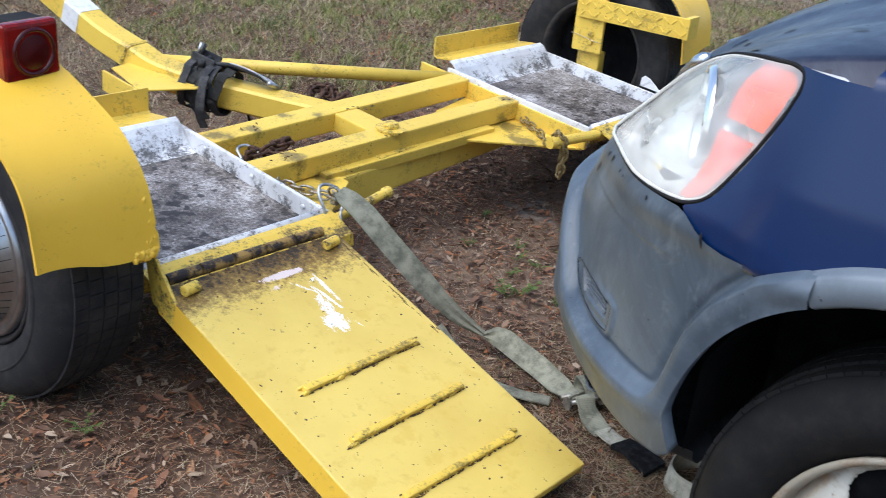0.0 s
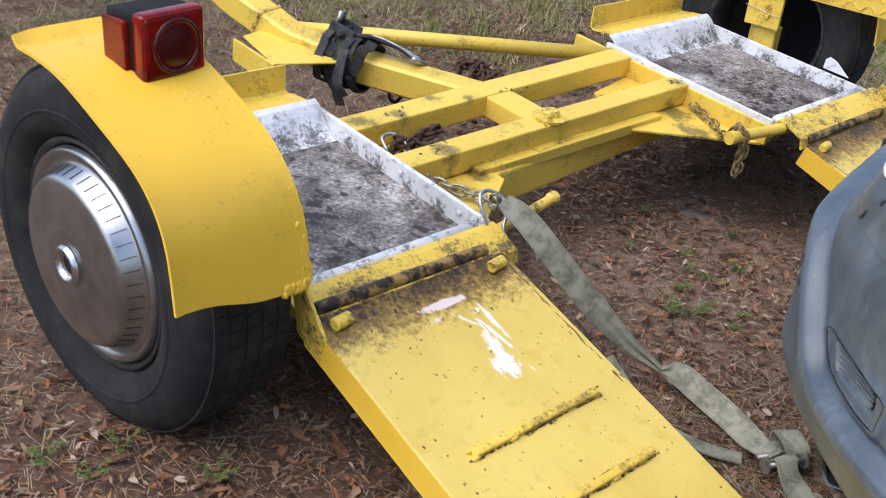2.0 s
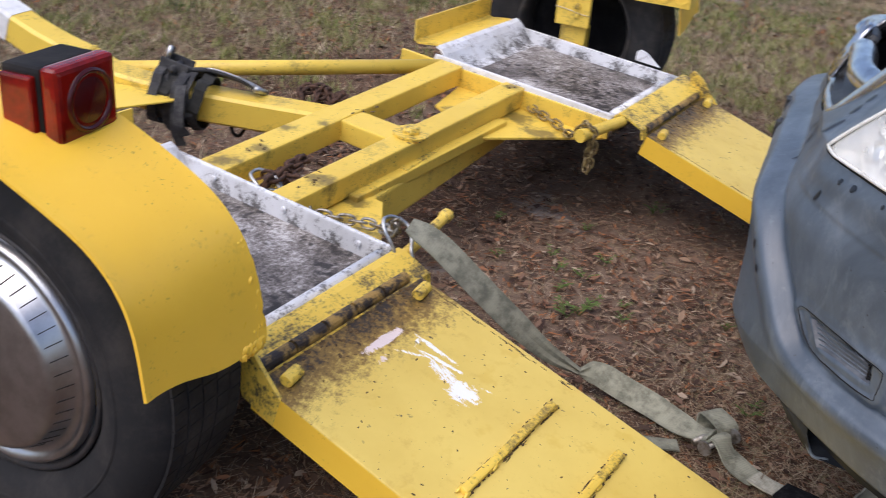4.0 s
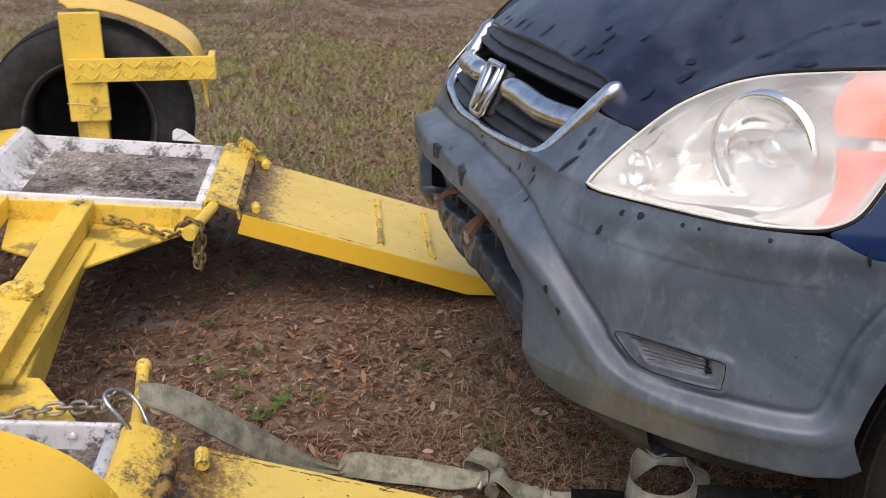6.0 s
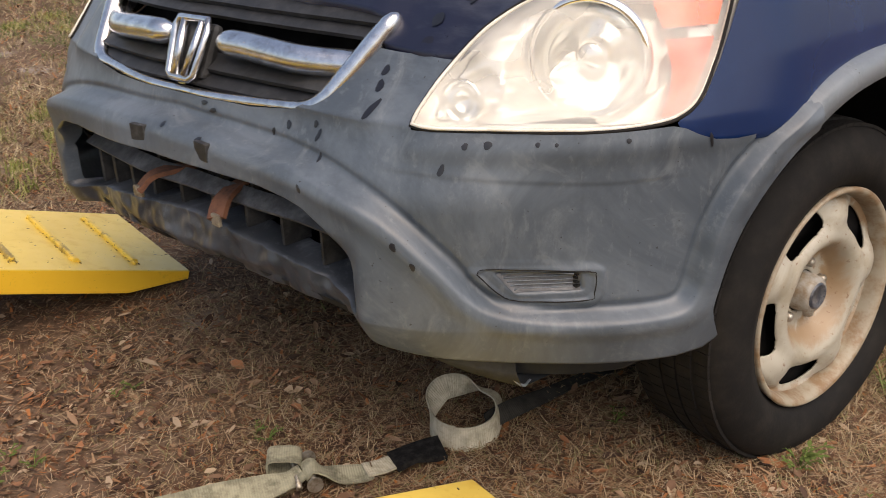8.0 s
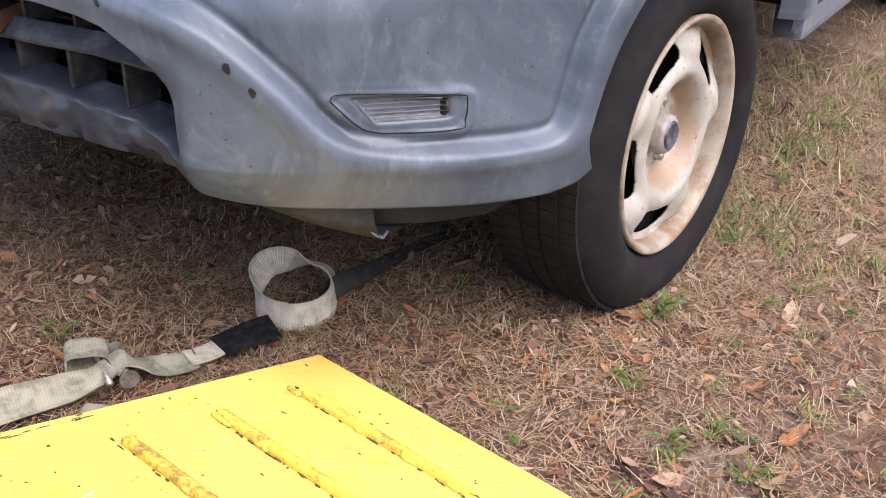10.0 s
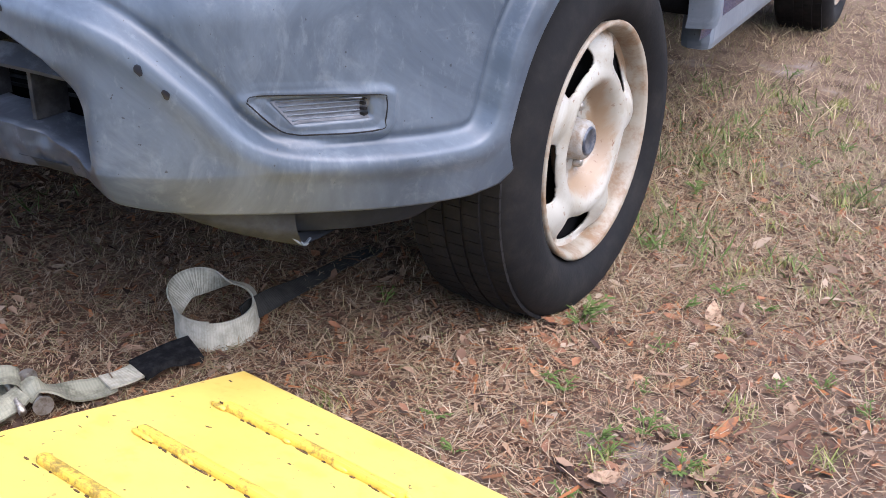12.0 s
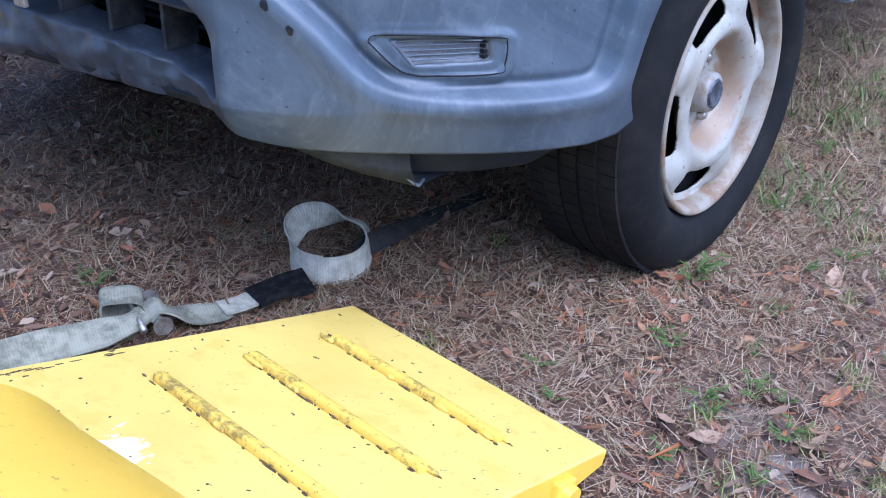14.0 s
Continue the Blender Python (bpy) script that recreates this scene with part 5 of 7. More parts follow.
# grille in its chrome U
chrome = [(-0.418, 0.690, 0.858), (-0.395, 0.725, 0.815), (-0.365, 0.775, 0.758), (-0.345, 0.803, 0.728), (-0.315, 0.822, 0.714), (-0.25, 0.838, 0.710), (-0.12, 0.862, 0.703), (0, 0.868, 0.700), (0.12, 0.862, 0.703), (0.25, 0.838, 0.710), (0.315, 0.822, 0.714), (0.345, 0.803, 0.728), (0.365, 0.775, 0.758), (0.395, 0.725, 0.815), (0.418, 0.690, 0.858)]
line = spline(chrome, 110)
rad = [interp(abs(p.x), [(0, 0.010), (0.27, 0.011), (0.335, 0.016), (0.395, 0.020), (0.410, 0.018), (0.4165, 0.011), (0.418, 0.005)]) for p in line]
grille = c_part("grille", tube(line, 0.01, 16, radii=rad), M_CHROME, label="black grille framed in chrome", angle=60)
back = []
for i in range(31):
    x = -0.40 + 0.8 * i / 30
    back.append([Vector((x, interp(abs(x), PLAN) - 0.13 - 0.12 * j / 6, 0.70 + 0.16 * j / 6)) for j in range(7)])
c_part("grille_recess", grid_bm(back), M_UNDER, grille)
for k, (z, dy) in enumerate(((0.725, 0.075), (0.75, 0.09), (0.83, 0.15), (0.85, 0.165))):
    half = 0.36 - 0.0 * k + 0.25 * (z - 0.725)
    pts = [Vector((x, interp(abs(x), PLAN) - dy, z)) for x in np.linspace(-half, half, 25)]
    c_part("grille_slat", ribbon(pts, [Vector((0, 0.6, 1))] * 25, 0.04, 0.008), M_DARKPLASTIC, grille, smooth=False)
for sgn in (-1, 1):
    pts = [Vector((sgn * x, interp(x, PLAN) - 0.092 - 0.04 * step(x, 0.25, 0.40), 0.790 - 0.012 * step(x, 0.1, 0.38))) for x in np.linspace(0.070, 0.378, 28)]
    c_part("chrome_bar", tube(pts, 0.024, 20, radii=[0.010, 0.018, 0.022] + [0.024] * 25), M_CHROME, grille, "chrome grille bar")
# maker's badge as a plain chrome outline
ring = [(-0.040, 0, 0.052), (0.040, 0, 0.052), (0.048, 0, 0.035), (0.036, 0, -0.048), (0.025, 0, -0.056), (-0.025, 0, -0.056), (-0.036, 0, -0.048), (-0.048, 0, 0.035)]
bm_ = CAR @ pose(0, 0.850, 0.775, 24, 0, 0)
badge = c_part("badge", tube(ring, 0.007, 8, closed=True), M_CHROME, grille, "plain chrome badge", True, m=bm_)
c_part("badge_stroke", tube([(-0.026, 0, 0.05), (-0.014, 0.004, -0.052)], 0.008, 8), M_CHROME, badge, m=bm_)
c_part("badge_stroke", tube([(0.026, 0, 0.05), (0.014, 0.004, -0.052)], 0.008, 8), M_CHROME, badge, m=bm_)
c_part("badge_back", box(-0.05, 0.05, -0.03, -0.008, -0.05, 0.05, bevel=0.01), M_DARKPLASTIC, badge, smooth=False, m=bm_)

def head_y(x, z):
    """Depth of the headlight's outer face."""
    return interp(x, PLAN) + lean(x, z) + 0.004


# hood
def hood_point(x, f):
    """f runs from the front edge (0) to the windscreen (1)."""
    ax = abs(x)
    if ax < 0.42:
        yf = interp(ax, [(0, 0.755), (0.2, 0.742), (0.36, 0.712), (0.40, 0.702), (0.42, 0.725)])
        zf = interp(ax, [(0, 0.872), (0.36, 0.862), (0.400, 0.853), (0.42, 0.815)])
    else:
        zf = interp(ax, [(0.42, 0.815), (0.47, 0.813), (0.51, 0.812), (0.545, 0.811), (0.552, 0.814), (0.562, 0.838), (0.58, 0.863), (0.609, 0.893), (0.657, 0.917), (0.72, 0.933), (0.77, 0.943), (0.80, 0.945)])
        yf = interp(ax, PLAN) + lean(ax, zf) + 0.001
    y = yf + (-0.36 - yf) * f
    zb = 1.12 - 0.10 * (ax / 0.78) ** 2.4
    d = yf - y
    z = zf + (zb - zf) * (1 - math.exp(-d / 0.30)) / (1 - math.exp(-(yf + 0.36) / 0.30))
    return Vector((x, y, z))


xs = np.linspace(-0.785, 0.785, 61)
rows = [[hood_point(x, (j / 40) ** 1.5) for j in range(41)] for x in xs]
rows = [[p + Vector((-0.014, 0, -0.07)) for p in rows[0]]] + rows + [[p + Vector((0.014, 0, -0.07)) for p in rows[-1]]]
for r in rows:
    p = r[0]
    r.insert(0, p + Vector((0, -0.004, -0.012)))
hood = c_part("hood", grid_bm(rows), M_HOOD, label="navy hood with peeled, oxidised lacquer")
rnd = random.Random(77)
for k in range(46):
    # dark dried droplets scattered over the hood
    x0, f0 = -rnd.uniform(-0.30, 0.72), rnd.random() ** 1.6 * 0.45 + 0.01
    rx, rf = rnd.uniform(0.004, 0.010), rnd.uniform(0.006, 0.016)
    bm = bmesh.new()
    ring = []
    for i in range(9):
        t = 2 * math.pi * i / 9
        ring.append(bm.verts.new(hood_point(x0 + rx * math.cos(t) * (1 + 0.25 * math.sin(2 * t + k)), max(0.002, f0 + rf * math.sin(t))) + Vector((0, 0.0006, 0.0022))))
    bm.faces.new(ring)
    c_part("droplet", bm, M_SPOT, hood, "dark dried droplet")


HEAD = [(0.538, 0.722), (0.56, 0.7185), (0.60, 0.718), (0.70, 0.718), (0.766, 0.718), (0.798, 0.721), (0.812, 0.729), (0.819, 0.75), (0.8185, 0.80), (0.816, 0.84), (0.812, 0.88), (0.806, 0.915), (0.798, 0.935), (0.785, 0.941), (0.77, 0.939), (0.72, 0.929), (0.657, 0.913), (0.609, 0.889), (0.57, 0.848), (0.546, 0.79), (0.537, 0.742)]


def head_surface(sgn, inset, grow=1.0, n=22, rings=10, dome=0.0):
    """The headlight's outline filled with rings that follow its face."""
    loop = spline([(x, z, 0) for x, z in HEAD] + [(HEAD[0][0], HEAD[0][1], 0)], 96)[:-1]
    cx, cz = 0.70, 0.825
    bm = bmesh.new()
    prev = None
    for k in range(rings + 1):
        f = (1 - k / rings) * grow
        pts = []
        for p in loop:
            x, z = cx + (p.x - cx) * f, cz + (p.y - cz) * f
            pts.append(Vector((sgn * x, head_y(x, z) - inset + dome * (1 - (f / grow) ** 2), z)))
        if k == rings:
            c = bm.verts.new(pts[0])
            for i in range(96):
                bm.faces.new((prev[i], prev[(i + 1) % 96], c))
            break
        ring_ = [bm.verts.new(p) for p in pts]
        if prev:
            for i in range(96):
                bm.faces.new((prev[i], prev[(i + 1) % 96], ring_[(i + 1) % 96], ring_[i]))
        prev = ring_
    return bm, loop


def wavy_bucket(sgn):
    """The silvered inside of the headlight, fluted and uneven."""
    bm, _ = head_surface(sgn, 0.042, 0.985, rings=44)
    for v in bm.verts:
        x, z = abs(v.co.x), v.co.z
        main, side = math.hypot(x - 0.690, z - 0.803), math.hypot(x - 0.573, z - 0.748)
        deep = 0.075 * (1 - step(main, 0.080, 0.094)) + 0.04 * (1 - step(side, 0.026, 0.036))
        flute = 0.0035 * math.sin(z * 210) * (1 - step(x, 0.60, 0.66)) + 0.004 * math.sin(x * 90 + z * 20) * step(z, 0.86, 0.90)
        v.co.y -= deep + flute + 0.006 * noise.noise(Vector((x * 14, z * 14, 1.0)))
    return bm


for sgn in (-1, 1):
    bm, loop = head_surface(sgn, 0.0, dome=0.010)
    head = c_part("headlight", bm, M_LENS, label="hazed clear headlight with an amber corner")
    head.visible_shadow = False
    c_part("bucket", wavy_bucket(sgn), M_SILVER, head)
    rows = [[Vector((sgn * p.x, head_y(p.x, p.y) - d, p.y)) for d in (0.003, 0.025, 0.06)] for p in loop + loop[:1]]
    c_part("bucket_side", grid_bm(rows), M_SILVER, head)
    edge = [Vector((sgn * p.x, head_y(p.x, p.y) + 0.000, p.y)) for p in loop]
    c_part("seal", tube(edge, 0.0030, 6, closed=True), M_BLACK, head, "black rubber seal")
    inner = [Vector((sgn * (0.70 + (p.x - 0.70) * 0.975), head_y(p.x, p.y) + 0.0005, 0.825 + (p.y - 0.825) * 0.965)) for p in loop]
    c_part("lens_rim", tube(inner, 0.0028, 6, closed=True), M_RIM, head, "bright moulded lens edge")
    # main bowl, small bowl and amber turn signal

    def face(x, y, z, turn=0.5):
        return CAR @ Matrix.Translation((sgn * x, y, z)) @ Matrix.Rotation(-sgn * turn, 4, "Z") @ Matrix.Rotation(radians(90), 4, "Z")

    c_part("main_reflector", lathe([(-0.010, 0.094), (0.0, 0.090), (0.0, 0.085), (-0.004, 0.082), (-0.02, 0.078), (-0.04, 0.062), (-0.055, 0.035), (-0.06, 0.0)], face(0.690, 0.545, 0.803), 64), M_BOWL, head, m=None)
    c_part("bulb_shield", lathe([(-0.06, 0.024), (-0.024, 0.024), (-0.016, 0.018), (-0.014, 0.0)], face(0.690, 0.545, 0.803), 32), M_BOWL, head, m=None)
    c_part("side_reflector", lathe([(-0.004, 0.036), (0.0, 0.034), (0.0, 0.031), (-0.012, 0.028), (-0.026, 0.016), (-0.03, 0.0)], face(0.573, 0.688, 0.748, 0.35), 36), M_BOWL, head, m=None)
    for zs, name in (((0.848, 0.930), "turn_signal"), ((0.730, 0.832), "side_marker")):
        rows = []
        for i in range(19):
            z = zs[0] + (zs[1] - zs[0]) * i / 18
            xin = interp(z, [(0.73, 0.795), (0.76, 0.794), (0.795, 0.787), (0.832, 0.773), (0.848, 0.766), (0.875, 0.750), (0.90, 0.742), (0.93, 0.745)])
            xo = interp(z, [(0.73, 0.803), (0.745, 0.809), (0.80, 0.8095), (0.84, 0.807), (0.88, 0.803), (0.915, 0.797), (0.93, 0.788)])
            rows.append([Vector((sgn * x, head_y(x, z) - 0.010 - 0.004 * math.sin((x - xin) / (xo - xin) * 3.14), z)) for x in np.linspace(xin, xo, 9)])
        c_part(name, grid_bm(rows), M_AMBER_SKY if name == "turn_signal" else M_AMBER, head, "amber reflector, colour lightened for reflected sky" if name == "turn_signal" else "amber reflector")


# front fenders and body sides behind the bumper
def side_x(z):
    return interp(z, [(0.30, 0.845), (0.45, 0.875), (0.70, 0.885), (0.80, 0.872), (0.95, 0.838), (1.0, 0.81), (1.05, 0.785)])


def head_edge_y(z):
    """Where the fender meets the headlight's outer edge."""
    x = interp(z, [(0.685, 0.832), (0.695, 0.822), (0.710, 0.811), (0.722, 0.808), (0.73, 0.813), (0.75, 0.8195), (0.80, 0.819), (0.84, 0.8165), (0.88, 0.8125), (0.915, 0.807), (0.935, 0.80), (0.945, 0.79)])
    return head_y(x, z) - 0.004


for sgn in (-1, 1):
    cols = []
    ys = list(np.linspace(0.27, -0.62, 80))
    for y in ys:
        top = 0.948 + 0.092 * step(-y, -0.42, 0.30)
        lo = max(0.40, arch_z(y))
        col = []
        for j in range(31):
            z = lo + (top - lo) * j / 30
            col.append(Vector((sgn * side_x(z), y, z)))
        col.append(Vector((sgn * (side_x(top) - 0.05), y, top + 0.012)))
        cols.append(col)
    fb = c_part("front_fender", grid_bm(cols), M_BLUE, label="navy front fender")
    rows = []
    for i in range(41):
        f = i / 40
        row = []
        for j in range(29):
            y = 0.27
            for _ in range(4):
                zl = interp(y, [(0.27, 0.716), (0.30, 0.704), (0.343, 0.687), (0.40, 0.686), (0.442, 0.688), (0.465, 0.694), (0.486, 0.704), (0.51, 0.712)]) - 0.008
                z = zl + (0.945 - zl) * f
                y = 0.27 + (head_edge_y(z) - 0.27) * j / 28
            t = step(y, 0.26, 0.40)
            xp = float(np.interp(-(y - lean(0.83, z)), [-v for v in YS], XS))
            x = side_x(z) * (1 - t) + min(side_x(z), xp + 0.002) * t - (0.004 if i == 0 else 0)
            row.append(Vector((sgn * x, y, z)))
        rows.append(row)
    c_part("fender_nose", grid_bm(rows), M_BLUE, fb)
    # grey arch flare
    rows = []
    y_start = 0.2535
    for i in range(81):
        a0 = math.acos((y_start - 0.03) / 0.40)
        u = math.cos(a0 + (math.pi * 0.93 - a0) * i / 80)
        row = []
        for g_, o in ((-0.012, -0.03), (-0.003, 0.012), (0.003, 0.0225), (0.037, 0.024), (0.044, 0.016), (0.049, -0.004)):
            y = 0.03 + (0.40 + g_ * (1 if abs(u) > 0.6 else abs(u) / 0.6)) * u
            z = max(0.27, arch_z(y, g_))
            x = side_x(max(0.3, z)) + o
            if y > -0.1:
                x = min(x, float(np.interp(-y, [-v for v in YS], XS)) + o)
            row.append(Vector((sgn * x, y, z)))
        rows.append(row)
    c_part("arch_flare", grid_bm(rows), M_BAND, fb, "faded grey wheel-arch flare")
    drip = bmesh.new()
    bmesh.ops.create_uvsphere(drip, u_segments=10, v_segments=6, radius=1)
    bmesh.ops.transform(drip, verts=drip.verts, matrix=Matrix.Translation((sgn * 0.8975, 0.19, 0.728)) @ Matrix.Diagonal((0.0015, 0.006, 0.014, 1)))
    c_part("droplet", drip, M_SPOT, fb)
    # inner wheel housing
    rows = []
    for i in range(33):
        a = radians(-5 + 190 * i / 32)
        yy = 0.02 + 0.383 * math.cos(a)
        base = 0.36 if yy > -0.1 else 0.45
        zz = arch_z(yy) + 0.004 if 0 < i < 32 and math.sin(a) > 0 else base
        rows.append([Vector((sgn * x, yy, max(base, zz))) for x in (0.815 if yy > 0.2 else 0.86, 0.75, 0.6, 0.5)])
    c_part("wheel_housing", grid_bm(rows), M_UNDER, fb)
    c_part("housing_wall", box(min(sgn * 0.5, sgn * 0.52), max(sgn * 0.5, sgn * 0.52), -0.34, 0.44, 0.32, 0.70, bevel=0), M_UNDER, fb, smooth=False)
    p = pose(sgn * 0.86, -0.36, 0.50)
    c_part("clip", lathe([(0, 0.012), (0.004, 0.010), (0.005, 0.0)], CAR @ p, 12), M_ZINC, fb, m=None)


def car_wheel(sgn, y, steer=0.0):
    """A steel road wheel: tyre, pressed rim with five holes, nuts and hub."""
    m = CAR @ pose(sgn * 0.832, y, WZ, 0, 0, steer) @ (pose(0, 0, 0, 0, 0, 0) if sgn < 0 else pose(0, 0, 0, 0, 0, 180))
    R = WR
    # own frame: -x is outwards
    prof = [(0.014, 0.205), (-0.010, 0.222), (-0.021, 0.248), (-0.020, 0.276), (-0.008, 0.300), (0.005, 0.312), (0.02, 0.319), (0.05, R), (0.10, R + 0.001), (0.14, R), (0.168, 0.319), (0.182, 0.312), (0.194, 0.285), (0.198, 0.25), (0.19, 0.222), (0.17, 0.205)]
    w = c_part("wheel", lathe([(0.014, 0.206), (-0.006, 0.211), (-0.010, 0.206), (-0.004, 0.199), (0.012, 0.194), (0.05, 0.188), (0.15, 0.186), (0.18, 0.206)], m, 72), M_WHEEL_RIM, label="cream steel wheel stained with rust", m=None)
    t = c_part("tyre", lathe(prof, m, 96), M_RUBBER, w, "worn black car tyre", m=None)
    bm = bmesh.new()
    for r in range(5):
        x0 = 0.010 + r * 0.0338
        for k in range(84):
            a0, a1 = 2 * math.pi * k / 84, 2 * math.pi * (k + 0.93) / 84
            rad = R + 0.004 - (0.004 if r in (0, 4) else 0)
            vs = []
            for rr in (R - 0.006, rad):
                for a in (a0, a1):
                    for x in (x0, x0 + 0.028):
                        vs.append(bm.verts.new((x, rr * math.cos(a + 0.03 * r), rr * math.sin(a + 0.03 * r))))
            for f in ((4, 5, 7, 6), (0, 1, 5, 4), (2, 3, 7, 6), (0, 2, 6, 4), (1, 3, 7, 5)):
                bm.faces.new([vs[i] for i in f])
    c_part("tread", bm, M_RUBBER, t, smooth=False, m=m)
    # pressed disc with five slots, its middle sunk
    holes, turn_ = 5, radians(65 if sgn < 0 else 40)
    nr, na = 48, 360
    bm = bmesh.new()
    v, fs = [], []
    for i in range(nr + 1):
        row, frow = [], []
        for j in range(na):
            r, a = 0.198 - (0.198 - 0.040) * i / nr, 2 * math.pi * j / na
            da = (a - turn_ + math.pi / holes) % (2 * math.pi / holes) - math.pi / holes
            p, q = da * r / 0.056, (r - 0.157) / 0.0255
            f = abs(p) ** 2.6 + abs(q) ** 2.6
            frow.append(f)
            if 0.05 < f < 1:
                k = f ** (-1 / 2.6)
                r = 0.157 + 0.0255 * q * k
                a += p * k * 0.056 / r - da
            k = 0.5 + 0.5 * math.cos(holes * (a - turn_))
            d = interp(r, [(0.040, 0.052), (0.068, 0.052), (0.080, 0.046), (0.094, 0.022), (0.104, 0.010), (0.114, 0.005), (0.124, 0.005), (0.134, 0.009), (0.160, 0.020), (0.182, 0.030), (0.190, 0.031), (0.198, 0.026)])
            d -= (0.003 + 0.013 * step(r, 0.12, 0.16)) * (1 - k) ** 2 * step(r, 0.09, 0.12) * (1 - step(r, 0.178, 0.192))
            d += 0.005 * math.exp(-max(0, f - 1) * 1.5)
            row.append(bm.verts.new((d, r * math.cos(a), r * math.sin(a))))
        v.append(row)
        fs.append(frow)
    for i in range(nr):
        for j in range(na):
            j2 = (j + 1) % na
            if (fs[i][j] + fs[i][j2] + fs[i + 1][j] + fs[i + 1][j2]) / 4 < 1 and min(fs[i][j], fs[i][j2], fs[i + 1][j], fs[i + 1][j2]) < 0.9:
                continue
            bm.faces.new((v[i][j], v[i][j2], v[i + 1][j2], v[i + 1][j]))
    bmesh.ops.delete(bm, geom=[p for p in bm.verts if not p.link_faces], context="VERTS")
    bm.normal_update()
    bmesh.ops.solidify(bm, geom=bm.faces[:], thickness=0.004)
    disc = c_part("wheel_disc", bm, M_WHEEL, w, m=None)
    disc.matrix_basis = m
    hub = c_part("hub_cap", lathe([(0.050, 0.038), (0.020, 0.035), (0.014, 0.031), (0.012, 0.0)], m, 32), M_HUB, w, m=None)
    c_part("hub_badge", lathe([(0.013, 0.026), (0.010, 0.024), (0.0095, 0.021), (0.0115, 0.019), (0.0115, 0.0)], m, 32), M_BADGE, hub, "plain dark badge", m=None)
    for k in range(5):
        a = 2 * math.pi * (k + 0.5) / 5 + turn_
        c_part("wheel_nut", lathe([(0.05, 0.010), (0.036, 0.009), (0.033, 0.006), (0.0325, 0.0)], m @ pose(0, 0.057 * math.cos(a), 0.057 * math.sin(a)), 6), M_ZINC, w, m=None)
    # drum flared out to the rim, its near-black painting the shade behind the slots
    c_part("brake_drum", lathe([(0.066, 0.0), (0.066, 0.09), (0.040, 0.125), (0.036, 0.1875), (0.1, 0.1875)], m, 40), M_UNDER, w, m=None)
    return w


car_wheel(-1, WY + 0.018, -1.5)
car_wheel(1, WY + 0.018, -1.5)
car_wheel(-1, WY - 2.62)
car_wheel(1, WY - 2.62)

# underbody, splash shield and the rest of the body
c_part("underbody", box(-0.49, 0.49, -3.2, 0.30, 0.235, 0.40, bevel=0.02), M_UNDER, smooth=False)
rows = []
for i in range(53):
    x = -0.662 + 1.324 * i / 52
    ax = abs(x)
    p_, lo = interp(ax, PLAN), low_z(ax, 1.0)
    drop = interp(ax, [(0, -0.008), (0.40, 0.0), (0.50, 0.014), (0.60, 0.042), (0.662, 0.060)])
    rows.append([Vector((x, p_ - 0.030, lo + 0.014)), Vector((x, p_ - 0.036, lo - drop * 0.5)), Vector((x, p_ - 0.048, lo - drop)), Vector((x, p_ - 0.10, lo - drop - 0.003)), Vector((x, 0.42, 0.285)), Vector((x, 0.30, 0.262))])
tray = c_part("splash_tray", grid_bm(rows), M_TRAY, label="scuffed dark tray under the bumper")
for sgn in (-1, 1):
    e0 = [Vector((sgn * x, interp(x, PLAN) - dy, z)) for x, dy, z in ((0.628, 0.040, 0.352), (0.645, 0.046, 0.320), (0.660, 0.052, 0.293), (0.655, 0.08, 0.291))]
    c_part("tray_edge", tube(spline(e0, 16), 0.0028, 6), M_BAND, tray, "pale edge")
    rows = []
    for i in range(21):
        x = 0.640 + 0.135 * i / 20
        yf = interp(x, PLAN) - 0.075
        zb = interp(x, [(0.640, 0.300), (0.70, 0.296), (0.745, 0.300), (0.768, 0.318), (0.775, 0.336)])
        rows.append([Vector((sgn * x, yf + 0.02, low_z(x, 1.0) + 0.02)), Vector((sgn * x, yf + 0.006, 0.335)), Vector((sgn * x, yf, zb + 0.006)), Vector((sgn * x, yf - 0.02, zb)), Vector((sgn * x, max(0.40, yf - 0.22), zb + 0.004))])
    c_part("splash_shield", grid_bm(rows), M_SHIELD, label="black plastic splash shield")

M_GLASS = clear("dark_window_glass", (0.10, 0.12, 0.12), 0.05, 0.03)
body = []
for y in np.linspace(-0.62, -3.52, 40):
    col = []
    arch = ARCH * ARCH - (y - (WY - 2.62)) ** 2
    lo = 0.40 if arch <= 0 else max(0.40, WZ + math.sqrt(arch))
    for j in range(20):
        z = lo + (1.04 - lo) * j / 19
        col.append((side_x(z) - 0.10 * step(-y, 3.3, 3.55), y, z))
    body.append(col)
for sgn in (-1, 1):
    c_part("body_side", grid_bm([[Vector((sgn * x, y, z)) for x, y, z in c] for c in body]), M_BLUE)
    c_part("sill", box(min(sgn * 0.80, sgn * 0.87), max(sgn * 0.80, sgn * 0.87), -2.15, -0.44, 0.36, 0.47, bevel=0.02), M_BAND, smooth=False)
    for y0, y1 in ((-0.75, -1.55), (-1.62, -2.45), (-2.52, -3.2)):
        q = [Vector((sgn * 0.80, y0 - 0.02, 1.06)), Vector((sgn * 0.80, y1, 1.06)), Vector((sgn * 0.66, y1, 1.52)), Vector((sgn * 0.66, y0 - (0.35 if y0 > -1 else 0), 1.52))]
        bm = bmesh.new()
        bm.faces.new([bm.verts.new(p) for p in q])
        bm.normal_update()
        bmesh.ops.solidify(bm, geom=bm.faces[:], thickness=0.005)
        c_part("side_window", bm, M_GLASS, smooth=False)
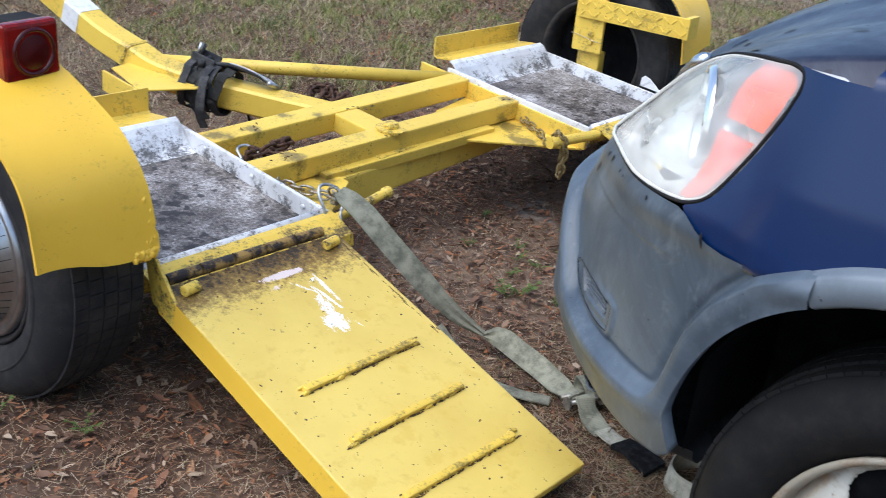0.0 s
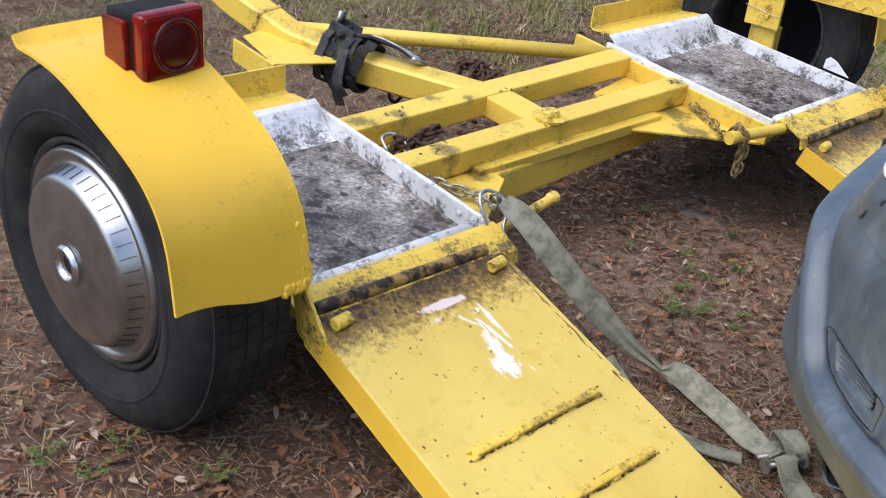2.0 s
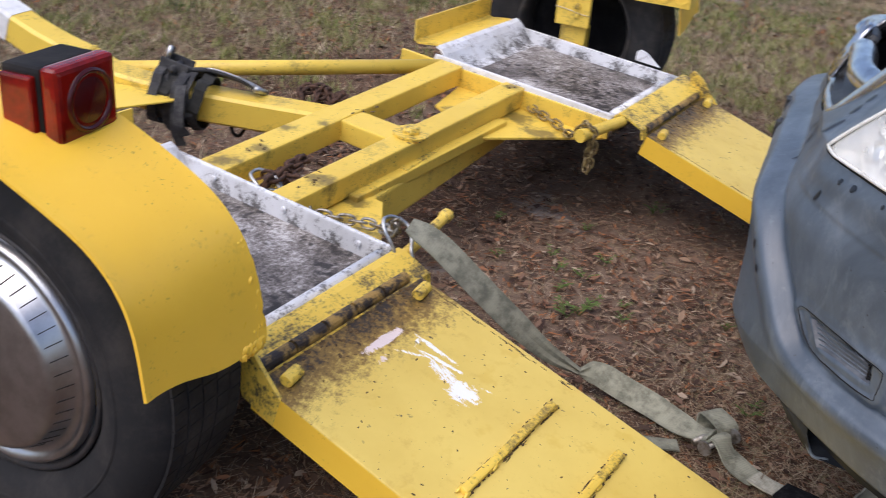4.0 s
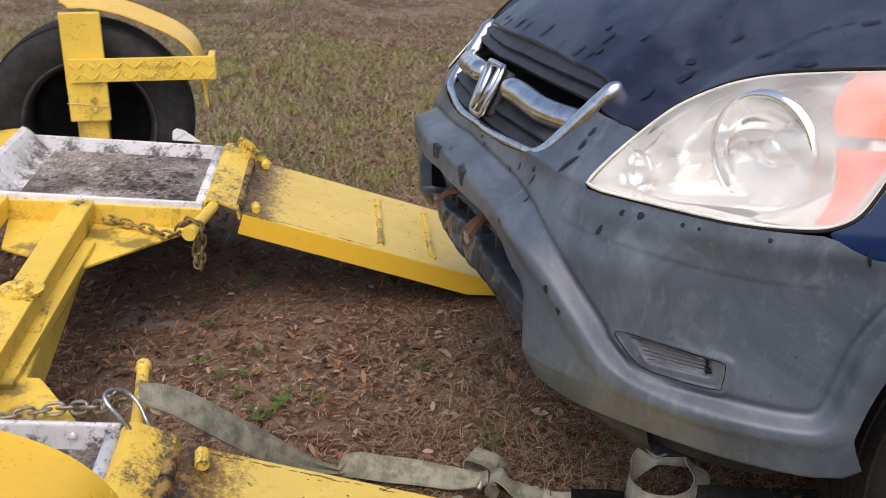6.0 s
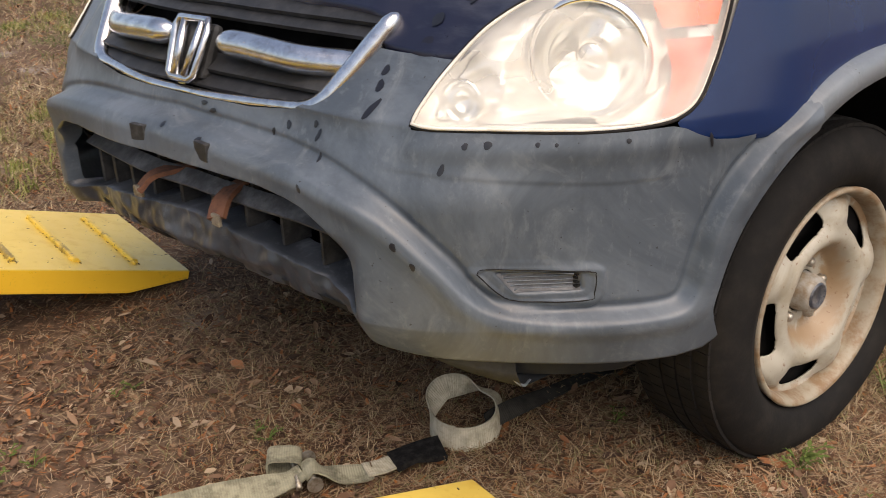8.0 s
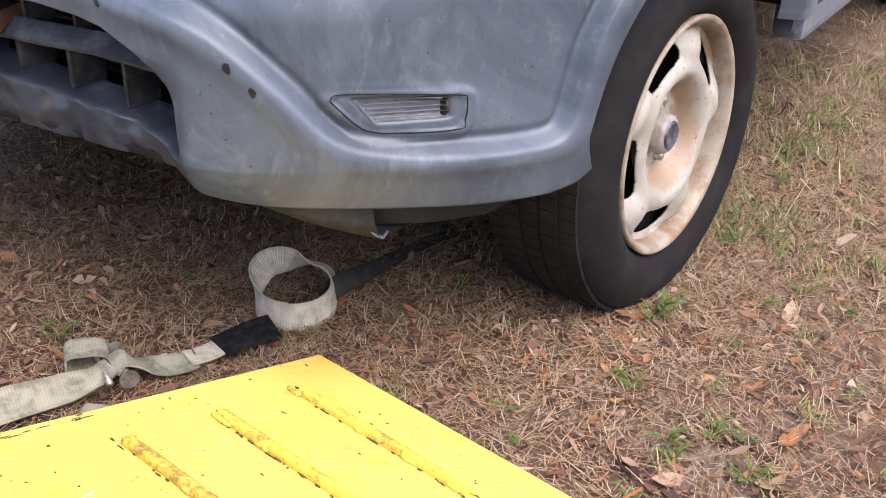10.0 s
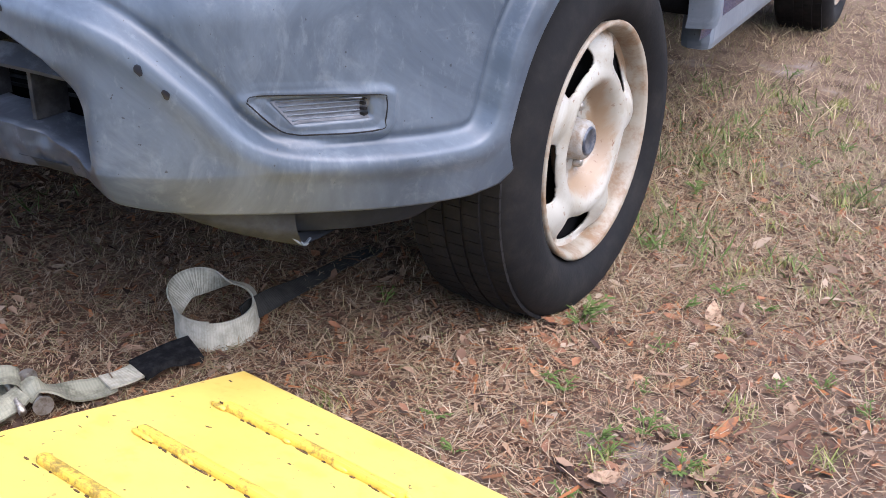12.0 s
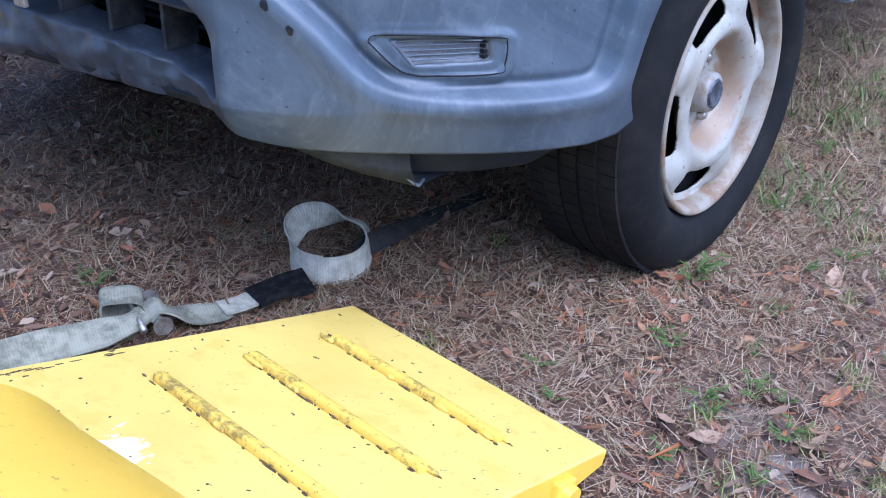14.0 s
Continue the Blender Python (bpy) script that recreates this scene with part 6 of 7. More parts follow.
cabin = [(-0.36, 1.12, 0.74), (-0.62, 1.25, 0.72), (-1.12, 1.55, 0.62), (-1.4, 1.60, 0.60), (-2.6, 1.60, 0.60), (-3.2, 1.54, 0.60), (-3.45, 1.10, 0.74)]
rows = []
for y, z, w in cabin:
    rows.append([Vector((x * w, y, z - 0.03 * x * x)) for x in np.linspace(-1, 1, 13)])
c_part("windscreen", grid_bm(rows[:3]), M_GLASS)
c_part("roof", grid_bm(rows[2:6]), M_BLUE)
c_part("rear_window", grid_bm(rows[5:]), M_GLASS)
for sgn in (-1, 1):
    for y in (-0.70, -1.58, -2.48, -3.22):
        c_part("pillar", tube([(sgn * 0.79, y, 1.04), (sgn * 0.655, y - (0.42 if y > -1 else 0.0), 1.55)], 0.03, 8), M_BLUE)
c_part("tailgate", box(-0.78, 0.78, -3.55, -3.47, 0.45, 1.10, bevel=0.03), M_BLUE, smooth=False)
c_part("rear_bumper", box(-0.83, 0.83, -3.62, -3.45, 0.34, 0.62, bevel=0.05), M_BUMPER, smooth=False)

# ---- loose straps and chains ----


# the car stands a little askew: its far corner comes forward, its tail swings in behind
ASKEW = [(-0.60, 0.0), (-0.50, -0.005), (-0.40, -0.020), (-0.30, -0.032), (-0.15, -0.034), (0.0, -0.025), (0.10, -0.003), (0.28, 0.028), (0.50, 0.070), (0.80, 0.100)]
CAR_BACK = CAR.inverted()
bpy.context.view_layer.update()
for ob in [o for o in car.children_recursive if o.type == "MESH"]:
    to_car = CAR_BACK @ ob.matrix_world
    from_car = to_car.inverted()
    top_ = ob
    while top_.parent is not car:
        top_ = top_.parent
    for v in ob.data.vertices:
        p = to_car @ v.co
        if not top_.name.startswith("wheel"):
            p.y += interp(p.x, ASKEW) * step(p.y, 0.25, 0.55)
        p.x += 0.05 * max(0.0, -p.y - 0.45)
        v.co = from_car @ p


def deck(x, y, z):
    return DECK @ Vector((x, y, z))


strap = empty("ratchet_strap", (-0.30, -1.0, 0.0))
tagged(strap, "dirty grey tie-down strap trailing from the dolly to the ground", "strap")


def s_part(name, pts, ups, width, mat, n=40, thick=0.0035, label="", pinch=None):
    line = spline(pts, n)
    u = spline(ups, n)
    w = [interp(i / n, pinch) for i in range(n + 1)] if pinch else None
    return part(name, ribbon(line, [v.normalized() for v in u], width, thick, w), mat, strap, label)


s_part("webbing", [(-0.490, -0.372, 0.352), (-0.465, -0.43, 0.318), (-0.425, -0.50, 0.247), (-0.375, -0.57, 0.168), (-0.32, -0.635, 0.095), (-0.268, -0.69, 0.050)],
       [(-0.3, -0.2, 1), (-0.55, 0, 0.8), (-0.65, 0, 0.75), (-0.7, 0, 0.7), (-0.9, 0, 0.5), (-1, -0.2, 0.2)], 0.054, M_WEB_DARK, 60, label="soiled grey-green webbing", pinch=[(0, 0.75), (0.08, 1), (0.6, 0.98), (0.85, 0.65), (1, 0.28)])
s_part("webbing", [(-0.268, -0.69, 0.050), (-0.240, -0.725, 0.045), (-0.238, -0.78, 0.034), (-0.250, -0.85, 0.030), (-0.268, -0.92, 0.026), (-0.284, -0.968, 0.030), (-0.288, -0.995, 0.040)],
       [(-1, -0.2, 0.2), (-0.7, 0.2, 0.6), (-0.7, -0.4, 0.55), (-0.65, -0.5, 0.6), (-0.5, -0.4, 0.8), (-0.3, 0.1, 1), (0, 0.3, 1)], 0.054, M_WEB, 56, label="dirty grey-green webbing", pinch=[(0, 0.28), (0.10, 0.9), (0.2, 1), (0.7, 1), (0.82, 0.72), (1, 0.8)])
s_part("webbing", [(-0.286, -0.998, 0.036), (-0.292, -1.014, 0.046), (-0.302, -1.030, 0.034), (-0.318, -1.06, 0.021), (-0.332, -1.095, 0.016), (-0.338, -1.112, 0.017)], [(0.2, 1, 0.4), (0, 0, 1), (-0.1, -0.8, 0.8), (-0.15, 0, 1), (-0.1, 0, 1), (0, 0, 1)], 0.049, M_WEB, 36, label="grey-green webbing sewn round the buckle bar")
s_part("webbing", [(-0.335, -1.100, 0.022), (-0.342, -1.13, 0.020), (-0.345, -1.165, 0.020)], [(0, 0, 1)] * 3, 0.044, M_WEB_PALE, 16, label="pale cream webbing")
s_part("sleeve", [(-0.345, -1.155, 0.020), (-0.352, -1.19, 0.026), (-0.358, -1.22, 0.024), (-0.366, -1.255, 0.020)], [(0, 0, 1), (0.1, 0, 1), (-0.1, 0, 1), (-0.3, 0, 1)], 0.056, M_CLOTH, 24, 0.012, "black cloth sleeve")
# the loop that stands up beside the car: on edge in front, leaning out on one side, lifted and flat at the back
out_, across_ = Vector((-0.75, 0.66, 0)), Vector((-0.66, -0.75, 0))
c_ = Vector((-0.318, -1.346, 0.0))
loop_pts, loop_ups = [], []
for i in range(61):
    a = -0.35 + 2 * math.pi * i / 60 * 1.03
    flat = math.exp(-((a - 0.80 * math.pi) / 0.60) ** 2)
    broad = math.exp(-((a - 1.27 * math.pi) / 0.62) ** 2)
    radial = math.cos(a) * out_ + math.sin(a) * across_
    loop_pts.append(c_ + radial * (0.073 + 0.005 * math.cos(2 * a)) + Vector((0, 0, 0.027 + 0.026 * step(-math.cos(a), -0.4, 1.0) + 0.008 * broad + 0.003 * i / 60)))
    loop_ups.append((radial * (1 - 0.55 * flat) + Vector((0, 0, 0.12 + 0.75 * flat - 0.85 * broad))).normalized())
part("webbing", ribbon(loop_pts, loop_ups, 0.050, 0.003), M_WEB_PALE, strap, "pale loop of webbing standing on edge")
s_part("webbing", [(-0.362, -1.365, 0.030), (-0.360, -1.40, 0.032), (-0.356, -1.45, 0.030), (-0.347, -1.53, 0.020), (-0.340, -1.62, 0.014), (-0.345, -1.75, 0.012)], [(-0.9, -0.5, 0.2), (-0.8, -0.3, 0.5), (-0.6, 0, 0.9), (-0.2, 0, 1), (0, 0, 1), (0, 0, 1)], 0.038, M_WEB_BLACK, 46, label="dark end of the webbing")
# slack tail below the hanging run
s_part("webbing", [(-0.345, -0.60, 0.05), (-0.365, -0.70, 0.018), (-0.380, -0.80, 0.012), (-0.362, -0.88, 0.012), (-0.322, -0.945, 0.010)], [(-0.6, 0, 0.8), (-0.3, 0, 1), (0, 0, 1), (0, 0, 1), (0, 0, 1)], 0.038, M_WEB_DARK, 36, label="dark slack webbing on the ground")
# buckle: a steel bar with end plates, and the webbing folded back on itself beside it
bk = part("buckle", tube([(-0.330, -0.998, 0.032), (-0.246, -1.029, 0.036)], 0.0055, 10), M_ZINC, strap, "steel buckle bar wrapped in webbing", True)
for ex, ey in ((-0.330, -0.998), (-0.246, -1.029)):
    part("end_plate", lathe([(-0.002, 0.0), (-0.002, 0.015), (0.002, 0.015), (0.002, 0.0)], pose(ex, ey, 0.033, 0, 0, -20), 20), M_ZINC, bk)
part("spool", tube([(-0.318, -0.972, 0.030), (-0.234, -1.003, 0.034)], 0.006, 10), M_ZINC, bk, "", True)
ax_, run_ = Vector((-0.86, 0.50, 0.0)), Vector((0.50, 0.86, 0.0))
fold_pts, fold_ups = [], []
for i in range(31):
    a = 2 * math.pi * i / 30
    ca, sa = math.cos(a), math.sin(a)
    q = run_ * (0.032 * abs(ca) ** 0.6 * (1 if ca > 0 else -1)) + Vector((0, 0, 0.016 * abs(sa) ** 0.6 * (1 if sa > 0 else -1) * (1 + 0.3 * ca)))
    fold_pts.append(Vector((-0.232, -0.988, 0.036)) + q)
    fold_ups.append(q.normalized())
part("webbing_fold", ribbon(fold_pts, fold_ups, 0.052, 0.0035), M_WEB, strap, "webbing folded back into an open loop")
# wire hook over the pan's corner
hook_line = [deck(*p) for p in ((-0.545, -0.335, 0.335), (-0.548, -0.325, 0.372), (-0.547, -0.300, 0.402), (-0.530, -0.285, 0.415), (-0.505, -0.292, 0.414), (-0.490, -0.315, 0.400), (-0.500, -0.336, 0.385), (-0.520, -0.352, 0.366), (-0.524, -0.362, 0.345), (-0.520, -0.36, 0.325))]
part("wire_hook", tube(spline(hook_line, 50), 0.0040, 10), M_HOOK, strap, "galvanised wire hook", True)


def chain_link(name, a, b, turn, mat, parent, wire=0.0035, wide=0.011, over=0.006):
    """One oval link from a to b, turned about its length."""
    a, b = Vector(a), Vector(b)
    d = b - a
    L = d.length + over * 2
    x = d.normalized()
    y = x.orthogonal().normalized()
    z = x.cross(y)
    y, z = math.cos(turn) * y + math.sin(turn) * z, None
    c = (a + b) / 2
    pts = []
    for i in range(14):
        t = 2 * math.pi * i / 14
        ct, st = math.cos(t), math.sin(t)
        pts.append(c + x * (L / 2 * (abs(ct) ** 0.7) * (1 if ct > 0 else -1)) + y * (wide * (abs(st) ** 0.7) * (1 if st > 0 else -1)))
    return part(name, tube(pts, wire, 7, closed=True), mat, parent, smooth=True)


def chain(points, n, mat, label, seed, wire=0.0035, wide=0.011, at=None):
    rnd = random.Random(seed)
    line = spline(points, n)
    ob = empty("chain", at or tuple(line[0]))
    tagged(ob, label, "chain")
    for i in range(n):
        chain_link("link", line[i], line[i + 1], (i % 2) * math.pi / 2 + rnd.uniform(-0.3, 0.3) + 0.4, mat, ob, wire, wide)
    return ob


def pile(center, m, sx, sy, sz, n, label, seed, mat):
    """A heap of rusty chain: one long line wound to and fro."""
    rnd = random.Random(seed)
    pts = [deck(center[0] + rnd.uniform(-sx, sx), center[1] + rnd.uniform(-sy, sy), center[2] + rnd.uniform(0, sz)) for k in range(max(4, n // 4))]
    return chain(pts, n, mat, label, seed, 0.0048, 0.014)


chain([deck(-0.430, 0.085, 0.312), deck(-0.445, 0.03, 0.312), deck(-0.452, -0.04, 0.308), deck(-0.43, -0.10, 0.306), deck(-0.40, -0.16, 0.306), deck(-0.41, -0.22, 0.318), deck(-0.455, -0.27, 0.352), deck(-0.50, -0.295, 0.405)], 18, M_ZINC, "weathered zinc chain from the frame to the strap hook", 2)
pile((-0.37, 0.09, 0.300), DECK, 0.09, 0.045, 0.03, 30, "heap of rusty chain between the crossbars", 5, M_RUST)
pile((0.02, 0.33, 0.30), DECK, 0.085, 0.05, 0.075, 34, "heap of rusty chain beside the tongue", 9, M_RUST)
chain([deck(0.570, -0.055, 0.300), deck(0.545, -0.11, 0.298), deck(0.515, -0.18, 0.298), deck(0.465, -0.245, 0.302), deck(0.435, -0.285, 0.352), deck(0.425, -0.305, 0.365), deck(0.432, -0.325, 0.335), deck(0.440, -0.325, 0.27), deck(0.445, -0.322, 0.225)], 19, M_CHAIN_Y, "tarnished chain hung over the stub pin", 3)
chain([deck(0.442, -0.318, 0.228), deck(0.455, -0.31, 0.26), deck(0.452, -0.312, 0.30), deck(0.44, -0.315, 0.335)], 7, M_CHAIN_Y, "tarnished chain doubled below the pin", 6)
clip_ = empty("snap_hook", tuple(deck(-0.43, 0.10, 0.31)))
tagged(clip_, "bright zinc snap hook on the rusty chain", "hook")
part("loop", tube(spline([deck(-0.46, 0.10, 0.315), deck(-0.45, 0.135, 0.330), deck(-0.42, 0.135, 0.335), deck(-0.405, 0.105, 0.325), deck(-0.415, 0.075, 0.318), deck(-0.44, 0.06, 0.315)], 24), 0.0045, 8), M_HOOK, clip_, smooth=True)
part("gate", tube([deck(-0.46, 0.10, 0.315), deck(-0.44, 0.06, 0.315)], 0.0035, 8), M_HOOK, clip_, smooth=True)

# dark strap tied round the tongue, with its ratchet
tie = empty("bundled_strap", tuple(deck(-0.24, 0.58, 0.36)))
tagged(tie, "black ratchet strap bundled round the yellow tongue", "strap")
M_BLACKWEB = dull("black_webbing", (0.025, 0.025, 0.028), (0.07, 0.068, 0.065), 30, 0.85)
rnd = random.Random(21)
for k in range(8):
    y0 = 0.535 + 0.014 * k
    c0 = Vector((-0.205 - 0.50 * (y0 - 0.57), y0, 0.312))
    pts, ups = [], []
    lean_, swell = rnd.uniform(-0.03, 0.03), rnd.uniform(0.0, 0.012)
    for i in range(25):
        a = 2 * math.pi * i / 24
        rr = 0.060 + swell + 0.006 * rnd.random() + 0.012 * max(0.0, math.sin(a)) * rnd.random()
        o = Vector((math.cos(a) * rr * 0.95, math.cos(a) * rr * 0.40 + lean_ * math.sin(a), math.sin(a) * rr))
        pts.append(deck(*(c0 + o)))
        ups.append((DECK.to_3x3() @ o).normalized())
    part("wrap", ribbon(pts, ups, rnd.uniform(0.018, 0.032), 0.004), M_BLACKWEB if k % 3 else M_WEB_BLACK, tie)
for k in range(4):
    # ratchet handle: bent bars side by side, their ends bright
    dx, dz = 0.013 * k, -0.007 * k
    pts = spline([deck(-0.205 + dx, 0.575, 0.392 + dz), deck(-0.175 + dx, 0.52, 0.400 + dz), deck(-0.140 + dx, 0.455, 0.388 + dz), deck(-0.118 + dx, 0.415, 0.368 + dz)], 18)
    bar = part("handle_bar", tube(pts, 0.0062, 8), M_BLACKWEB, tie, "", True)
    part("bar_edge", tube([p + Vector((-0.002, -0.002, 0.0052)) for p in pts[5:]], 0.0026, 6), M_HOOK, bar, "worn bright steel edge", True)
part("handle_grip", tube([deck(-0.125, 0.412, 0.372), deck(-0.078, 0.418, 0.346)], 0.009, 10), M_HOOK, tie, "bright steel grip", True)
for x0, y0, drop in ((-0.272, 0.56, 0.13), (-0.262, 0.60, 0.10), (-0.285, 0.535, 0.09)):
    part("loose_end", ribbon(spline([deck(x0 + 0.02, y0, 0.375), deck(x0, y0 - 0.012, 0.35), deck(x0 - 0.012, y0 - 0.022, 0.33 - drop * 0.5), deck(x0 + 0.004, y0 - 0.030, 0.34 - drop)], 18), [Vector((-1, -0.4, 0.3))] * 19, 0.028, 0.004), M_BLACKWEB, tie)
ratchet = part("ratchet_body", box(-0.004, 0.004, -0.04, 0.04, -0.018, 0.030, DECK @ pose(-0.235, 0.60, 0.385, 12, 10, 25), 0.003), M_BLACKWEB, tie)
part("side_plate", box(-0.004, 0.004, -0.04, 0.04, -0.018, 0.030, DECK @ pose(-0.195, 0.618, 0.385, 12, 10, 25), 0.003), M_BLACKWEB, ratchet)
part("spool", tube([deck(-0.245, 0.59, 0.395), deck(-0.185, 0.615, 0.395)], 0.011, 12), M_BLACKWEB, ratchet, "", True)
part("ratchet_pin", tube([deck(-0.232, 0.625, 0.405), deck(-0.222, 0.618, 0.448)], 0.006, 10), M_HOOK, tie, smooth=True)
part("ratchet_pin", tube([deck(-0.210, 0.632, 0.405), deck(-0.202, 0.628, 0.438)], 0.005, 10), M_BLACKWEB, tie, smooth=True)
part("small_hook", tube(spline([deck(-0.15, 0.47, 0.27), deck(-0.145, 0.465, 0.235), deck(-0.125, 0.46, 0.222), deck(-0.11, 0.455, 0.24)], 16), 0.005, 8), M_BLACK, tie, smooth=True)

# ---- litter, grass and leaves ----
GX = np.arange(-7.0, 9.01, 0.1)
GH = np.array([[ground_z(x, y) for x in GX] for y in GX])


def heights(x, y):
    """Ground height at many places."""
    i = np.clip((x + 7.0) / 0.1, 0, len(GX) - 1.001)
    j = np.clip((y + 7.0) / 0.1, 0, len(GX) - 1.001)
    i0, j0 = i.astype(int), j.astype(int)
    fi, fj = i - i0, j - j0
    return (GH[j0, i0] * (1 - fi) + GH[j0, i0 + 1] * fi) * (1 - fj) + (GH[j0 + 1, i0] * (1 - fi) + GH[j0 + 1, i0 + 1] * fi) * fj


def blades(name, x, y, yaw, length, width, lift0, lift1, bend, mat, label, category, straight=False):
    """Many thin blades as one mesh: three points along each, two wide at the root."""
    n = len(x)
    pts = []
    stops = (-0.5, 0.5) if straight else (-0.5, 0.0, 0.5)
    for k, f in enumerate(stops):
        cx = x + np.cos(yaw) * length * f - np.sin(yaw) * bend * (0.25 - f * f) * 4 * length
        cy = y + np.sin(yaw) * length * f + np.cos(yaw) * bend * (0.25 - f * f) * 4 * length
        z = heights(x, y) + 0.003 + lift0 * (0.5 - f) + lift1 * (f + 0.5)
        w = width * (1.0 if f < 0.4 else 0.45) / 2
        for s in (-1, 1):
            pts.append(np.stack([cx - np.sin(yaw) * w * s, cy + np.cos(yaw) * w * s, z], 1))
    v = np.stack(pts, 1).reshape(-1, 3)
    b = np.arange(n)[:, None] * (2 * len(stops))
    faces = np.concatenate([b + np.array([[2 * k, 2 * k + 1, 2 * k + 3, 2 * k + 2]]) for k in range(len(stops) - 1)])
    me = bpy.data.meshes.new(name)
    me.vertices.add(len(v))
    me.vertices.foreach_set("co", v.ravel())
    me.loops.add(faces.size)
    me.loops.foreach_set("vertex_index", faces.ravel().astype(np.int32))
    me.polygons.add(len(faces))
    me.polygons.foreach_set("loop_start", np.arange(0, faces.size, 4, dtype=np.int32))
    me.update()
    me.materials.append(mat)
    return tagged(new(name, me), label, category, kind="stuff")


rng = np.random.default_rng(7)


def scatter(n, x0, x1, y0, y1):
    return rng.uniform(x0, x1, n), rng.uniform(y0, y1, n)


def field(x, y, s, seed):
    """A smooth random value between about 0 and 1 at many places."""
    a = np.zeros_like(x)
    r = np.random.default_rng(seed)
    for k in range(7):
        th, ph, f = r.uniform(0, 6.28), r.uniform(0, 6.28), s * r.uniform(0.6, 1.9)
        a += np.sin((x * np.cos(th) + y * np.sin(th)) * f + ph)
    return 0.5 + a / 7


def inside(x, y, x0, x1, y0, y1, soft):
    """1 well inside a stretch of ground, fading to 0 towards its border."""
    d = np.minimum(np.minimum(x - x0, x1 - x), np.minimum(y - y0, y1 - y))
    return np.clip(d / soft, 0, 1)


def openness(x, y):
    """0 round the dolly and car, 1 out in the field, with an uneven border."""
    d = np.maximum(np.maximum(x - 1.75, y - 1.45), np.maximum(-2.1 - x, -2.9 - y))
    return 1 / (1 + np.exp(-(d * 4.5 + (field(x, y, 2.6, 8) - 0.5) * 5)))


# brown needles, thickest where the ground lies open
x, y = scatter(300000, -2.7, 3.4, -3.5, 2.8)
x2, y2 = scatter(150000, -2.3, 0.8, -2.8, 0.0)
w = np.concatenate([inside(x, y, -2.7, 3.4, -3.5, 2.8, 0.9), inside(x2, y2, -2.3, 0.8, -2.8, 0.0, 0.6)])
x, y = np.concatenate([x, x2]), np.concatenate([y, y2])
keep = rng.random(len(x)) < w * np.clip(0.62 + 0.9 * (field(x, y, 3.0, 1) - 0.5), 0.3, 1)
x, y = x[keep], y[keep]
n = len(x)
blades("needle_litter", x, y, rng.uniform(0, 6.28, n), rng.gamma(3.0, 0.0078, n), rng.uniform(0.0008, 0.0019, n), rng.uniform(0, 0.011, n), rng.uniform(0, 0.013, n), np.zeros(n), M_NEEDLE, "brown pine needles strewn over the soil", "needles", True)
# pale straw, more towards the open field
x, y = scatter(210000, -2.6, 3.2, -3.4, 2.8)
x2, y2 = scatter(75000, -2.4, 0.6, -3.2, -0.7)
x, y = np.concatenate([x, x2]), np.concatenate([y, y2])
open_ = np.clip(0.2 + 0.75 * openness(x, y) + 0.55 * np.clip((-0.9 - y) * 2.5, 0, 1) * np.clip((-0.2 - x) * 2, 0, 1) + 0.3 * np.clip((-0.9 - x) * 3, 0, 1) + 0.4 * np.clip((-0.7 - y) * 2.5, 0, 1), 0, 1) * inside(x, y, -2.6, 3.2, -3.4, 2.8, 0.8)
keep = rng.random(len(x)) < open_ * np.clip(0.3 + 1.1 * field(x, y, 2.2, 3), 0.1, 1)
x, y = x[keep], y[keep]
n = len(x)
blades("straw_grass", x, y, rng.uniform(0, 6.28, n), rng.gamma(3.0, 0.0092, n), rng.uniform(0.0009, 0.0022, n), rng.uniform(0, 0.010, n), rng.uniform(0.002, 0.024, n), rng.normal(0, 0.07, n), M_STRAW, "dry straw-coloured grass lying over the soil", "grass", True)
# the open field beyond
x, y = scatter(330000, -5.0, 9.0, -7.0, 9.0)
x2, y2 = scatter(240000, 0.8, 6.5, -2.5, 6.0)
x3, y3 = scatter(90000, -3.0, 2.0, 0.8, 5.0)
x4, y4 = scatter(190000, 3.0, 12.0, -6.0, 10.0)
w = np.concatenate([inside(x, y, -5.0, 9.0, -7.0, 9.0, 2.5), 0.8 * inside(x2, y2, 0.8, 6.5, -2.5, 6.0, 1.5), 0.8 * inside(x3, y3, -3.0, 2.0, 0.8, 5.0, 1.0), inside(x4, y4, 3.0, 12.0, -6.0, 10.0, 1.5)])
x, y = np.concatenate([x, x2, x3, x4]), np.concatenate([y, y2, y3, y4])
keep = rng.random(len(x)) < w * openness(x, y) * np.clip(0.25 + 0.9 * field(x, y, 1.8, 4), 0.08, 1)
x, y = x[keep], y[keep]
n = len(x)
blades("field_grass", x, y, rng.uniform(0, 6.28, n), rng.gamma(3.0, 0.017, n), rng.uniform(0.0015, 0.0042, n), rng.uniform(0, 0.008, n), rng.uniform(0.002, 0.045, n), rng.normal(0, 0.12, n), M_FIELD, "dry straw-coloured grass of the open field", "grass", True)
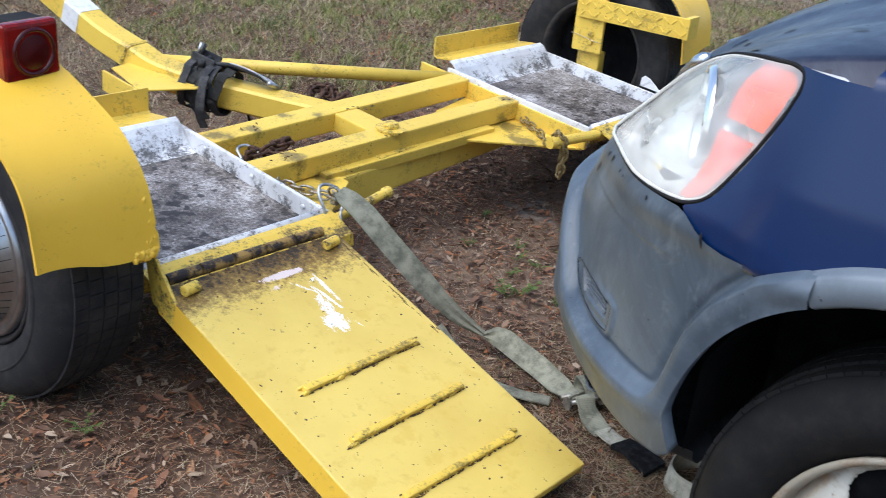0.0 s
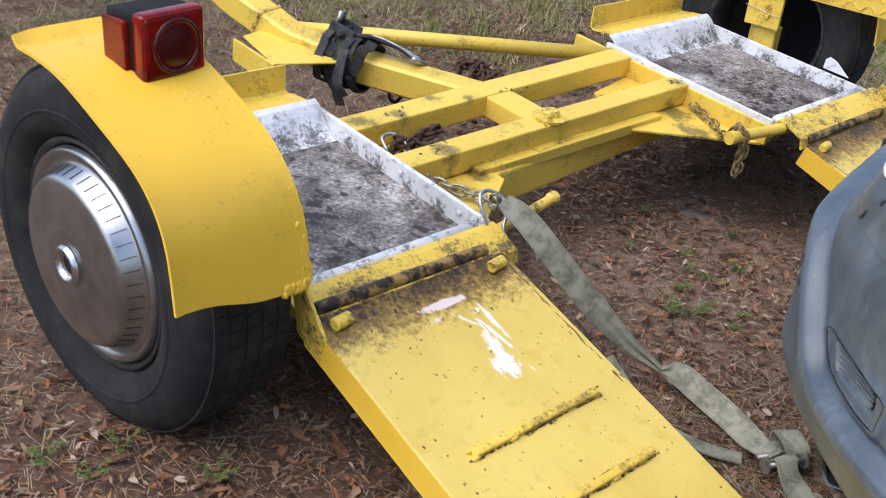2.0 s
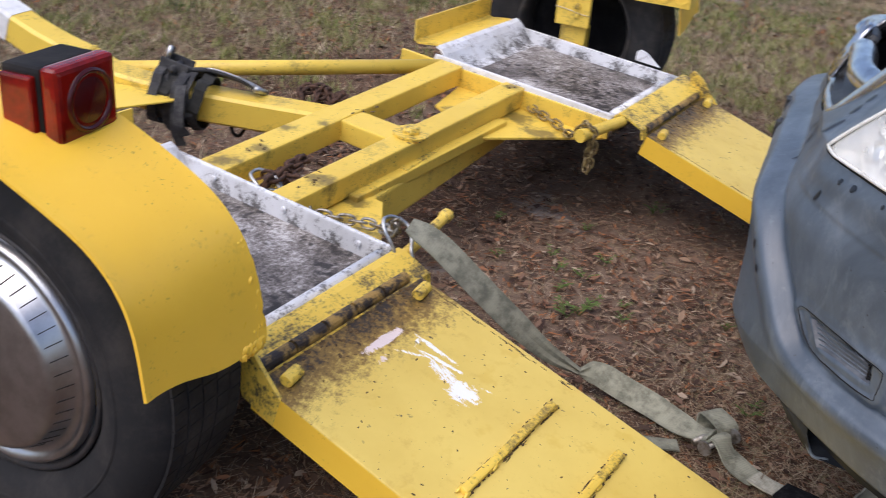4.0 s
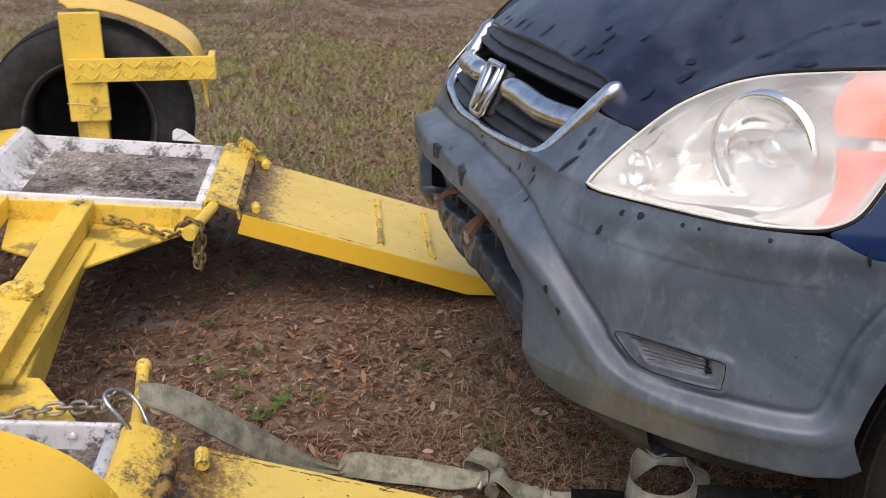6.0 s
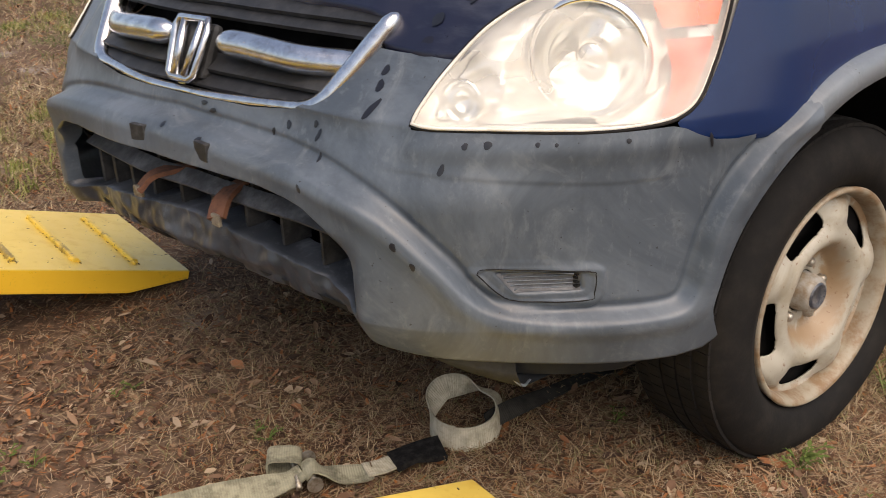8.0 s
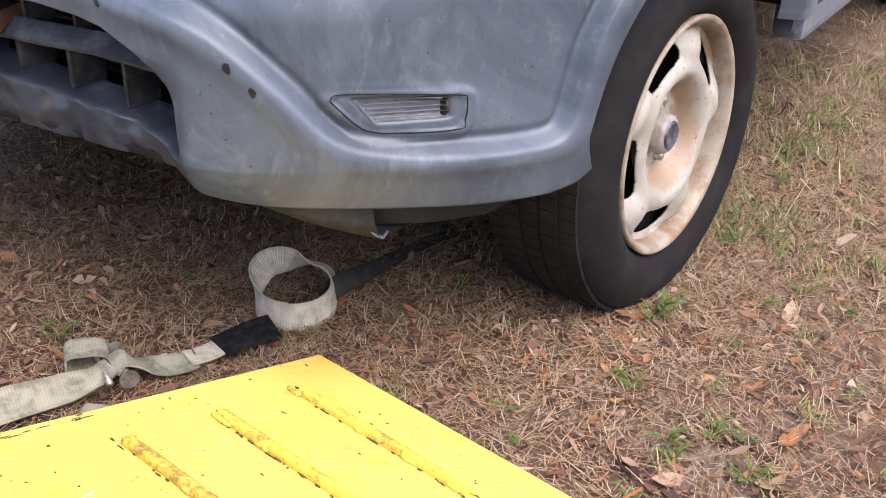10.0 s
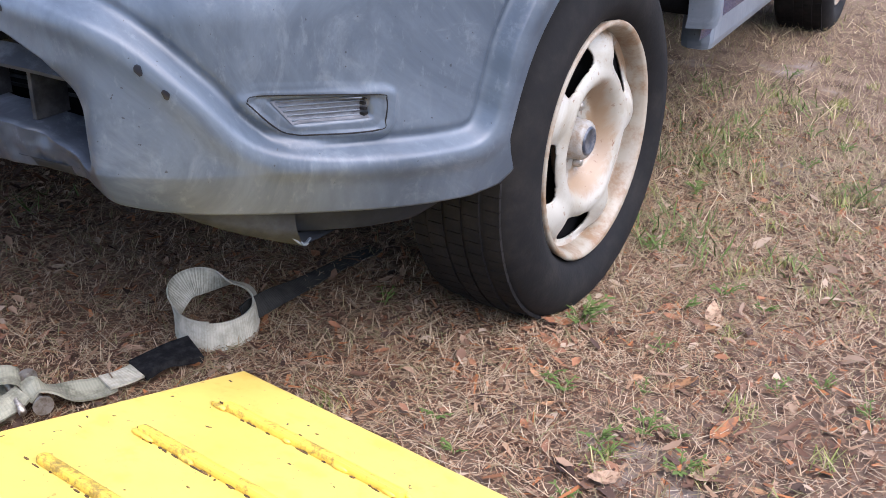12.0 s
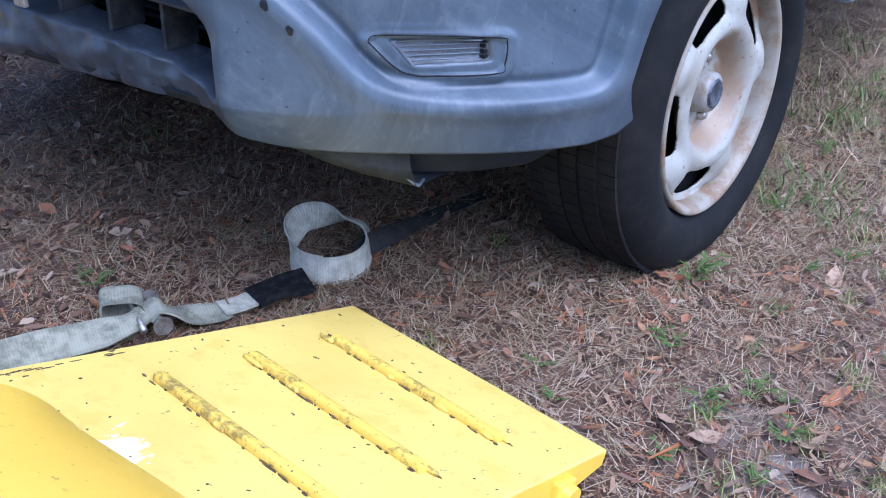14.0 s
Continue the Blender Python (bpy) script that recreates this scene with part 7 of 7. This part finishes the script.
# green blades in patches
cx, cy = scatter(3000, -2.4, 8.0, -3.4, 8.0)
w = 0.05 + 0.9 * ((np.hypot(np.maximum(0, cx - 1.0), np.maximum(0, cy - 0.7)) > 0.6) | (cy < -1.7))
keep = (rng.random(3000) < w) & (field(cx, cy, 1.6, 12) > 0.42)
cx, cy = cx[keep], cy[keep]
k = 26
gx = np.repeat(cx, k) + rng.normal(0, 0.045, k * len(cy))
gy = np.repeat(cy, k) + rng.normal(0, 0.045, k * len(cy))
n = len(gx)
blades("green_grass", gx, gy, rng.uniform(0, 6.28, n), rng.uniform(0.02, 0.07, n), rng.uniform(0.0018, 0.004, n), np.zeros(n), rng.uniform(0.012, 0.05, n), rng.normal(0, 0.1, n), M_GRASS, "sparse green grass blades among the litter", "grass")
# thicker green and olive tufts out in the field
cx, cy = scatter(2600, 0.6, 5.5, -2.2, 5.5)
c2, d2 = scatter(230, -2.4, -0.6, -3.9, -1.25)
cx, cy = np.concatenate([cx, c2]), np.concatenate([cy, d2])
keep = (rng.random(len(cx)) < 0.15 + 0.85 * openness(cx, cy) + 0.25 * (cx < 0)) & (field(cx, cy, 2.4, 15) > 0.40)
cx, cy = cx[keep], cy[keep]
k = 34
rad_ = np.repeat(np.where(cx < 0, 0.014, rng.uniform(0.012, 0.045, len(cx))), k)
gx = np.repeat(cx, k) + rng.normal(0, 1, k * len(cy)) * rad_
gy = np.repeat(cy, k) + rng.normal(0, 1, k * len(cy)) * rad_
n = len(gx)
blades("grass_tufts", gx, gy, rng.uniform(0, 6.28, n), rng.uniform(0.015, 0.05, n) * np.where(gx < 0, 0.55, 1), rng.uniform(0.002, 0.0045, n) * np.where(gx < 0, 0.7, 1), np.zeros(n), rng.uniform(0.015, 0.055, n) * np.where(gx < 0, 0.5, 1), rng.normal(0, 0.15, n), M_TUFT, "short green and olive tufts in the dry grass", "grass", True)
# straw behind the car's wheel
x, y = scatter(150000, -3.6, 0.6, -6.5, -2.6)
keep = rng.random(len(x)) < inside(x, y, -3.6, 0.6, -6.5, -2.0, 0.7) * np.clip(0.45 + 0.8 * (field(x, y, 2.0, 23) - 0.3), 0.15, 1)
x, y = x[keep], y[keep]
n = len(x)
blades("straw_grass", x, y, rng.uniform(0, 6.28, n), rng.gamma(3.0, 0.010, n), rng.uniform(0.0008, 0.0020, n), rng.uniform(0, 0.008, n), rng.uniform(0.002, 0.03, n), rng.normal(0, 0.1, n), M_STRAW, "dry straw-coloured grass lying over the soil", "grass", True)


def leaf_litter(x, y, size, mat, label):
    """Many small dry leaves as one mesh, each folded along its rib, tipped and pointed."""
    n = len(x)
    yaw, tip, roll_ = rng.uniform(0, 6.28, n), rng.normal(0, 0.22, n), rng.normal(0, 0.3, n)
    fold, wide = rng.uniform(0.05, 0.5, n), size * rng.uniform(0.22, 0.5, n)
    z0 = heights(x, y) + 0.005 + rng.uniform(0, 0.012, n)
    cols = []
    for f, s_, w_ in ((-0.5, 0, 0), (-0.18, -1, 0.9), (-0.2, 0, 0), (-0.16, 1, 1.0), (0.22, -1, 0.8), (0.2, 0, 0), (0.2, 1, 0.7), (0.5, 0, 0)):
        u, v = f * size, s_ * w_ * wide * 0.5
        h = np.abs(v) * fold + u * tip + v * roll_ - size * 0.25 * f * f * np.sign(tip)
        cols.append(np.stack([x + np.cos(yaw) * u - np.sin(yaw) * v, y + np.sin(yaw) * u + np.cos(yaw) * v, z0 + h], 1))
    v = np.stack(cols, 1).reshape(-1, 3)
    b = np.arange(n)[:, None] * 8
    quads = np.concatenate([b + np.array([q]) for q in ((1, 4, 5, 2), (2, 5, 6, 3))])
    tris = np.concatenate([b + np.array([q]) for q in ((0, 1, 2), (0, 2, 3), (4, 7, 5), (5, 7, 6))])
    me = bpy.data.meshes.new("leaf_litter")
    me.vertices.add(len(v))
    me.vertices.foreach_set("co", v.ravel())
    me.loops.add(quads.size + tris.size)
    me.loops.foreach_set("vertex_index", np.concatenate([quads.ravel(), tris.ravel()]).astype(np.int32))
    me.polygons.add(len(quads) + len(tris))
    me.polygons.foreach_set("loop_start", np.concatenate([np.arange(0, quads.size, 4), quads.size + np.arange(0, tris.size, 3)]).astype(np.int32))
    me.update()
    me.materials.append(mat)
    return tagged(new("leaf_litter", me), label, "leaves", kind="stuff")


# small oak leaves, thick round the dolly, thin on the open ground beside the car
x, y = scatter(60000, -2.1, 2.4, -3.0, 1.9)
keep = rng.random(len(x)) < np.clip(0.45 + 1.2 * (field(x, y, 4.0, 29) - 0.4), 0.12, 1) * (1 - 0.72 * np.clip((-1.1 - y) * 2, 0, 1) * np.clip((-0.5 - x) * 3, 0, 1)) * (1 - 0.5 * openness(x, y))
x, y = x[keep], y[keep]
leaf_litter(x, y, rng.gamma(5.0, 0.0036, len(x)) + 0.005, M_SCRAP, "small brown oak leaves among the needles")
# broken leaves out in the field
x, y = scatter(42000, 0.4, 6.0, -2.4, 5.5)
keep = rng.random(len(x)) < openness(x, y) * np.clip(1.6 * field(x, y, 2.0, 19) - 0.25, 0.05, 1)
x, y = x[keep], y[keep]
n = len(x)
blades("leaf_scraps", x, y, rng.uniform(0, 6.28, n), rng.uniform(0.012, 0.045, n), rng.uniform(0.006, 0.016, n), rng.uniform(0, 0.016, n), rng.uniform(0.004, 0.026, n), rng.normal(0, 0.1, n), M_LEAF, "scraps of brown leaves in the dry grass", "leaves", True)
# short crumbs of bark and leaf
x, y = scatter(100000, -2.4, 4.0, -3.2, 3.5)
n = len(x)
blades("leaf_crumbs", x, y, rng.uniform(0, 6.28, n), rng.gamma(2.5, 0.006, n) + 0.004, rng.uniform(0.002, 0.009, n), rng.uniform(0, 0.012, n), rng.uniform(0, 0.014, n), rng.normal(0, 0.1, n), M_LEAF, "crumbled brown leaves on the soil", "leaves", True)


def leaf_mesh(name, L, W, curl, seed):
    """A dry leaf: pointed oval, folded along its rib and curled."""
    rnd = random.Random(seed)
    bm = bmesh.new()
    rows = []
    for i in range(8):
        f = i / 7
        w = W / 2 * math.sin(math.pi * f ** 0.85) ** 0.8 * (1 + 0.12 * rnd.uniform(-1, 1)) + 0.0006
        z = curl * L * (f - 0.4) ** 2
        rows.append([bm.verts.new((L * (f - 0.5), s * w, z + (0.25 * w if s else 0) + 0.002 * rnd.random())) for s in (-1, 0, 1)])
    for a, b in zip(rows, rows[1:]):
        for j in range(2):
            bm.faces.new((a[j], a[j + 1], b[j + 1], b[j]))
    me = bpy.data.meshes.new(name)
    for f in bm.faces:
        f.smooth = True
    bm.to_mesh(me)
    bm.free()
    return me


def leaf_mat():
    k = Mat("fallen_leaf", rough=0.7)
    oi = k.t.nodes.new("ShaderNodeObjectInfo")
    c = k.ramp(oi.outputs["Random"], [(0.0, (0.30, 0.11, 0.035)), (0.25, (0.22, 0.085, 0.035)), (0.5, (0.36, 0.19, 0.085)), (0.75, (0.20, 0.12, 0.07)), (1.0, (0.40, 0.27, 0.17))])
    k.color(k.mix(k.mask(k.noise(80, 4), 0.45, 0.7), c, (0.12, 0.06, 0.03)))
    return k.m


M_FALLEN = leaf_mat()
LEAVES = [leaf_mesh("fallen_leaf", L, W, c, i) for i, (L, W, c) in enumerate(((0.07, 0.024, 0.5), (0.055, 0.022, 0.9), (0.085, 0.026, 0.35), (0.045, 0.02, -0.6), (0.06, 0.028, 0.7)))]
for me in LEAVES:
    me.materials.append(M_FALLEN)
rnd = random.Random(31)
spots = [(-0.785, -1.706), (-1.161, -1.443), (-1.14, -1.568), (-1.083, -1.841), (-0.994, -1.897), (-1.043, -1.637), (-0.381, -1.234), (-0.971, -0.523), (-1.204, -1.68), (-1.05, -1.36), (0.13, -0.30), (0.42, -0.42)]
while len(spots) < 60:
    spots.append((rnd.uniform(-2.0, -0.3), rnd.uniform(-2.7, -1.15)))
while len(spots) < 210:
    spots.append((rnd.uniform(-1.7, 2.6), rnd.uniform(-2.6, 2.4)))
for i, (lx, ly) in enumerate(spots):
    ob = new("fallen_leaf", LEAVES[i % 5])
    ob.matrix_basis = pose(lx, ly, ground_z(lx, ly) + 0.010, rnd.uniform(-18, 18), rnd.uniform(-18, 18), 35 if i == 0 else rnd.uniform(0, 360)) @ Matrix.Scale(rnd.uniform(0.75, 1.0) if i < 12 else rnd.uniform(0.4, 0.75), 4)
    tagged(ob, "dry orange-brown fallen leaf on the litter" if i < 12 else "dry brown fallen leaf on the litter", "leaf", "fallen leaves on the ground")


def weed(x, y, size, seed):
    """A small green weed: a few stems with paired leaves."""
    rnd = random.Random(seed)
    z = ground_z(x, y)
    ob = empty("weed", (x, y, z))
    tagged(ob, "small green weed growing through the litter", "weed", "weeds in the litter")
    for k in range(rnd.randint(4, 7)):
        a = rnd.uniform(0, 6.28)
        h = size * rnd.uniform(0.6, 1.1)
        p0 = Vector((x, y, z))
        p1 = p0 + Vector((math.cos(a) * h * 0.35, math.sin(a) * h * 0.35, h * 0.6))
        p2 = p0 + Vector((math.cos(a) * h * 0.8, math.sin(a) * h * 0.8, h * 0.85))
        part("stem", tube([p0, p1, p2], 0.0011, 5), M_GRASS, ob)
        for f, q in ((0.5, p1), (1.0, p2)):
            for sgn in (-1, 1):
                b = a + sgn * rnd.uniform(0.5, 1.2)
                d, s = Vector((math.cos(b), math.sin(b), 0.15)), Vector((-math.sin(b), math.cos(b), 0))
                L = size * rnd.uniform(0.22, 0.4)
                bm = bmesh.new()
                v = [bm.verts.new(q + d * (L * t) + s * (w * L) + Vector((0, 0, -abs(t - 0.5) * 0.1 * L))) for t, w in ((0, 0), (0.35, 0.22), (0.7, 0.17), (1, 0), (0.7, -0.17), (0.35, -0.22))]
                bm.faces.new(v)
                part("leaf", bm, M_GRASS, ob)


for i, (wx, wy, ws) in enumerate(((0.073, -0.522, 0.075), (0.246, -0.36, 0.05), (0.849, -0.381, 0.05), (-0.103, -1.014, 0.045), (0.12, -0.62, 0.04), (0.55, -0.30, 0.045), (0.27, -0.88, 0.04),
                                  (-0.78, -1.355, 0.04), (-1.0, -1.444, 0.05), (-1.03, -1.41, 0.04), (-1.128, -1.442, 0.05), (-1.049, -1.50, 0.045), (-1.09, -1.52, 0.035), (-0.805, -1.755, 0.075), (-0.82, -1.735, 0.05), (-0.897, -1.526, 0.045), (-0.86, -1.545, 0.04), (-0.971, -1.732, 0.035), (-1.025, -1.297, 0.035),
                                  (-1.17, -1.72, 0.04), (-1.0, -1.6, 0.03), (-0.78, -2.1, 0.05), (-0.735, -2.436, 0.05), (-1.185, -0.465, 0.055), (-1.293, -0.32, 0.05), (-1.412, -0.284, 0.05), (-1.36, -0.36, 0.045), (-0.423, -0.727, 0.04), (-0.15, -0.47, 0.035),
                                  (0.254, -0.445, 0.05), (0.386, -0.443, 0.05), (0.043, -0.504, 0.06), (0.145, -0.418, 0.055), (0.213, -0.197, 0.035), (0.321, -0.303, 0.045), (0.179, -0.588, 0.04), (-0.061, -1.009, 0.04), (0.26, -0.834, 0.035), (0.43, -0.056, 0.045), (0.867, -0.40, 0.045),
                                  (-0.69, -2.905, 0.055), (-0.828, -3.018, 0.05), (-0.928, -2.957, 0.05), (-0.891, -2.771, 0.045), (-0.726, -2.474, 0.045), (-0.908, -2.531, 0.04), (-0.978, -1.993, 0.045), (-0.85, -1.298, 0.035), (-1.221, -1.781, 0.035), (-1.06, -1.974, 0.035), (-0.936, -1.906, 0.045), (-1.307, -1.739, 0.035), (-0.492, -1.591, 0.04), (-1.137, -1.331, 0.035), (-0.578, -3.59, 0.07))):
    weed(wx, wy, ws * 0.72, 50 + i)
